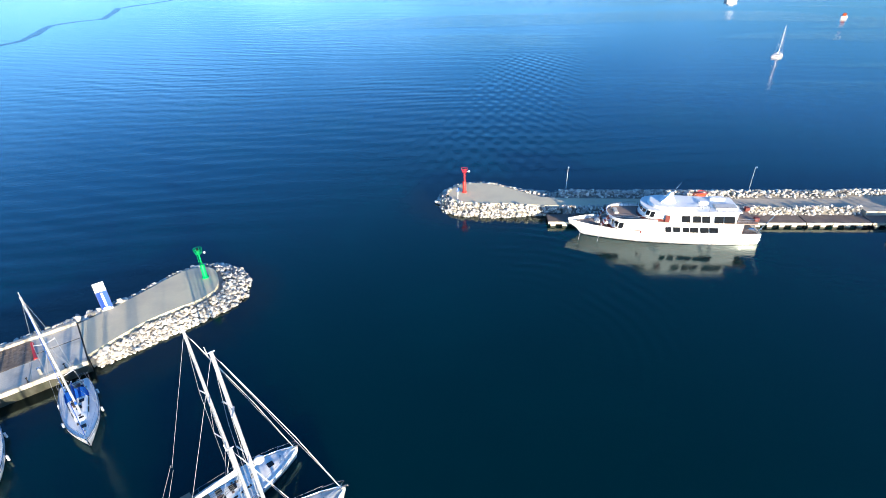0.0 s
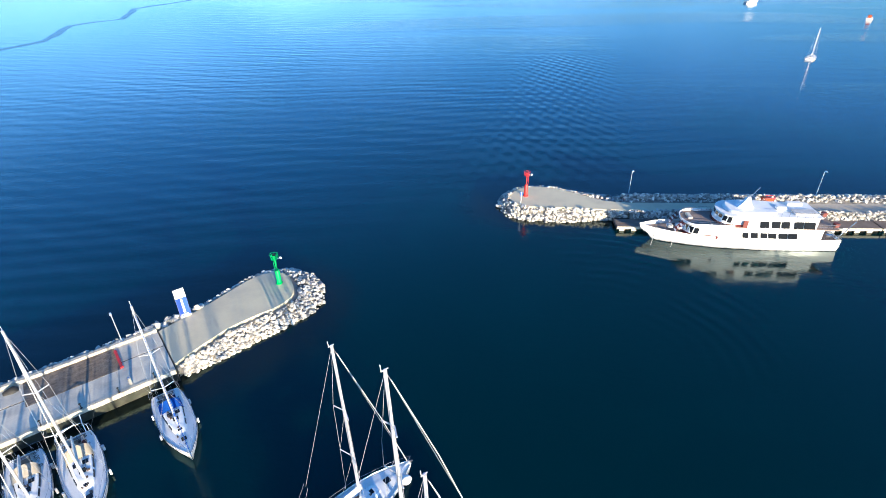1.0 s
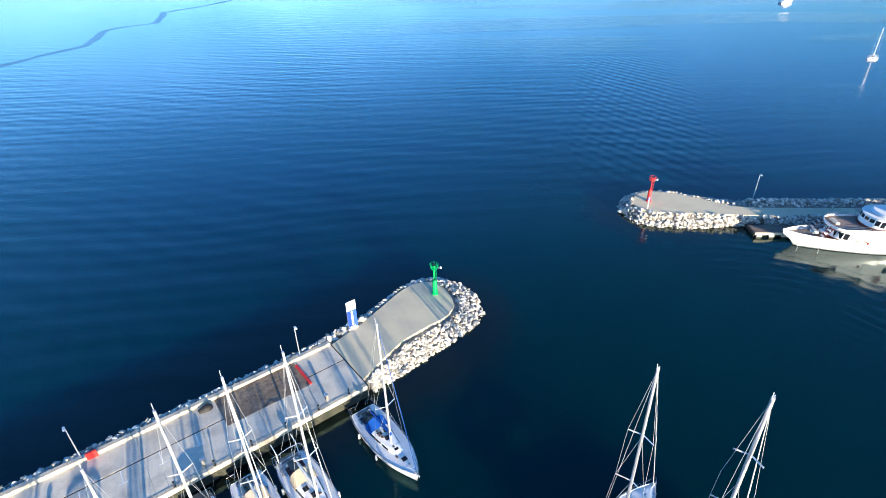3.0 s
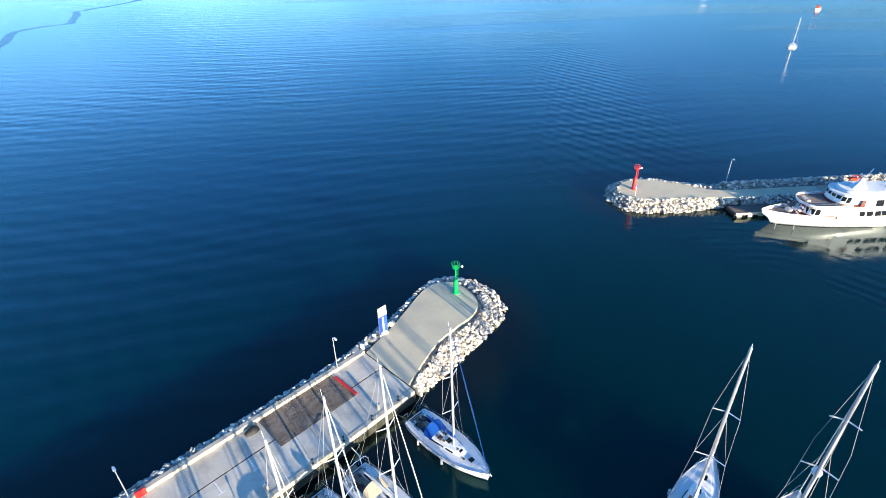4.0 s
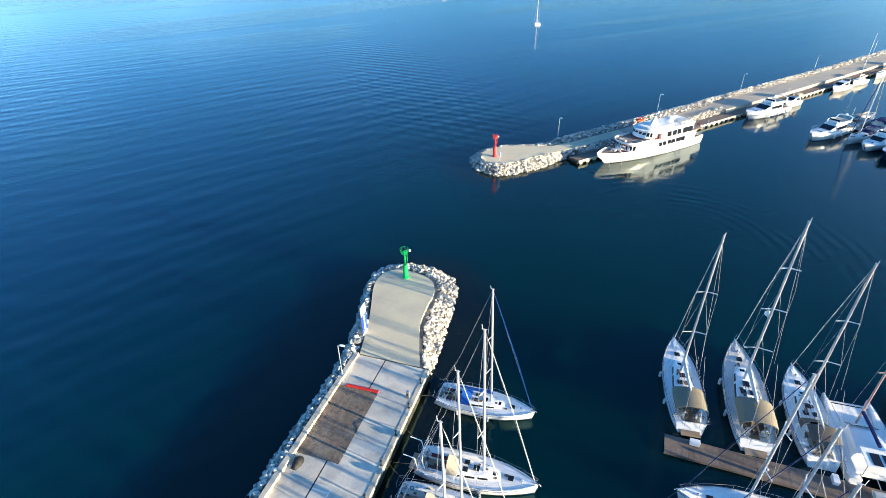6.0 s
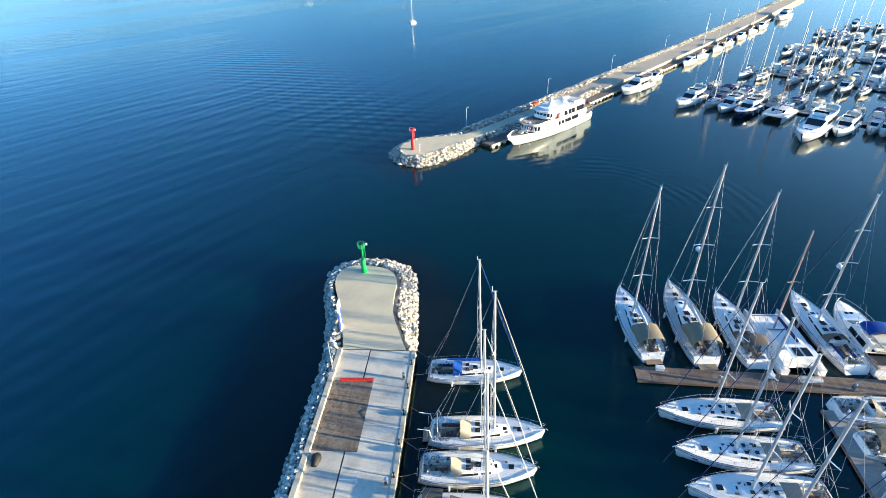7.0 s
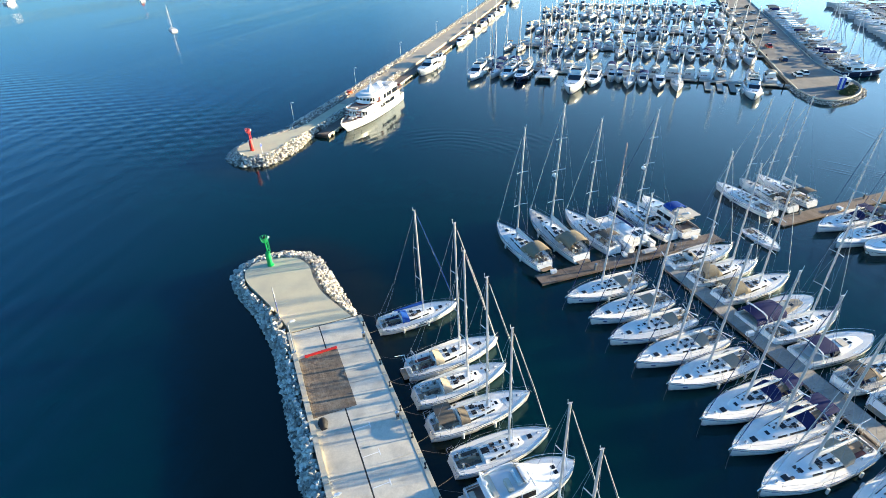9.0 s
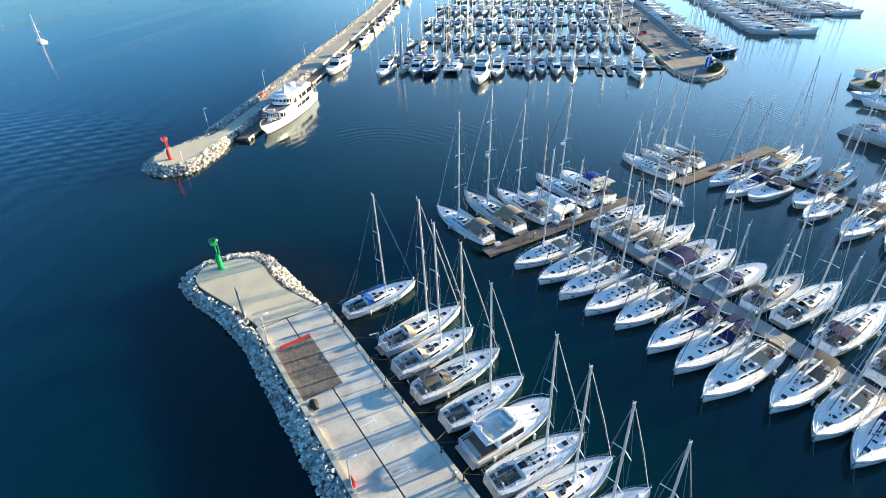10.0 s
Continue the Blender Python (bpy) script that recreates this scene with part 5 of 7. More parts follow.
    if not cover:
        part("bimini", arch_mesh(1.3, 4.3, 1.5, 2.15, 0.45, 0.04, NAVY, "bimini", bow=0.1), NAVY, t, "navy canvas over the cockpit")
    return t


def catamaran(at, label):
    """A 12 metre cruising catamaran."""
    t = thing("catamaran", label, "catamaran", "moored boats", at=at)
    table = [(0, 0.62, 0.5, 1.2), (0.3, 0.78, 0.6, 1.3), (0.6, 0.75, 0.5, 1.45), (0.85, 0.45, 0.22, 1.55), (1.0, 0.05, 0.02, 1.6)]
    for s in (-1, 1):
        part("hull", hull_mesh(12.0, table, "hull", GEL, 0.1, 0.5), GEL, t, at=pose(0, s * 2.5, 0))
        part("hull_deck", deck_mesh(12.0, table, None, DECKWHITE), DECKWHITE, t, at=pose(0, s * 2.5, 0.02))
    part("bridge_deck", box(0.8, 7.6, -2.4, 2.4, 0.75, 1.4, 0.08), GEL, t)
    part("saloon", coachroof(2.6, 7.6, 2.3, 1.5, 1.0, 0.5, 1.4, GEL, "saloon"), GEL, t)
    for y in (-1.35, -0.45, 0.45, 1.35):
        part("saloon_window", loft([[(6.55, y - 0.38, 2.25), (6.55, y + 0.38, 2.25), (6.6, y + 0.38, 2.25), (6.6, y - 0.38, 2.25)], [(7.35, y * 0.92 - 0.36, 1.7), (7.35, y * 0.92 + 0.36, 1.7), (7.42, y * 0.92 + 0.36, 1.74), (7.42, y * 0.92 - 0.36, 1.74)]]), GLASS, t, "dark saloon window")
    part("foredeck", box(7.4, 10.6, -1.95, 1.95, 1.18, 1.36, 0.05), DECKWHITE, t, "white solid foredeck between the bows")
    part("crossbeam", tube([(10.7, -2.5, 1.5), (10.7, 2.5, 1.5)], 0.1, 8), ALU, t)
    top = part("cockpit_roof", box(0.4, 3.0, -1.9, 1.9, 2.75, 2.85, 0.04), GEL, t)
    for y in (-1.0, 0.25):
        part("solar_panel", box(0.7, 2.3, y, y + 0.95, 2.853, 2.89, 0.01), GLASS, top, "dark solar panel")
    part("tender", loft([[(-1.5 + 0.55 * math.cos(a), y, 1.1 + 0.3 * math.sin(a)) for a in (0, 1.05, 2.1, 3.14, 4.2, 5.24)] for y in (-1.4, -0.6, 0.6, 1.3)]), DECKGREY, t, "grey rubber dinghy hung at the stern", smooth=60)
    part("davit", tube([(0.3, -1.0, 1.4), (-0.4, -1.0, 2.1), (-1.5, -1.0, 2.0)], 0.05, 6), STEEL, t)
    part("davit", tube([(0.3, 1.0, 1.4), (-0.4, 1.0, 2.1), (-1.5, 1.0, 2.0)], 0.05, 6), STEEL, t)
    part("mast", tube([(8.0, 0, 1.36), (7.95, 0, 9.0), (7.85, 0, 16.4)], 0.14, 8, r1=0.1), BUFF, t, "buff painted mast", smooth=50)
    part("sail_bag", tube([(7.9, 0, 3.2), (5.6, 0, 3.3), (3.0, 0, 3.25)], 0.2, 6), NAVY, t, "stowed mainsail in a navy bag")
    for s in (-1, 1):
        part("shroud", tube([(7.0, s * 2.5, 1.5), (7.86, 0, 15.6)], 0.015, 4), WIRE, t)
        part("spreader", tube([(7.93, 0, 9.0), (7.6, s * 0.9, 9.1)], 0.05, 5), BUFF, t)
    for s in (-1, 1):
        part("roof_post", tube([(0.6, s * 1.8, 1.3), (0.6, s * 1.8, 2.75)], 0.04, 6), STEEL, t)
        part("stern_steps", box(-0.2, 0.8, s * 2.5 - 0.5, s * 2.5 + 0.5, 0.3, 0.6, 0.05), GEL, t)
    return t


# prototypes: the first boat of each look, then copies at their berths
BERTH = (-0.35, -0.5)


def berth_pose(stern, bow, design, tall=1.0, wide=1.0):
    d = Vector(bow) - Vector(stern)
    k = d.length / design
    w = 0.5 * (k + 1) * wide
    return Matrix.Translation((stern[0] + BERTH[0], stern[1] + BERTH[1], W - 0.14 * min(k, 1.2))) @ Matrix.Rotation(math.atan2(d.y, d.x), 4, "Z") @ Matrix.Diagonal((k, w, tall, 1))


STYLES = {
    "beige": dict(canvas=BEIGE, bimini=False, cushion=MAROON, davits=True),
    "hooded": dict(canvas=GREIGE, bimini=False, cushion=CREAM, platform=False),
    "shaded": dict(canvas=OLIVE, bimini=True, low=True, cushion=CREAM, platform=True),
    "teak": dict(canvas=OLIVE, bimini=True, low=True, cushion=BROWNCAN, platform=True, deck=DECKGREY, stripe=BLACK, radome=True),
    "taupe": dict(canvas=TAUPE, platform=False, cushion=BEIGE, bimini=True),
    "white": dict(canvas=SAIL, cushion=TAUPE, bimini=False, dodger=False, wide_window=False, platform=False),
    "blue": dict(canvas=ROYAL, bag=ROYAL, genoa=ROYAL, bimini=False, platform=False),
    "charter": dict(canvas=GREIGE, hood=1.15, platform=False, genoa=NAVY, marks=True, cushion=DECKGREY, bimini=False, wide_window=False, deck=DECKWHITE),
    "navy": dict(canvas=NAVY, platform=False, genoa=NAVY, bimini=True),
    "grey": dict(canvas=TAUPE, platform=False, bimini=True, deck=DECKGREY, hull_mat=GEL, stripe=BLACK),
    "radar": dict(canvas=TAUPE, platform=False, bimini=False, genoa=NAVY, cushion=ROYAL, radome=True),
}
WORDS = {
    "beige": "white sailing yacht with beige spray hood",
    "hooded": "white sailing yacht with a pale grey-brown spray hood",
    "shaded": "white sailing yacht with an olive-beige cockpit tent",
    "teak": "large worn sailing yacht with olive cockpit tent",
    "taupe": "white sailing yacht with taupe cockpit awning",
    "white": "plain white sailing yacht with an open cockpit",
    "blue": "white sailing yacht with a royal blue spray hood",
    "charter": "white charter sailing yacht with a dark furled headsail",
    "navy": "white sailing yacht with navy cockpit awning",
    "grey": "white sailing yacht with worn grey deck",
    "radar": "white sailing yacht, radar dome on its mast",
}
protos = {}


def moor(style, stern, bow, mast=18.6, where=""):
    m = berth_pose(stern, bow, 12.5, mast / 18.6)
    if style not in protos:
        protos[style] = sailboat(m, WORDS[style] + where, **STYLES[style])
        return protos[style]
    return tagged(copy_thing(protos[style], m_scaled(m, protos[style])), WORDS[style] + where)


def m_scaled(m, ob):
    """copy_thing adds the first one's own scale, so it is taken out here."""
    return m @ Matrix.Diagonal((1 / ob.scale[0], 1 / ob.scale[1], 1 / ob.scale[2], 1))


QUAY = " at the quay"
PONT = " at the pontoon"
moor("blue", (-43.6, 46.2), (-35.7, 37.4), 17.5, QUAY)
moor("beige", (-50.0, 39.2), (-41.2, 29.9), 20.2, QUAY)
moor("hooded", (-53.8, 36.6), (-45.5, 27.7), 19.6, QUAY)
moor("taupe", (-57.3, 33.5), (-49.0, 24.0), 19.5, QUAY)
moor("white", (-60.7, 29.6), (-53.3, 20.9), 17.4, QUAY)
moor("white", (-67.8, 24.0), (-60.6, 14.4), 17.8, QUAY)
moor("hooded", (-70.8, 21.4), (-63.2, 11.7), 17.2, QUAY)
moor("white", (-74.1, 18.6), (-66.2, 8.6), 16.9, QUAY)
moor("beige", (-77.8, 15.4), (-69.7, 5.7), 17.5, QUAY)
moor("taupe", (-81.6, 11.8), (-73.7, 2.2), 17.5, QUAY)

moor("shaded", (-22.2, 27.0), (-12.4, 37.7), 21.2, PONT)
moor("teak", (-18.4, 21.8), (-6.2, 33.2), 23.6, PONT)
moor("taupe", (-14.3, 17.1), (-4.0, 27.0), 20.8, PONT)
moor("radar", (-7.1, 8.3), (3.8, 19.3), 20.6, PONT)

LROW = [("charter", -29.8, 22.7, 13.6), ("charter", -33.4, 19.0, 13.8), ("charter", -36.8, 16.1, 13.8), ("charter", -40.0, 12.7, 14.2), ("charter", -42.5, 9.0, 13.4), ("navy", -46.7, 5.6, 14.0), ("navy", -49.9, 3.0, 14.4), ("beige", -53.9, 0.8, 15.2), ("taupe", -54.7, -6.1, 12.6), ("beige", -58.0, -9.2, 12.0), ("navy", -60.9, -11.7, 12.2), ("charter", -65.0, -14.6, 12.6), ("taupe", -69.0, -17.8, 12.6), ("beige", -73.0, -21.0, 12.6)]
for style, x, y, n in LROW:
    moor(style, (x + 0.66 * n, y - 0.751 * n), (x, y), 19.0 if style == "charter" else 19.2, PONT)
RROW = [("hooded", -15.8, 9.0, 12.4), ("shaded", -19.3, 5.8, 12.5), ("shaded", -22.7, 2.6, 13.4), ("white", -29.5, -2.9, 12.3), ("grey", -36.0, -9.8, 13.0), ("beige", -38.6, -12.9, 14.8), ("navy", -43.3, -16.4, 15.6), ("taupe", -48.0, -20.2, 13.4), ("beige", -52.4, -23.8, 13.4)]
for style, x, y, n in RROW:
    moor(style, (x, y), (x + 0.63 * n, y - 0.776 * n), 18.6, PONT)
BROW = [("white", 6.6, -8.8, 13.4, 42, 19.8), ("grey", 9.8, -12.6, 13.0, 40, 19.0), ("taupe", 13.0, -16.2, 13.0, 41, 19.0), ("navy", 11.8, -24.9, 13.4, 131, 17.8), ("navy", 8.0, -27.4, 14.6, 132, 18.4), ("white", -0.6, -37.0, 13.4, 133, 16.4), ("taupe", -5.4, -41.8, 15.6, 133, 19.4), ("white", -9.8, -45.6, 13.4, 133, 18.0), ("grey", -14.2, -49.2, 13.4, 133, 18.0), ("grey", 11.6, -28.0, 15.4, -46, 22.4), ("beige", 7.7, -31.0, 14.2, -46, 20.4), ("grey", 3.0, -35.4, 17.4, -46, 22.0), ("white", -2.4, -40.7, 14.4, -45, 18.4), ("taupe", -6.7, -44.2, 14.2, -45, 18.4)]
for style, x, y, n, a, h in BROW:
    moor(style, (x, y), (x + n * math.cos(radians(a)), y + n * math.sin(radians(a))), h, PONT)
moor("white", (129.3, 244.2), (135.3, 252.4), 12.0, " anchored in the bay")
small = moor("white", (0.5, -3.6), (-5.7, -8.0), 8.4, " between two pontoons")

yacht = motor_yacht(berth_pose((-64.2, 26.4), (-56.8, 17.8), 12.0, 1.0), "white flybridge motor yacht moored stern-to at the quay", screen=GEL, bridge_canvas=GEL)
motor_yacht(berth_pose((-4.9, 5.4), (5.1, 13.8), 12.0, 1.05), "white flybridge motor yacht with a bright blue bridge awning", canvas=ROYAL, hardtop=True)
glazed = motor_yacht(Matrix.Translation((94.7, 71.0, W)) @ Matrix.Rotation(radians(181), 4, "Z") @ Matrix.Diagonal((1.42, 1.2, 1.15, 1)), "large white flybridge motor yacht in the far basin")
open_boat = cruiser(berth_pose((-32.4, -6.2), (-25.9, -15.3), 12.0), "white open motor cruiser at the pontoon")
covered = cruiser(berth_pose((-26.9, -0.8), (-19.4, -9.8), 12.0), "cream motor cruiser under a navy cockpit cover", cover=NAVY, top=BEIGE)
tagged(copy_thing(open_boat, m_scaled(berth_pose((4.4, -29.4), (-2.9, -20.2), 12.0), open_boat)), "white open motor cruiser with dark trim at the pontoon")
tagged(copy_thing(open_boat, m_scaled(berth_pose((2.4, -35.6), (-4.8, -27.4), 12.0), open_boat)), "white motor cruiser beside a sailing yacht")
catamaran(berth_pose((-11.9, 13.0), (-3.6, 20.9), 12.0, 1.0, 0.9), "white cruising catamaran moored at the pontoon")

# anchor lines from the bows of the pontoon row
for style, x, y, n in LROW:
    f = Vector((-0.66, 0.751, 0))
    a = Vector((x + BERTH[0], y + BERTH[1], W + 1.3))
    solid("mooring_line", tube([a - f * 0.2, a + f * 1.0 - Vector((0.5, 0.5, 1.0)), a + f * 2.0 - Vector((1.1, 1.1, 1.9))], 0.025, 5), ROPE, "dark anchor line from a yacht's bow into the water", "rope", "mooring lines")

# stern lines of the pontoon row
for style, x, y, n in LROW[:9]:
    f = Vector((0.66, -0.751, 0))
    for s in (-1, 1):
        a = Vector((x + 0.66 * n + BERTH[0], y - 0.751 * n + BERTH[1], W + 1.15)) + s * 1.2 * Vector((0.751, 0.66, 0))
        solid("mooring_line", tube([a, a + f * 0.8 - Vector((0, 0, 0.5)), a + f * 1.9 - Vector((0, 0, 0.72))], 0.02, 5), ROPE, "slack mooring line from a yacht's stern to the pontoon", "rope", "mooring lines")

# mooring lines from the sterns to the quay
for i, (x, y) in enumerate([(-43.3, 46.2), (-49.6, 39.3), (-53.4, 36.8), (-56.9, 33.6), (-60.7, 29.6), (-64.2, 26.4), (-67.8, 24.0), (-70.8, 21.4), (-74.1, 18.6)]):
    for s in (-1, 1):
        a = Vector((x + BERTH[0], y + BERTH[1], 1.2 + W)) + s * 1.3 * Vector((-0.714, -0.70, 0))
        loc = PQ.inverted() @ a
        c = PQ @ Vector((loc.x + s * 1.1, EDGE - 0.3, DECK + 0.06))
        mid = (a + c) / 2 - Vector((0, 0, 0.1))
        solid("mooring_line", tube([a, mid, c], 0.013, 5), ROPE, "slack grey mooring line to the quay", "rope", "mooring lines")

# ---- the passenger ship at the mole ----
SHIP_HULL = [(0, 2.9, 2.6, 2.3), (0.1, 3.2, 3.0, 2.3), (0.35, 3.4, 3.2, 2.35), (0.6, 3.35, 2.8, 2.5), (0.75, 2.95, 1.9, 2.7), (0.88, 1.95, 0.8, 2.95), (0.96, 0.85, 0.2, 3.08), (1.0, 0.08, 0.03, 3.15)]
ship = thing("passenger_ship", "white three-decked excursion ship moored along the mole", "passenger ship", at=Matrix.Translation((54.7, 87.4, W)) @ Matrix.Rotation(radians(179.2), 4, "Z") @ Matrix.Diagonal((0.945, 1, 0.95, 1)))
SL = 34.6
shull = part("hull", hull_mesh(SL, SHIP_HULL, "hull", GEL, 2.6, 1.2), GEL, ship)
part("boot_stripe", band_mesh(SL, SHIP_HULL, 2.6, 0.02, 0.07, ANTIFOUL), ANTIFOUL, shull, "dark waterline band")
part("main_deck", deck_mesh(SL, SHIP_HULL, None, TAUPEDECK, 0.16, 0.75), TAUPEDECK, ship, "taupe main deck inside the bulwark")
part("stern_platform", box(-0.7, 0.1, -2.2, 2.2, 0.45, 0.6, 0.05), DECKGREY, ship)


SLANT = 0.25


def ship_block(x0, x1, w0, w1, z0, z1, nose, lean=0.0):
    """A deckhouse with straight sides and a rounded front that leans aft."""
    def ring(z, k):
        pts = [(x0, -w0), (x0 + (x1 - x0) * 0.5, -w1)]
        for i in range(9):
            a = -math.pi / 2 + math.pi * i / 8
            pts.append((x1 - k + nose * math.cos(a), w1 * math.sin(a)))
        pts += [(x0 + (x1 - x0) * 0.5, w1), (x0, w0)]
        return [(x, y, z) for x, y in pts]
    return loft([ring(z0, 0), ring(z1, lean)])


lower = part("lower_deckhouse", mesh_of("lower_deckhouse", ship_block(3.6, 20.9, 3.08, 3.36, 1.7, 4.35, 0.2), GEL, 30), GEL, ship, "white main deck house flush with the hull")
front = part("forward_cabin", mesh_of("forward_cabin", ship_block(20.7, 25.2, 3.36, 2.85, 1.9, 4.3, 2.0, 0.5), GEL, 30), GEL, ship, "curved forward cabin")
part("promenade_deck", mesh_of("promenade_deck", ship_block(1.2, 25.2, 3.2, 3.1, 4.3, 4.45, 2.4), TAUPEDECK), TAUPEDECK, ship, "worn taupe upper deck forward of the wheelhouse")
upper = part("upper_deckhouse", mesh_of("upper_deckhouse", ship_block(5.0, 16.6, 3.05, 3.25, 4.45, 6.45, 0.2), GEL, 30), GEL, ship)
wheel = part("wheelhouse", mesh_of("wheelhouse", ship_block(16.4, 20.0, 3.24, 2.75, 4.45, 6.6, 1.9, 0.5), GEL, 30), GEL, ship)
part("sun_roof", mesh_of("sun_roof", ship_block(4.4, 19.0, 2.95, 3.2, 6.45, 6.65, 2.6), WHITE), WHITE, ship, "white flat roof with a rounded front")
part("roof_canopy", mesh_of("roof_canopy", ship_block(12.0, 18.4, 2.2, 2.5, 6.75, 7.15, 2.0, 0.4), WHITE, 40), WHITE, ship)
for z, house, spans in ((5.2, upper, ((13.2, 14.8), (11.3, 12.8), (9.7, 11.2), (7.4, 9.0), (5.4, 7.3))), (3.05, lower, ((16.2, 17.3), (14.6, 15.9), (12.95, 14.2), (11.4, 12.9), (9.55, 11.1), (7.85, 9.45)))):
    for a, c in spans:
        for s in (-1, 1):
            w, h = (3.27, 0.66) if z > 4 else (3.38, 0.52)
            part("window", loft([[(x, s * (w + 0.02), z - h), (x + SLANT, s * (w + 0.02), z + h), (x + SLANT, s * (w - 0.1), z + h), (x, s * (w - 0.1), z - h)] for x in (a, c - 0.06)]), GLASS, house, "dark side window")
for house, x1, nose, w, z, h, cnt in ((front, 25.2, 2.0, 2.85, 3.35, 0.55, 7), (wheel, 20.0, 1.9, 2.75, 5.7, 0.55, 8)):
    for i in range(cnt):
        a0, a1 = (-math.pi / 2 + math.pi * (i + k) / cnt for k in (0.12, 0.88))
        def edge(a, q, z_):
            return (x1 - q + (nose + 0.03) * math.cos(a), (w + 0.03) * math.sin(a), z_)
        lo, hi = 0.25, 0.42
        part("front_window", loft([[edge(a0, lo, z - h), edge(a1, lo, z - h), edge(a1, lo + 0.12, z - h), edge(a0, lo + 0.12, z - h)], [edge(a0, hi, z + h), edge(a1, hi, z + h), edge(a1, hi + 0.12, z + h), edge(a0, hi + 0.12, z + h)]]), GLASS, house, "dark front window")
cone = part("radar_mast", loft([[(15.4, -0.8, 7.0), (15.4, 0.8, 7.0), (18.4, 0.7, 7.0), (18.4, -0.7, 7.0)], [(15.9, -0.4, 8.0), (15.9, 0.4, 8.0), (17.2, 0.35, 8.0), (17.2, -0.35, 8.0)], [(16.1, -0.15, 9.0), (16.1, 0.15, 9.0), (16.5, 0.12, 9.0), (16.5, -0.12, 9.0)]]), GEL, ship, "white tapered radar mast")
part("antenna", tube([(16.2, 0, 8.9), (15.0, 0, 10.9)], 0.05, 5), STEEL, cone)
part("antenna", tube([(16.4, 0.3, 8.2), (16.0, 0.6, 10.0)], 0.03, 5), STEEL, cone)
part("radar_bar", box(16.4, 16.6, -0.9, 0.9, 8.4, 8.55, 0.02), WHITE, cone)
part("life_raft", box(9.5, 11.2, -0.5, 0.5, 6.66, 7.3, 0.15), WHITE, ship, "white covered rescue boat on the roof")
part("roof_locker", box(6.0, 8.6, -2.4, -1.4, 6.66, 7.2, 0.05), WHITE, ship)
part("bench_row", box(5.0, 8.8, 0.4, 2.2, 6.66, 7.0, 0.04), DECKGREY, ship)
for z, x0, x1, w in ((5.35, 1.4, 5.0, 3.1), (3.2, 0.1, 2.8, 2.9), (5.35, 19.5, 26.5, 2.9)):
    for s in (-1, 1):
        part("guard_rail", tube([(x0, s * w, z), ((x0 + x1) / 2, s * w, z), (x1, s * w * (0.75 if x1 > 20 else 1), z)], 0.03, 5, tube([(x0, s * w, z - 0.45), (x1, s * w * (0.75 if x1 > 20 else 1), z - 0.45)], 0.025, 5)), STEEL, ship)
        for k in range(5):
            x = x0 + (x1 - x0) * k / 4
            y = s * w * (1 - (0.25 * (x - x0) / (x1 - x0) if x1 > 20 else 0))
            part("rail_post", tube([(x, y, z - 1.0), (x, y, z)], 0.03, 5), STEEL, ship)
for s in (-1, 1):
    part("stern_door", box(4.94, 5.0, s * 1.5 - 0.5, s * 1.5 + 0.5, 4.5, 6.2, 0.01), GLASS, upper)
part("gangway", box(0.2, 1.3, 0.4, 1.2, 2.0, 2.15), STEEL, ship)
part("windlass", box(28.6, 29.6, -0.6, 0.6, 2.55, 3.1, 0.1), DECKGREY, ship)
part("boarding_boom", tube([(0.6, 2.4, 2.3), (-0.4, 2.6, 4.2), (-1.3, 2.8, 6.0)], 0.07, 6), STEEL, ship, "slanting steel boom at the stern")
part("locker", box(26.9, 27.9, -0.9, 0.9, 2.5, 3.0, 0.08), GEL, ship)
for a, c in (((0.1, -1.0, 2.25), (-4.5, -3.8, 1.0)), ((33.4, -0.3, 2.95), (38.0, -4.6, 1.0))):
    m = ship.matrix_basis
    p, q = m @ Vector(a), m @ Vector(c)
    solid("mooring_line", tube([p, (p + q) / 2 - Vector((0, 0, 0.3)), q], 0.04, 5), ROPE, "ship's mooring line to the mole", "rope", "mooring lines")
for x, y in ((32.0, -3.4), (28.5, -4.0)):
    p, q = ship.matrix_basis @ Vector((x, -y * 0.42, 3.1)), ship.matrix_basis @ Vector((x + 0.8, -y * 0.8, -0.4))
    solid("anchor_chain", tube([p, q], 0.04, 5), WIRE, "taut chain from the ship's bow into the water", "chain", "anchor chains")

# white bulwark round the forward terrace, with benches and dark red trim at the wheelhouse foot
rim = []
for i in range(13):
    a = -math.pi / 2 + math.pi * i / 12
    rim.append((25.2 + 2.4 * math.cos(a), 3.1 * math.sin(a)))
rim = [(19.0, -3.15)] + rim + [(19.0, 3.15)]
part("terrace_bulwark", loft([[(x, y, 4.4), (x, y, 4.85), (x - 0.1 * (x > 20), y * 0.97, 4.85), (x - 0.1 * (x > 20), y * 0.97, 4.4)] for x, y in rim]), GEL, ship, "white bulwark round the forward terrace")
part("terrace_bench", box(25.4, 26.2, -1.6, 0.4, 4.46, 4.85, 0.08), CREAM, ship, "cream bench on the terrace")
part("wheelhouse_trim", ship_block(16.9, 20.05, 3.26, 2.79, 4.46, 4.85, 1.95), MAROON, wheel, "dark red trim")
part("cabin_trim", ship_block(21.5, 25.25, 3.36, 2.89, 2.1, 2.6, 2.05), MAROON, front, "dark red trim")
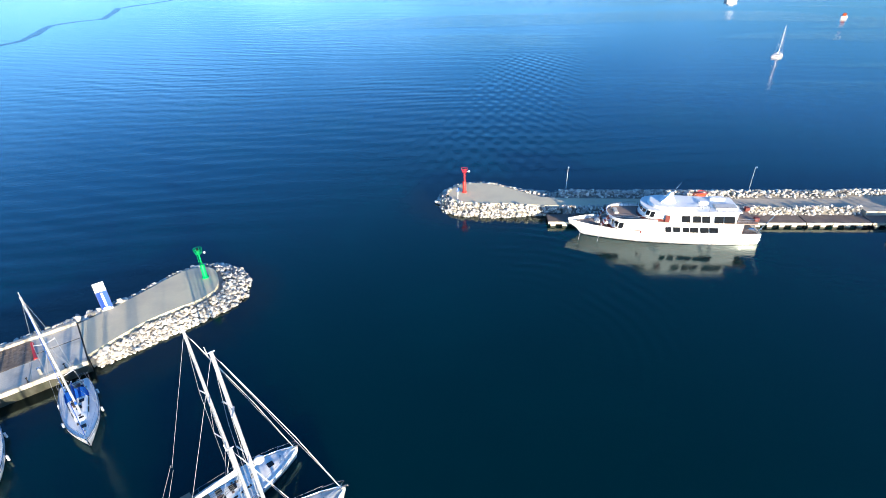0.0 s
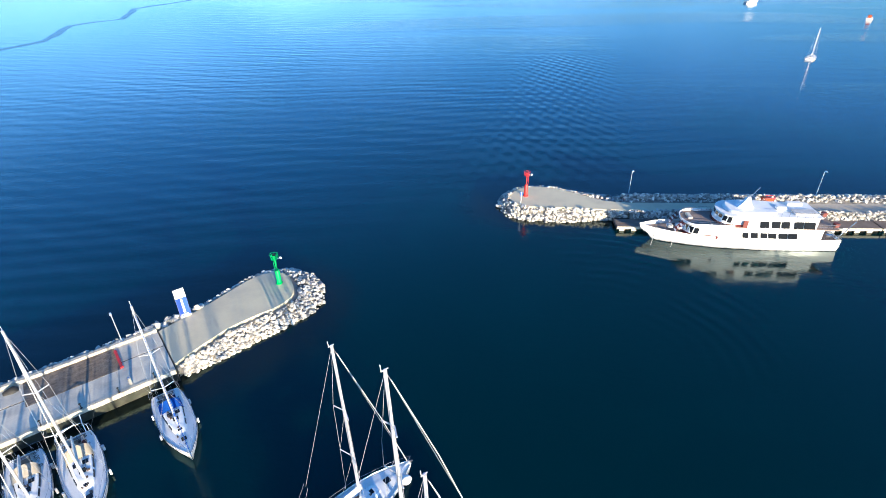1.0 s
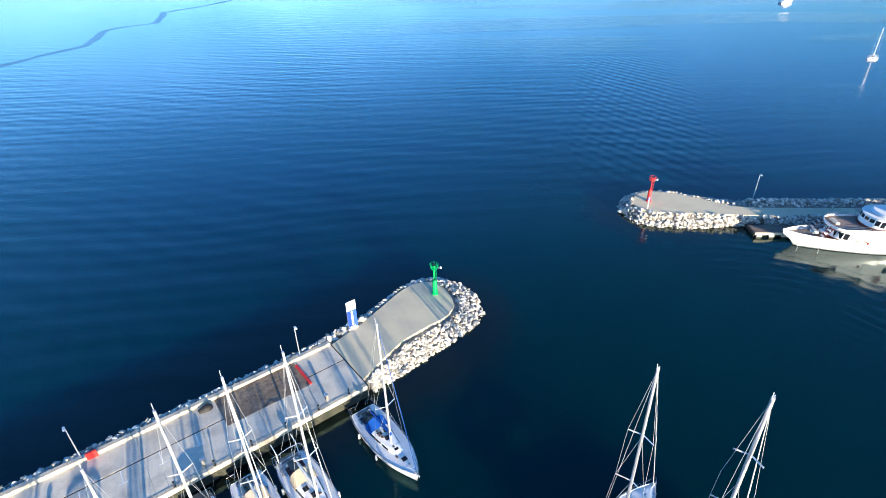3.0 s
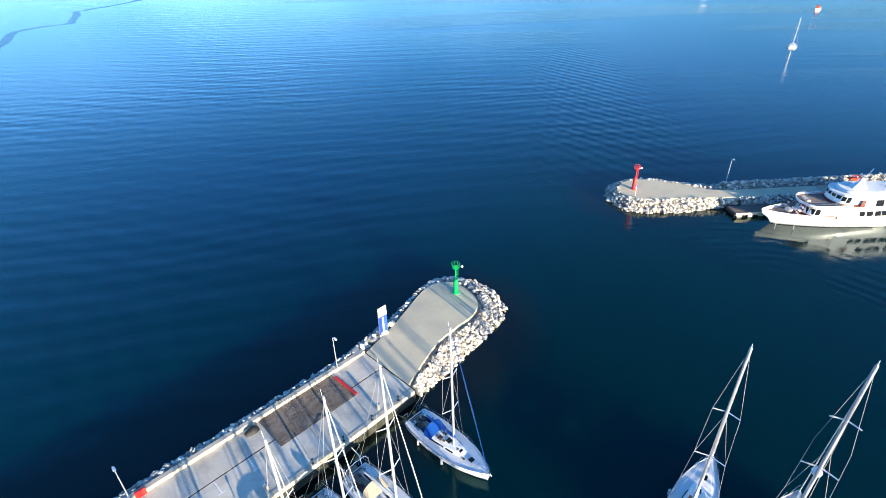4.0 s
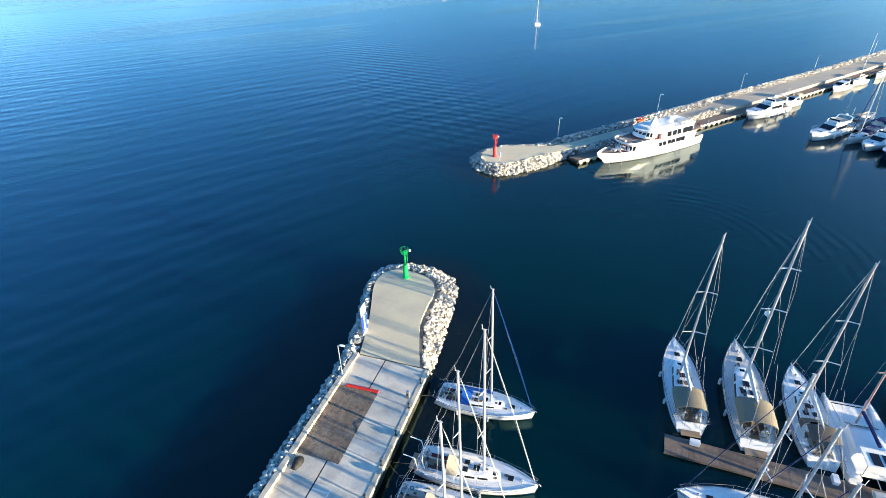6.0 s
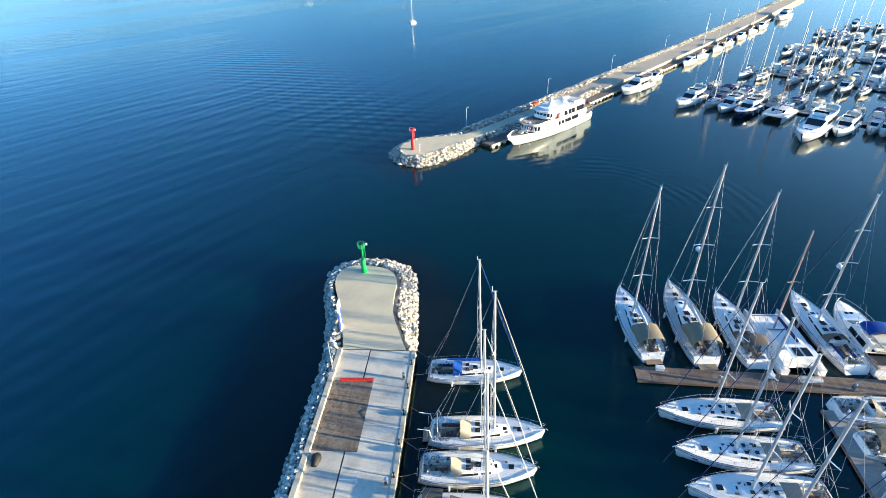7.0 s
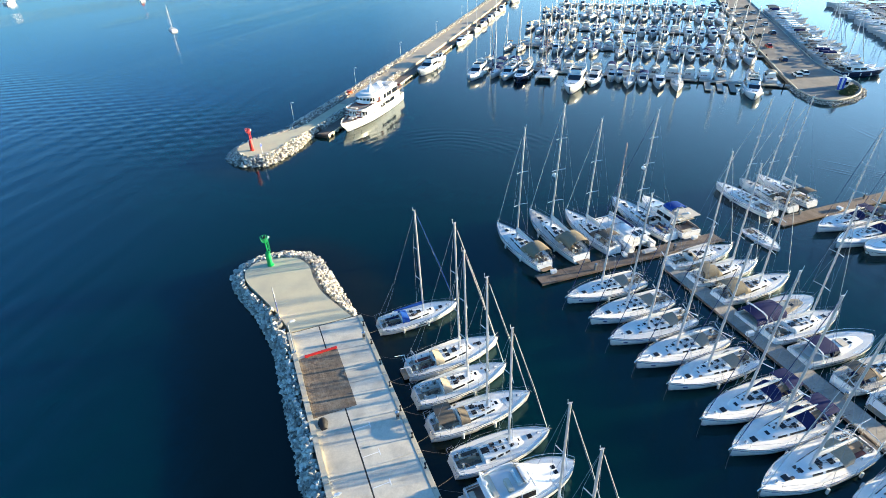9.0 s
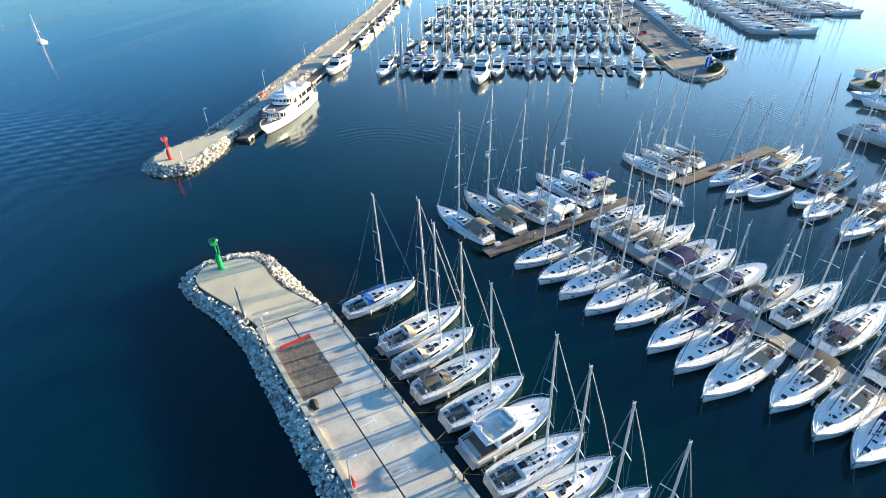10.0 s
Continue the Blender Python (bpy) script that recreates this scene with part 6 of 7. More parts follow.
for s in (-1, 1):
    stair = part("stair", tube([(28.7, s * 1.25, 2.7), (27.4, s * 1.25, 4.6)], 0.06, 5, tube([(28.7, s * 2.25, 2.7), (27.4, s * 2.25, 4.6)], 0.06, 5)), MAROON, ship, "dark red stair to the terrace")
    for k in range(6):
        part("step", box(28.45 - 0.2 * k, 28.75 - 0.2 * k, s * 1.75 - 0.48, s * 1.75 + 0.48, 2.86 + 0.29 * k, 2.92 + 0.29 * k), MAROON if k % 2 else WHITE, stair)
    part("side_door", box(16.9, 17.7, s * 3.16 - 0.06, s * 3.16 + 0.06, 4.5, 5.8, 0.02), MAROON, wheel, "dark red door")
for s in (-1, 1):
    part("stern_locker", box(0.8, 1.6, s * 2.0 - 0.4, s * 2.0 + 0.4, 4.46, 5.2, 0.05), MAROON, ship)
    for k in range(7):
        x = 4.8 + 1.35 * k
        part("roof_post", tube([(x, s * 2.9, 6.65), (x, s * 2.9, 7.5)], 0.03, 5), STEEL, ship)
    part("roof_rail", tube([(4.8, s * 2.9, 7.5), (8.2, s * 2.9, 7.5), (12.4, s * 2.7, 7.5)], 0.03, 5), STEEL, ship)

# ---- the distant basin ----
FAR_HULL = [(0, 1.55, 1.4, 1.15), (0.3, 1.8, 1.6, 1.25), (0.6, 1.6, 1.2, 1.45), (0.85, 0.8, 0.35, 1.7), (1.0, 0.05, 0.02, 1.85)]


def far_gear(t, x0, x1, z):
    """Cushions, covers and boxes lying in a far boat's cockpit and on its foredeck."""
    r, gear = random.Random(round(x1 * 100)), bmesh.new()
    for k in range(9):
        x, y, u = (r.uniform(x0, x1), r.uniform(-0.9, 0.9), r.uniform(0.12, 0.3)) if k < 6 else (r.uniform(7.9, 9.4), r.uniform(-0.4, 0.4), 0.18)
        lift = z if k < 6 else 1.42
        box(x - u, x + u, y - u * 0.7, y + u * 0.7, lift - 0.05, lift + r.uniform(0.15, 0.5), 0.02, bm=gear)
    part("loose_gear", gear, BROWNCAN, t, "covers and boxes lying about")["kind"] = "stuff"


def far_sail(at, label, canvas, full=True):
    t = thing("sailing_yacht", label, "sailing yacht", "boats in the far basin", at=at)
    part("hull", hull_mesh(11.0, FAR_HULL, "hull", CHALKY, 0.4), CHALKY, t)
    part("deck", deck_mesh(11.0, FAR_HULL, None, DECKGREY), DECKGREY, t)
    part("coachroof", coachroof(3.2, 7.8, 1.05, 0.5, 0.5, 0.2, 1.25, GEL), GEL, t)
    for s in (-1, 1) if full else ():
        part("cabin_window", box(3.8, 6.2, s * 0.98 - 0.05, s * 0.98 + 0.05, 1.4, 1.6), GLASS, t)
    part("mast", tube([(6.2, 0, 1.4), (6.1, 0, 9), (6.0, 0, 16.0)], 0.12, 6, r1=0.08), ALU, t)
    if full:
        part("furled_genoa", tube([(10.7, 0, 2.0), (6.4, 0, 15.0)], 0.09, 5), canvas, t)
    part("sail_bag", tube([(6.0, 0, 2.8), (4.0, 0, 2.85), (2.4, 0, 2.8)], 0.2, 6), canvas, t)
    if full:
        part("spray_hood", arch_mesh(2.6, 3.8, 1.1, 1.3, 0.9, 0.04, canvas, "spray_hood", fall=0.4), canvas, t)
    if full:
        part("cockpit", box(0.3, 2.6, -0.9, 0.9, 1.1, 1.22), TEAK, t)
    shade = BROWNCAN if canvas is SAIL else canvas
    part("bimini", arch_mesh(0.5, 2.4, 1.15, 2.7, 0.3, 0.04, shade, "bimini", bow=0.1), shade, t)
    if full:
        far_gear(t, 0.4, 2.5, 1.2)
    return t


def far_motor(at, label, top, full=True):
    t = thing("motor_boat", label, "motor boat", "boats in the far basin", at=at)
    tab = [(a, c * 1.05, d, e * 1.1) for a, c, d, e in FAR_HULL]
    part("hull", hull_mesh(10.5, tab, "hull", CHALKY, 1.2), CHALKY, t)
    part("deck", deck_mesh(10.5, tab, None, CHALKY), CHALKY, t)
    part("cabin", mesh_of("cabin", loft([cabin_ring(2.4, 1.45, 1.2, 2.5), cabin_ring(5.6, 1.4, 1.4, 2.55), cabin_ring(7.6, 1.0, 1.6, 1.8)]), GEL, 30), GEL, t)
    part("windscreen", loft([[(5.8, -1.08, 2.5), (5.8, 1.08, 2.5), (5.84, 1.08, 2.55), (5.84, -1.08, 2.55)], [(7.3, -0.92, 1.9), (7.3, 0.92, 1.9), (7.36, 0.92, 1.95), (7.36, -0.92, 1.95)]]), GLASS, t)
    panes = [loft([[(x, s * 1.43, 1.7), (x, s * 1.31, 2.3), (x, s * 1.27, 2.3), (x, s * 1.36, 1.7)] for x in (2.8, 5.4)]) for s in ((-1, 1) if full else (1,))]
    for pane in panes:
        part("cabin_window", pane, GLASS, t)
    if full:
        part("cockpit", box(0.4, 2.3, -1.2, 1.2, 1.1, 1.22), TEAK, t)
        far_gear(t, 0.5, 2.2, 1.2)
    if top:
        part("canopy", arch_mesh(0.8, 4.2, 1.4, 2.5, 0.9, 0.04, top, "canopy", bow=0.1), top, t)
    if full:
        part("radar_arch", tube([(2.6, -1.3, 2.5), (2.2, -1.1, 3.3), (2.2, 1.1, 3.3), (2.6, 1.3, 2.5)], 0.09, 5), GEL, t)
    return t


far_protos = []
FAR_LABELS = [("white sailing yacht with brown bimini in the far basin", far_sail, SAIL), ("white sailing yacht with dark canvas in the far basin", far_sail, NAVY), ("white sailing yacht with beige canvas in the far basin", far_sail, BEIGE), ("white motor boat in the crowded far basin", far_motor, None), ("white motor boat with a dark canopy in the far basin", far_motor, NAVY), ("white motor boat with a beige canopy in the far basin", far_motor, BEIGE)]
frng = random.Random(21)


def far_boat(kind, stern, angle, n, tall=1.0):
    m = Matrix.Translation((*stern, W)) @ Matrix.Rotation(radians(angle), 4, "Z") @ Matrix.Diagonal((n / 11, 0.5 + n / 22, tall, 1))
    while len(far_protos) < 12:
        lab, fn, mat = FAR_LABELS[len(far_protos) % 6]
        far_protos.append(None)
        far_protos[-1] = fn(m, lab, mat, len(far_protos) < 7)
        far_protos[-1].matrix_basis = pose(101.0 + 42 * 5, 60 - 6 * len(far_protos), W, rz=180)
    return copy_thing(far_protos[kind + (6 if math.hypot(*stern) > 170 else 0)], m)


def big_motor(stern, angle, n, dark=False):
    m = Matrix.Translation((*stern, W)) @ Matrix.Rotation(radians(angle), 4, "Z") @ Matrix.Diagonal((n / 12, 0.45 + n / 22, 0.6 + n / 30, 1))
    t = tagged(copy_thing(glazed, m_scaled(m, glazed)), "large dark-hulled flybridge motor yacht off the quay end" if dark else "large white flybridge motor yacht in the far basin", group="boats in the far basin")
    for ob in t.children if dark else ():
        if ob.name.startswith("hull"):
            ob.data = ob.data.copy()
            ob.data.materials[0] = NAVYHULL
    return t


def quay_pontoon(at, length, width=2.4):
    t = thing("pontoon", "narrow timber pontoon of the far basin", "pontoon", kind="structure", at=at)
    part("deck", box(0, length, -width / 2, width / 2, 0.4, 0.6, 0.03), WALKWAY, t)
    for k in np.arange(2, length, 24):
        part("pile", tube([(k, width / 2 + 0.2, -1), (k, width / 2 + 0.2, 1.8)], 0.18, 8), BLACK, t)
        part("float", box(k + 1, k + 5, -width / 2 + 0.1, width / 2 - 0.1, -0.4, 0.39), BLACK, t)


for i, x in enumerate((96.5, 135, 174, 213, 252)):
    quay_pontoon(pose(x, -26, W, rz=90), 96)
# first rank, seen well
for y, kind, n in ((64.6, 1, 12), (26.5, 3, 7), (24, 4, 7), (20.8, 0, 13), (16.6, 4, 11), (11.8, 3, 12), (6.5, 0, 12.5)):
    far_boat(kind, (94.9, y), 180 + frng.uniform(-2, 2), n)
for y, n in ((60.2, 13.5), (37, 24), (31.6, 14), (-14.7, 16)):
    big_motor((94.7, y), 180 + frng.uniform(-2, 2), n)
catamaran(Matrix.Translation((95.0, 47.5, W)) @ Matrix.Rotation(radians(180), 4, "Z"), "white cruising catamaran in the far basin")
motor_yacht(Matrix.Translation((94.7, 54.6, W)) @ Matrix.Rotation(radians(177), 4, "Z") @ Matrix.Diagonal((1.25, 1.1, 1.1, 1)), "flybridge motor yacht with a dark navy hull", hull_mat=NAVYHULL)
for y in (-2.5, -6.0, -9.5):
    f = thing("finger_pontoon", "short timber finger pontoon", "pontoon", "finger pontoons", at=pose(95.1, y, W, rz=180))
    part("deck", box(0, 9.5, -0.9, 0.9, 0.35, 0.5, 0.03), WALKWAY, f)
    part("float", box(0.5, 9, -0.7, 0.7, -0.3, 0.34), BLACK, f)
for i, x in enumerate((96.5, 135, 174, 213, 252)):
    for side in (-1, 1):
        if (i == 0 and side < 0) or (i == 4 and side > 0):
            continue
        y = 72.0 - frng.uniform(0, 3)
        while y > -22:
            n = frng.uniform(9.5, 13.5)
            if frng.random() < 0.95:
                kind = frng.choice((0, 1, 2, 2, 3, 4, 4, 5, 5))
                far_boat(kind, (x + side * 1.6, y), (180 if side < 0 else 0) + frng.uniform(-3, 3), n, frng.uniform(0.85, 1.15))
            y -= 3.6 + 0.07 * n + frng.uniform(0, 0.9)

# the middle quay with parked cars
midquay = thing("middle_quay", "paved harbour quay with a rounded stone end", "quay", kind="structure")
outline = smooth_line([(330, -16.5), (246, -18.2), (162, -21.9), (97, -26.2), (89.3, -27.6), (83.4, -29.8), (81.3, -33.4), (85.8, -39.1), (92.1, -42.8), (99.5, -44.8), (106, -44.2), (115, -41.2), (133, -38), (190, -36.6), (246, -34), (330, -31)], 3)
part("paving", prism(outline, -1.5, 1.5), ASPHALT, midquay, "worn asphalt quay surface")
part("edge_kerb", tube([(x, y, 1.5) for x, y in outline], 0.25, 5), KERB, midquay)


def car(at, paint, label):
    t = thing("car", label, "car", "cars parked on the quay", at=at)
    part("body", mesh_of("body", loft([[(x, -w, 0.3), (x, -w, h), (x, w, h), (x, w, 0.3)] for x, w, h in ((-2.1, 0.75, 0.75), (-1.9, 0.85, 0.9), (0.9, 0.87, 0.92), (1.9, 0.82, 0.75), (2.15, 0.7, 0.6))]), paint, 40), paint, t)
    part("cabin", loft([[(x, -w, 0.88), (x + s, -w * 0.8, h), (x + s, w * 0.8, h), (x, w, 0.88)] for x, w, h, s in ((-1.8, 0.8, 1.2, 0.2), (-1.2, 0.8, 1.42, 0), (0.3, 0.8, 1.42, 0), (1.2, 0.8, 0.92, -0.1))]), GLASS, t, "dark glazed cabin")
    part("roof", box(-1.2, 0.3, -0.62, 0.62, 1.425, 1.46, 0.02), paint, t)
    for x in (-1.3, 1.35):
        for y in (-0.82, 0.82):
            part("wheel", tube([(x, y - 0.1, 0.33), (x, y + 0.1, 0.33)], 0.33, 12), BLACK, t)
    return t


paints = [GREYHULL, RED, NAVYHULL, WHITE, BLACK]
names = ["silver car parked on the quay", "red car parked on the quay", "dark blue car parked on the quay", "white car parked on the quay", "black car parked on the quay"]
spots = ((106.5, -29.2, 12), (149, -26.6, 8), (127, -28.4, 6), (109.5, -31.5, 15), (168, -25.4, 8))
pc = [car(pose(x, y, 1.5, rz=a), paints[i], names[i]) for i, (x, y, a) in enumerate(spots)]
for i in range(9):
    copy_thing(pc[frng.choice((0, 0, 3, 3, 4, 2))], pose(176 + 8.5 * i + frng.uniform(-2, 2), -25.2 + 0.6 * i if i % 2 else -31.5 + 0.3 * i, 1.5, rz=6 + frng.uniform(-8, 8)))
banner = thing("sign_pylon", "tall blue and white banner on the quay end", "sign", at=pose(92.3, -37.8, 1.5, rz=80))
part("panel", box(-0.8, 0.8, -0.1, 0.1, 0.3, 3.7, 0.02), BLUE, banner)
part("stripe_panel", box(-0.28, 0.28, -0.11, 0.11, 0.5, 3.6, 0.02), WHITE, banner)
part("ball", lathe([(0.02, 3.7), (0.4, 3.95), (0.48, 4.2), (0.4, 4.5), (0.02, 4.65)], 12), WHITE, banner)
part("foot", box(-1.1, 1.1, -0.4, 0.4, 0, 0.3, 0.03), KERB, banner)


def shrub(at, w, d, h, seed):
    r = random.Random(seed)
    t = thing("shrub", "low dark green shrub on the quay end", "shrub", "shrubs", at=at)
    part("stems", tube([(0, 0, 0), (0.1, 0, h * 0.6)], 0.08, 5), TEAK, t)
    vs, fs = [], []
    for _ in range(700):
        a, q = r.uniform(0, 6.283), r.random() ** 0.5
        c = Vector((w * q * math.cos(a), d * q * math.sin(a), h * r.uniform(0.1, 1) * (1 - 0.6 * q * q)))
        u, v = Vector((r.gauss(0, 1), r.gauss(0, 1), r.gauss(0, 1))).normalized() * 0.28, Vector((r.gauss(0, 1), r.gauss(0, 1), r.gauss(0, 1))).normalized() * 0.2
        o = len(vs)
        vs += [c - u, c + v, c + u, c - v]
        fs.append((o, o + 1, o + 2, o + 3))
    me = bpy.data.meshes.new("foliage")
    me.from_pydata(vs, [], fs)
    me.materials.append(LEAF)
    part("foliage", me, LEAF, t)


# a second quay across the fairway
endquay = thing("side_quay", "paved harbour quay with a rounded stone end", "quay", kind="structure")
rim = smooth_line([(98, -185), (80, -140), (68, -100), (66, -84), (70, -77), (76, -74.5), (81, -77.5), (91, -88), (106, -108), (120, -140), (140, -185)], 3)
part("paving", prism(rim, -1.5, 1.5), DULL, endquay, "worn asphalt quay surface")
part("edge_kerb", tube([(x, y, 1.5) for x, y in rim], 0.25, 5), KERB, endquay)
copy_thing(banner, pose(80.5, -83.0, 1.5, rz=80) @ Matrix.Scale(0.62, 4))
store = thing("kiosk", "low white storage kiosk on the side quay", "kiosk", at=pose(83.5, -80.6, 1.5, rz=35))
part("walls", box(-1.6, 1.6, -1.1, 1.1, 0, 2.2, 0.03), WHITE, store)
part("roof", box(-1.8, 1.8, -1.3, 1.3, 2.21, 2.36, 0.04), TAUPEDECK, store, "brown flat roof")
part("shutter", box(-1.2, 0.3, -1.14, -1.08, 0.3, 1.8), BLUE, store, "blue roller shutter")
copy_thing(pc[3], pose(90, -92, 1.5, rz=30))
copy_thing(pc[4], pose(86, -95, 1.5, rz=50))

shrub(pose(74, -79.5, 1.5), 2.6, 1.8, 1.6, 5)
shrub(pose(89.6, -39.0, 1.5, rz=-40), 2.8, 1.7, 1.6, 3)
shrub(pose(94.2, -41.4, 1.5, rz=-25), 2.6, 1.4, 1.5, 4)
hut = thing("kiosk", "small white kiosk on the quay end", "kiosk", at=pose(97.0, -39.6, 1.5))
part("walls", box(-1.4, 1.4, -1.1, 1.1, 0, 2.3, 0.03), WHITE, hut)
part("roof", box(-1.7, 1.7, -1.4, 1.4, 2.31, 2.5, 0.04), GREYHULL, hut)
part("window", box(-1.44, -1.38, -0.7, 0.7, 1.0, 1.9), GLASS, hut)

# boats on the far side of the quay and on the pontoons beyond it
x = 125.0
while x < 245:
    n = frng.uniform(11, 15)
    far_boat(frng.choice((3, 4, 3, 5, 0)), (x, -40.0 + 0.03 * (x - 130)), -76 + frng.uniform(-3, 3), n, 1.0)
    x += 4.6 + frng.uniform(0, 0.8)
big_motor((115.4, -41.9), -72, 15, True)
big_motor((120.0, -41.2), -74, 14)
for py, x0, x1 in ((-84.5, 153, 270), (-121, 198, 285)):
    quay_pontoon(pose(x0, py, W), x1 - x0)
    x = x0 + 2.5
    while x < x1 - 3:
        for side in (-1, 1):
            far_boat(frng.choice((0, 0, 0, 2, 1, 3)), (x + frng.uniform(-0.3, 0.3), py + side * 1.6), side * 90 + frng.uniform(-3, 3), frng.uniform(11.5, 14.5), frng.uniform(0.95, 1.3))
        x += 4.4 + frng.uniform(0, 0.7)
for x, y, a, n in ((58.6, -68.7, 62, 15), (65, -69, 64, 14)):
    big_motor((x - n * math.cos(radians(a)), y - n * math.sin(radians(a))), a, n)

# boats along the berth of the outer mole
big_motor((97.5, mole(92) - 12.6), 181, 18)
for x, kind, n in ((107, 5, 8), (137, 3, 10.5), (149, 0, 8.5), (165, 2, 8.5), (178, 4, 9), (195, 3, 9), (211, 0, 9), (227, 3, 11)):
    far_boat(kind, (x, mole(x) - 12.0), 183 + frng.uniform(-2, 2), n)
big_motor((266, mole(258) - 12.8), 183, 18)
# launches far out in the bay
far_boat(3, (187, 452), 20, 12)
dinghy = thing("work_boat", "small orange and white work boat far out in the bay", "boat", at=pose(220, 358, W, rz=60))
part("hull", hull_mesh(7.5, FAR_HULL, "hull", WHITE, 0.5), WHITE, dinghy)
part("deck", deck_mesh(7.5, FAR_HULL, None, DECKWHITE), DECKWHITE, dinghy)
part("wheelhouse", box(1.8, 4.2, -0.9, 0.9, 1.1, 2.7, 0.1), ORANGE, dinghy)
# a grey-hulled vessel under the far pontoons
vessel = thing("large_vessel", "big pale grey vessel lying in the fairway", "ship", at=Matrix.Translation((11.7, -83.1, W)) @ Matrix.Rotation(radians(50), 4, "Z") @ Matrix.Diagonal((1, 1.2, 1.15, 1)))
VH = [(0, 4.2, 3.9, 2.0), (0.3, 4.6, 4.3, 2.0), (0.6, 4.5, 4.0, 2.1), (0.8, 3.6, 2.4, 2.3), (0.93, 1.6, 0.6, 2.5), (1.0, 0.1, 0.03, 2.6)]
part("hull", hull_mesh(36, VH, "hull", GREYHULL, -2.5, 1.2), GREYHULL, vessel)
part("deck", deck_mesh(36, VH, None, GREYHULL, 0.15, 0.3), GREYHULL, vessel)
part("rubbing_strake", band_mesh(36, VH, -2.5, 0.78, 0.84, WHITE), WHITE, vessel, "white rubbing strake")
part("bulwark_cap", tube([(t * 36, lerp_table(VH, t)[0], lerp_table(VH, t)[2] + 0.05) for t in (0.5, 0.65, 0.8, 0.9, 0.96)] + [(35.9, 0, 2.65)] + [(t * 36, -lerp_table(VH, t)[0], lerp_table(VH, t)[2] + 0.05) for t in (0.96, 0.9, 0.8, 0.65, 0.5)], 0.1, 5), WHITE, vessel, "white bulwark cap")
house = part("deckhouse", mesh_of("deckhouse", ship_block(8, 29.5, 3.1, 2.9, 1.7, 3.4, 1.6, 0.5), WHITE, 30), WHITE, vessel)
bridge = part("bridge", mesh_of("bridge", ship_block(16, 26, 2.5, 2.4, 3.4, 5.2, 1.4, 0.4), WHITE, 30), WHITE, vessel)
part("boat_deck", mesh_of("boat_deck", ship_block(8.2, 29.0, 3.0, 2.8, 3.41, 3.46, 1.4), TAUPEDECK), TAUPEDECK, vessel, "worn brown boat deck")
part("bridge_roof", mesh_of("bridge_roof", ship_block(15.5, 26.2, 2.7, 2.6, 5.2, 5.32, 1.8), GREYHULL), GREYHULL, vessel)
for k in range(6):
    for w in (-1, 1):
        part("cabin_window", box(11 + 2.9 * k, 12.8 + 2.9 * k, w * 3.06 - 0.06, w * 3.06 + 0.06, 2.3, 2.95, 0.02), GLASS, house, "dark cabin window")
for k in range(3):
    for w in (-1, 1):
        part("bridge_window", box(17.5 + 2.6 * k, 19.6 + 2.6 * k, w * 2.47 - 0.06, w * 2.47 + 0.06, 4.1, 4.8, 0.02), GLASS, bridge, "dark bridge window")
for k in range(5):
    a = -1.1 + 0.55 * k
    part("front_window", box(-0.06, 0.06, -0.5, 0.5, 4.1, 4.8, 0.02), GLASS, bridge, at=pose(25.8 + 1.25 * math.cos(a), 2.45 * math.sin(a), 0, rz=math.degrees(a) * 0.8))
part("foredeck_hatch", box(30.6, 32.2, -0.8, 0.8, 2.1, 2.5, 0.08), MAROON, vessel, "dark red foredeck hatch")
part("windlass", lathe([(0.5, 2.1), (0.5, 2.5), (0.3, 2.6), (0.4, 2.8)], 12), BLACK, vessel, at=pose(33.6, 0, 0))
part("locker", box(29.9, 30.7, 1.2, 2.2, 2.0, 2.7, 0.06), WHITE, vessel)
part("locker", box(29.9, 30.7, -2.2, -1.2, 2.0, 2.6, 0.06), TAUPEDECK, vessel)
part("signal_mast", tube([(20, 0, 5.2), (19.6, 0, 9.2)], 0.14, 8, r1=0.06), WHITE, vessel)
part("tender", loft([[(9.5 + 0.1 * k, 1.4 + u, 3.5 + v) for u, v in ((-0.7, 0.1), (0, 0), (0.7, 0.1), (0.7, 0.55), (-0.7, 0.55))] for k in (0, 8, 24, 32)]), CREAM, vessel, "cream tender stowed on the boat deck")
for w in (-1, 1):
    line = [(x, w * (lerp_table(VH, x / 36)[0] - 0.15), lerp_table(VH, x / 36)[2] + 0.6) for x in (24, 27, 30, 32.5, 34.6)]
    part("guard_rail", tube(line, 0.05, 5), STEEL, vessel)
    for x, y, z in line:
        part("rail_post", tube([(x, y, z - 0.65), (x, y, z)], 0.04, 5), STEEL, vessel)

# ---- boulders ----
LEDGE_IN = [(-20.6, -8.3), (-20.2, -6.2), (-19.4, -4.1), (-17.8, -2.5), (-14.9, -1.7), (-11.9, -1.8), (-7.8, -1.6), (-4.3, -0.75), (-0.7, 0.55)]
armour(breakwater, LEDGE_IN, TOE_BASIN, 1250, DECK - 0.42, W - 0.05, -3.0, (0.32, 0.85), 140)
armour(breakwater, IN_SEA[:7], TOE_SEA[:7], 1150, DECK - 0.45, W - 0.05, -3.0, (0.32, 0.85), 60, 0.3)
armour(breakwater, IN_SEA[6:8], TOE_SEA[6:8], 480, DECK + 0.0, W - 0.05, -3.0, (0.34, 0.85), 60, 0.3)
armour(breakwater, IN_SEA[7:9], TOE_SEA[7:9], 460, DECK + 0.0, W - 0.05, -3.0, (0.34, 0.85), 0, 0.3)
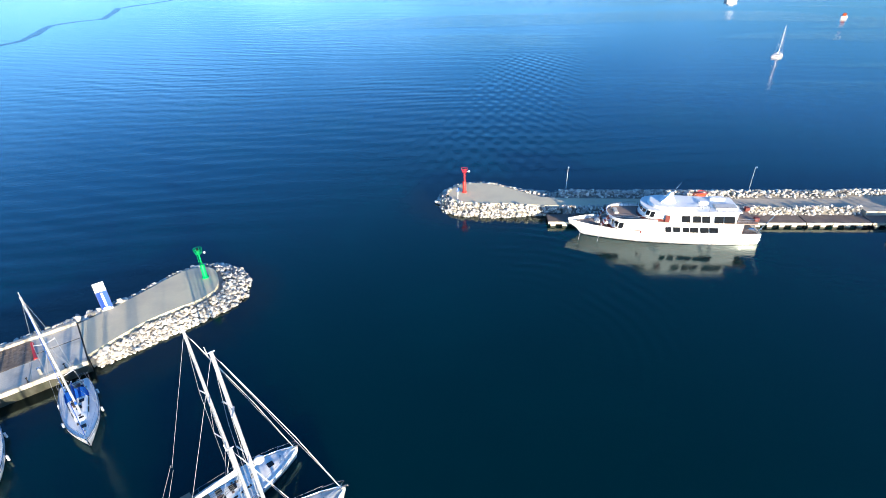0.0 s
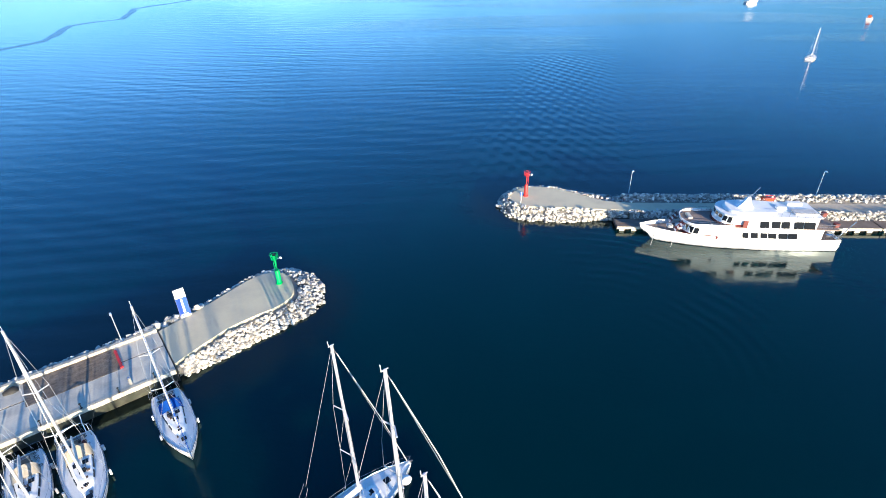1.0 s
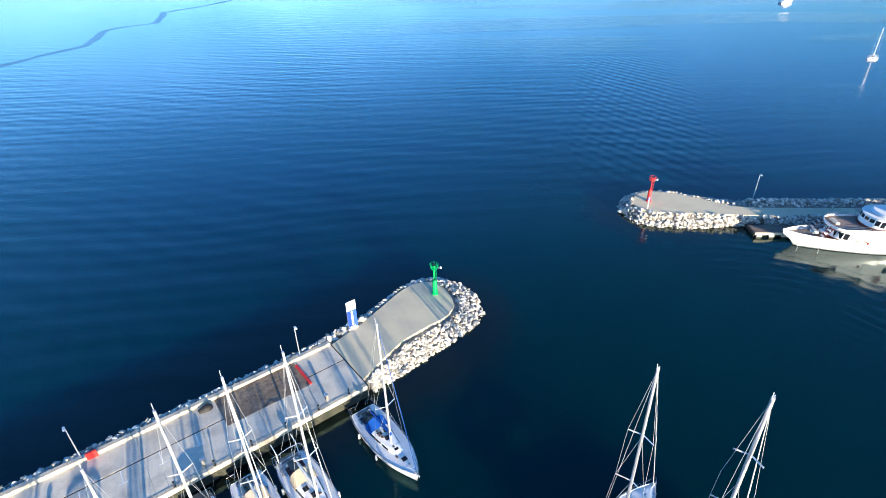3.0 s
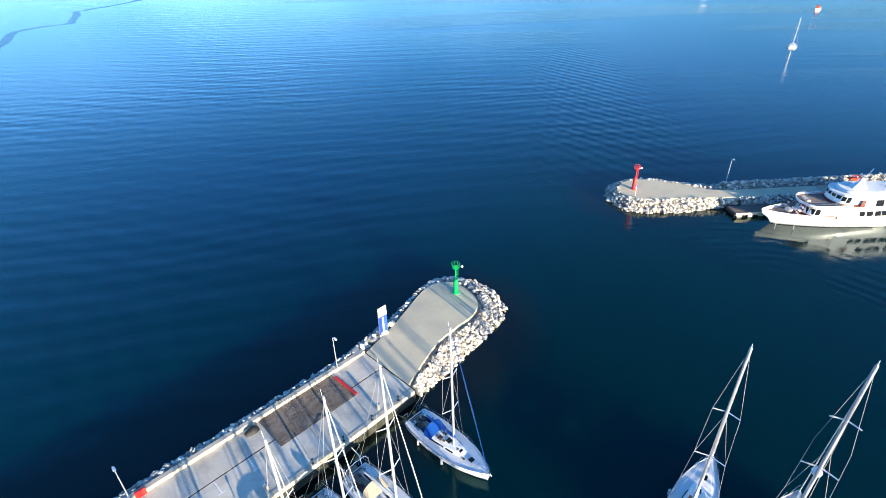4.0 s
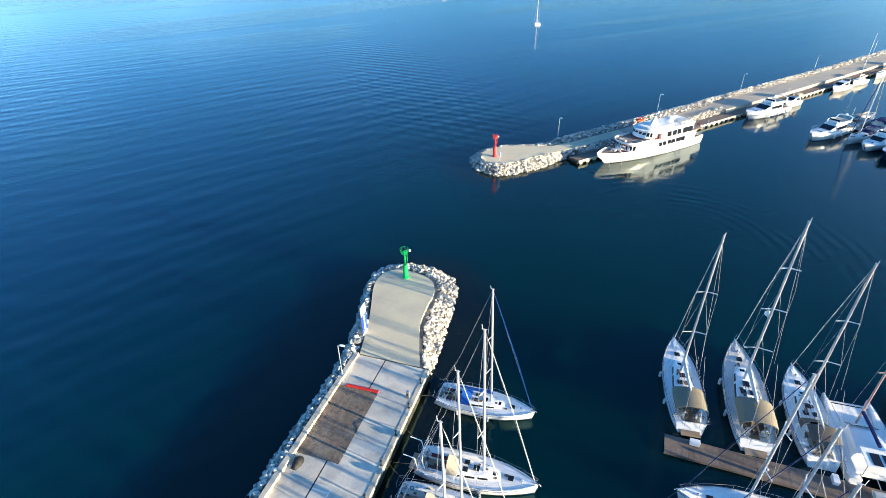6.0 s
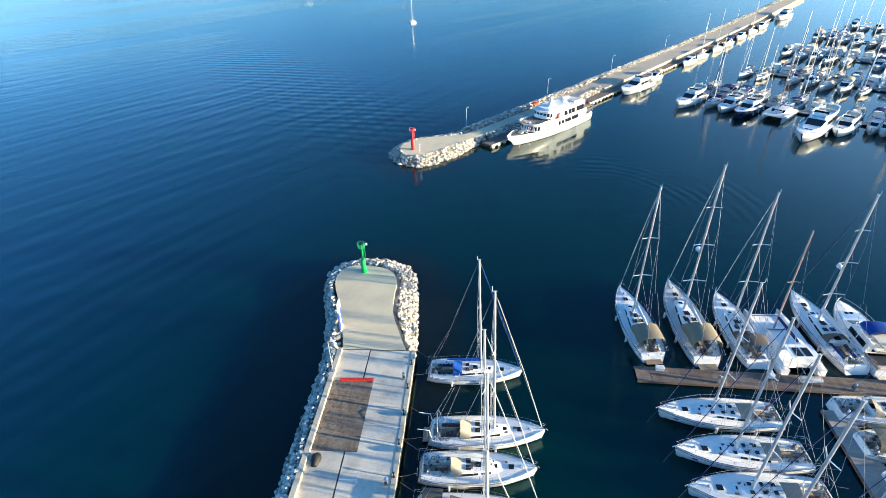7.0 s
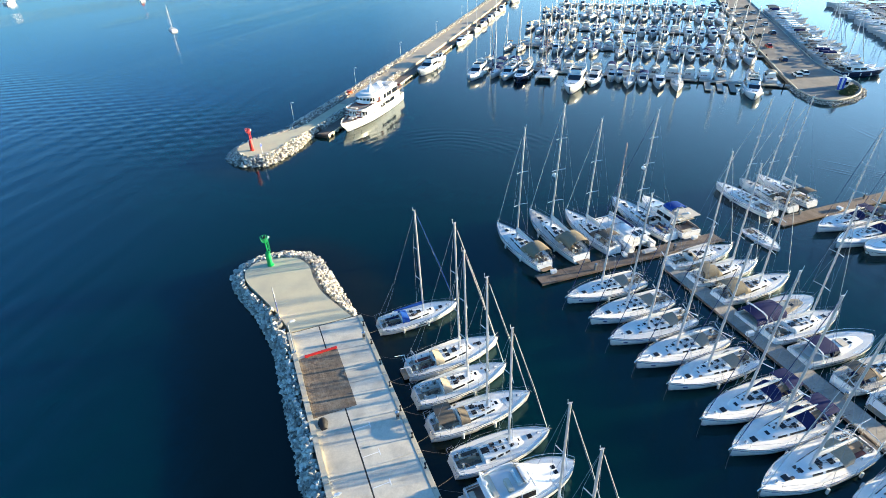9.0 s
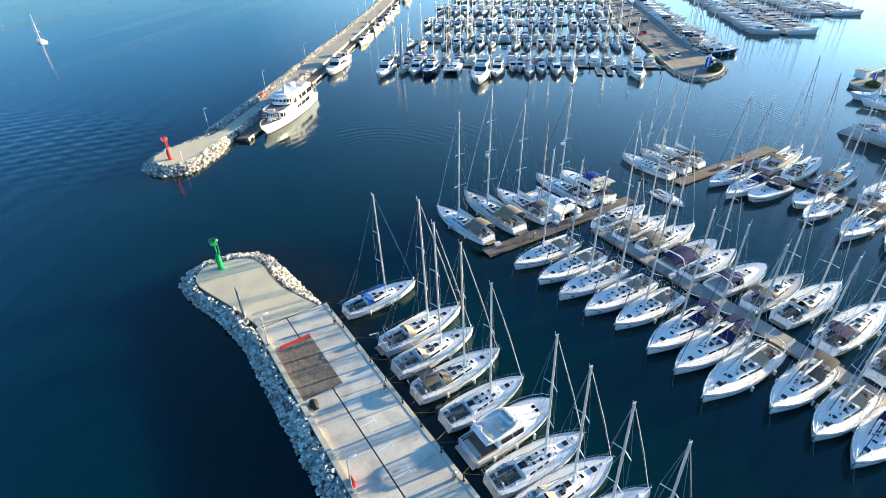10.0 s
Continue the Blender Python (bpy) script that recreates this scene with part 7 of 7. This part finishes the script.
armour(breakwater, IN_SEA[8:], TOE_SEA[8:], 2700, DECK + 0.0, W - 0.05, -3.0, (0.5, 1.0), 0, 0.3)
armour(breakwater, [(-7.0, -9.7), (-3.0, -8.9), (1.5, -8.7)], [(-7.0, -11.6), (-3.0, -11.0), (1.5, -10.6)], 70, DECK - 0.05, W + 0.2, -3.0, (0.75, 1.35), 0, 0.4)
M_IN = [(22.0, 95.1), (17.0, 95.3), (13.0, 95.7), (9.5, 95.8), (4.0, 95.8), (0.8, 96.8), (-0.7, 99.5), (-0.1, 102.5), (1.9, 104.9), (5.4, 105.8), (9.6, 104.7), (14.9, 101.6), (18.1, 99.4), (22.0, 99.0)]
M_OUT = [(21.0, 94.6), (15.5, 94.1), (12.0, 93.2), (9.5, 92.9), (3.8, 93.2), (-1.2, 94.9), (-3.2, 99.4), (-2.6, 103.9), (0.6, 107.7), (5.5, 109.2), (12.0, 107.4), (16.0, 106.2), (19.0, 105.6), (23.0, 105.2)]
armour(outer, M_IN, M_OUT, 1050, DECK - 0.2, W - 0.05, -3.0, (0.45, 1.0), 140)
armour(outer, [(x, mole(x) - 1.5) for x in XS[:4]], [(x, mole(x) + 4.6) for x in XS[:4]], 2900, DECK + 0.65, W, -3.0, (0.45, 0.85), 0, 0.3, 0.6)
armour(outer, [(x, mole(x) - 5.4) for x in XS[:4]], [(x, mole(x) - 7.4) for x in XS[:4]], 1250, DECK + 0.1, W + 0.2, -3.0, (0.4, 0.8), 0, 0.3)
for xs, back, size in ((XS[4:7], 3000, (0.45, 0.85)), (XS[6:], 4800, (0.55, 1.0))):
    armour(outer, [(x, mole(x) - 0.5) for x in xs], [(x, mole(x) + 4.3) for x in xs], back, DECK + 0.6, W, -3.0, size, 0, 0.3, 0.5)
armour(midquay, [(97, -26.4), (89.3, -27.8), (83.6, -30.0), (81.6, -33.4), (86.0, -38.9), (92.2, -42.6), (99.5, -44.6)], [(96, -25.2), (88.5, -26.0), (81.5, -28.4), (79.0, -33.0), (84.3, -40.2), (91, -44.4), (99, -46.6)], 420, 1.15, W, -2.0, (0.4, 0.8))
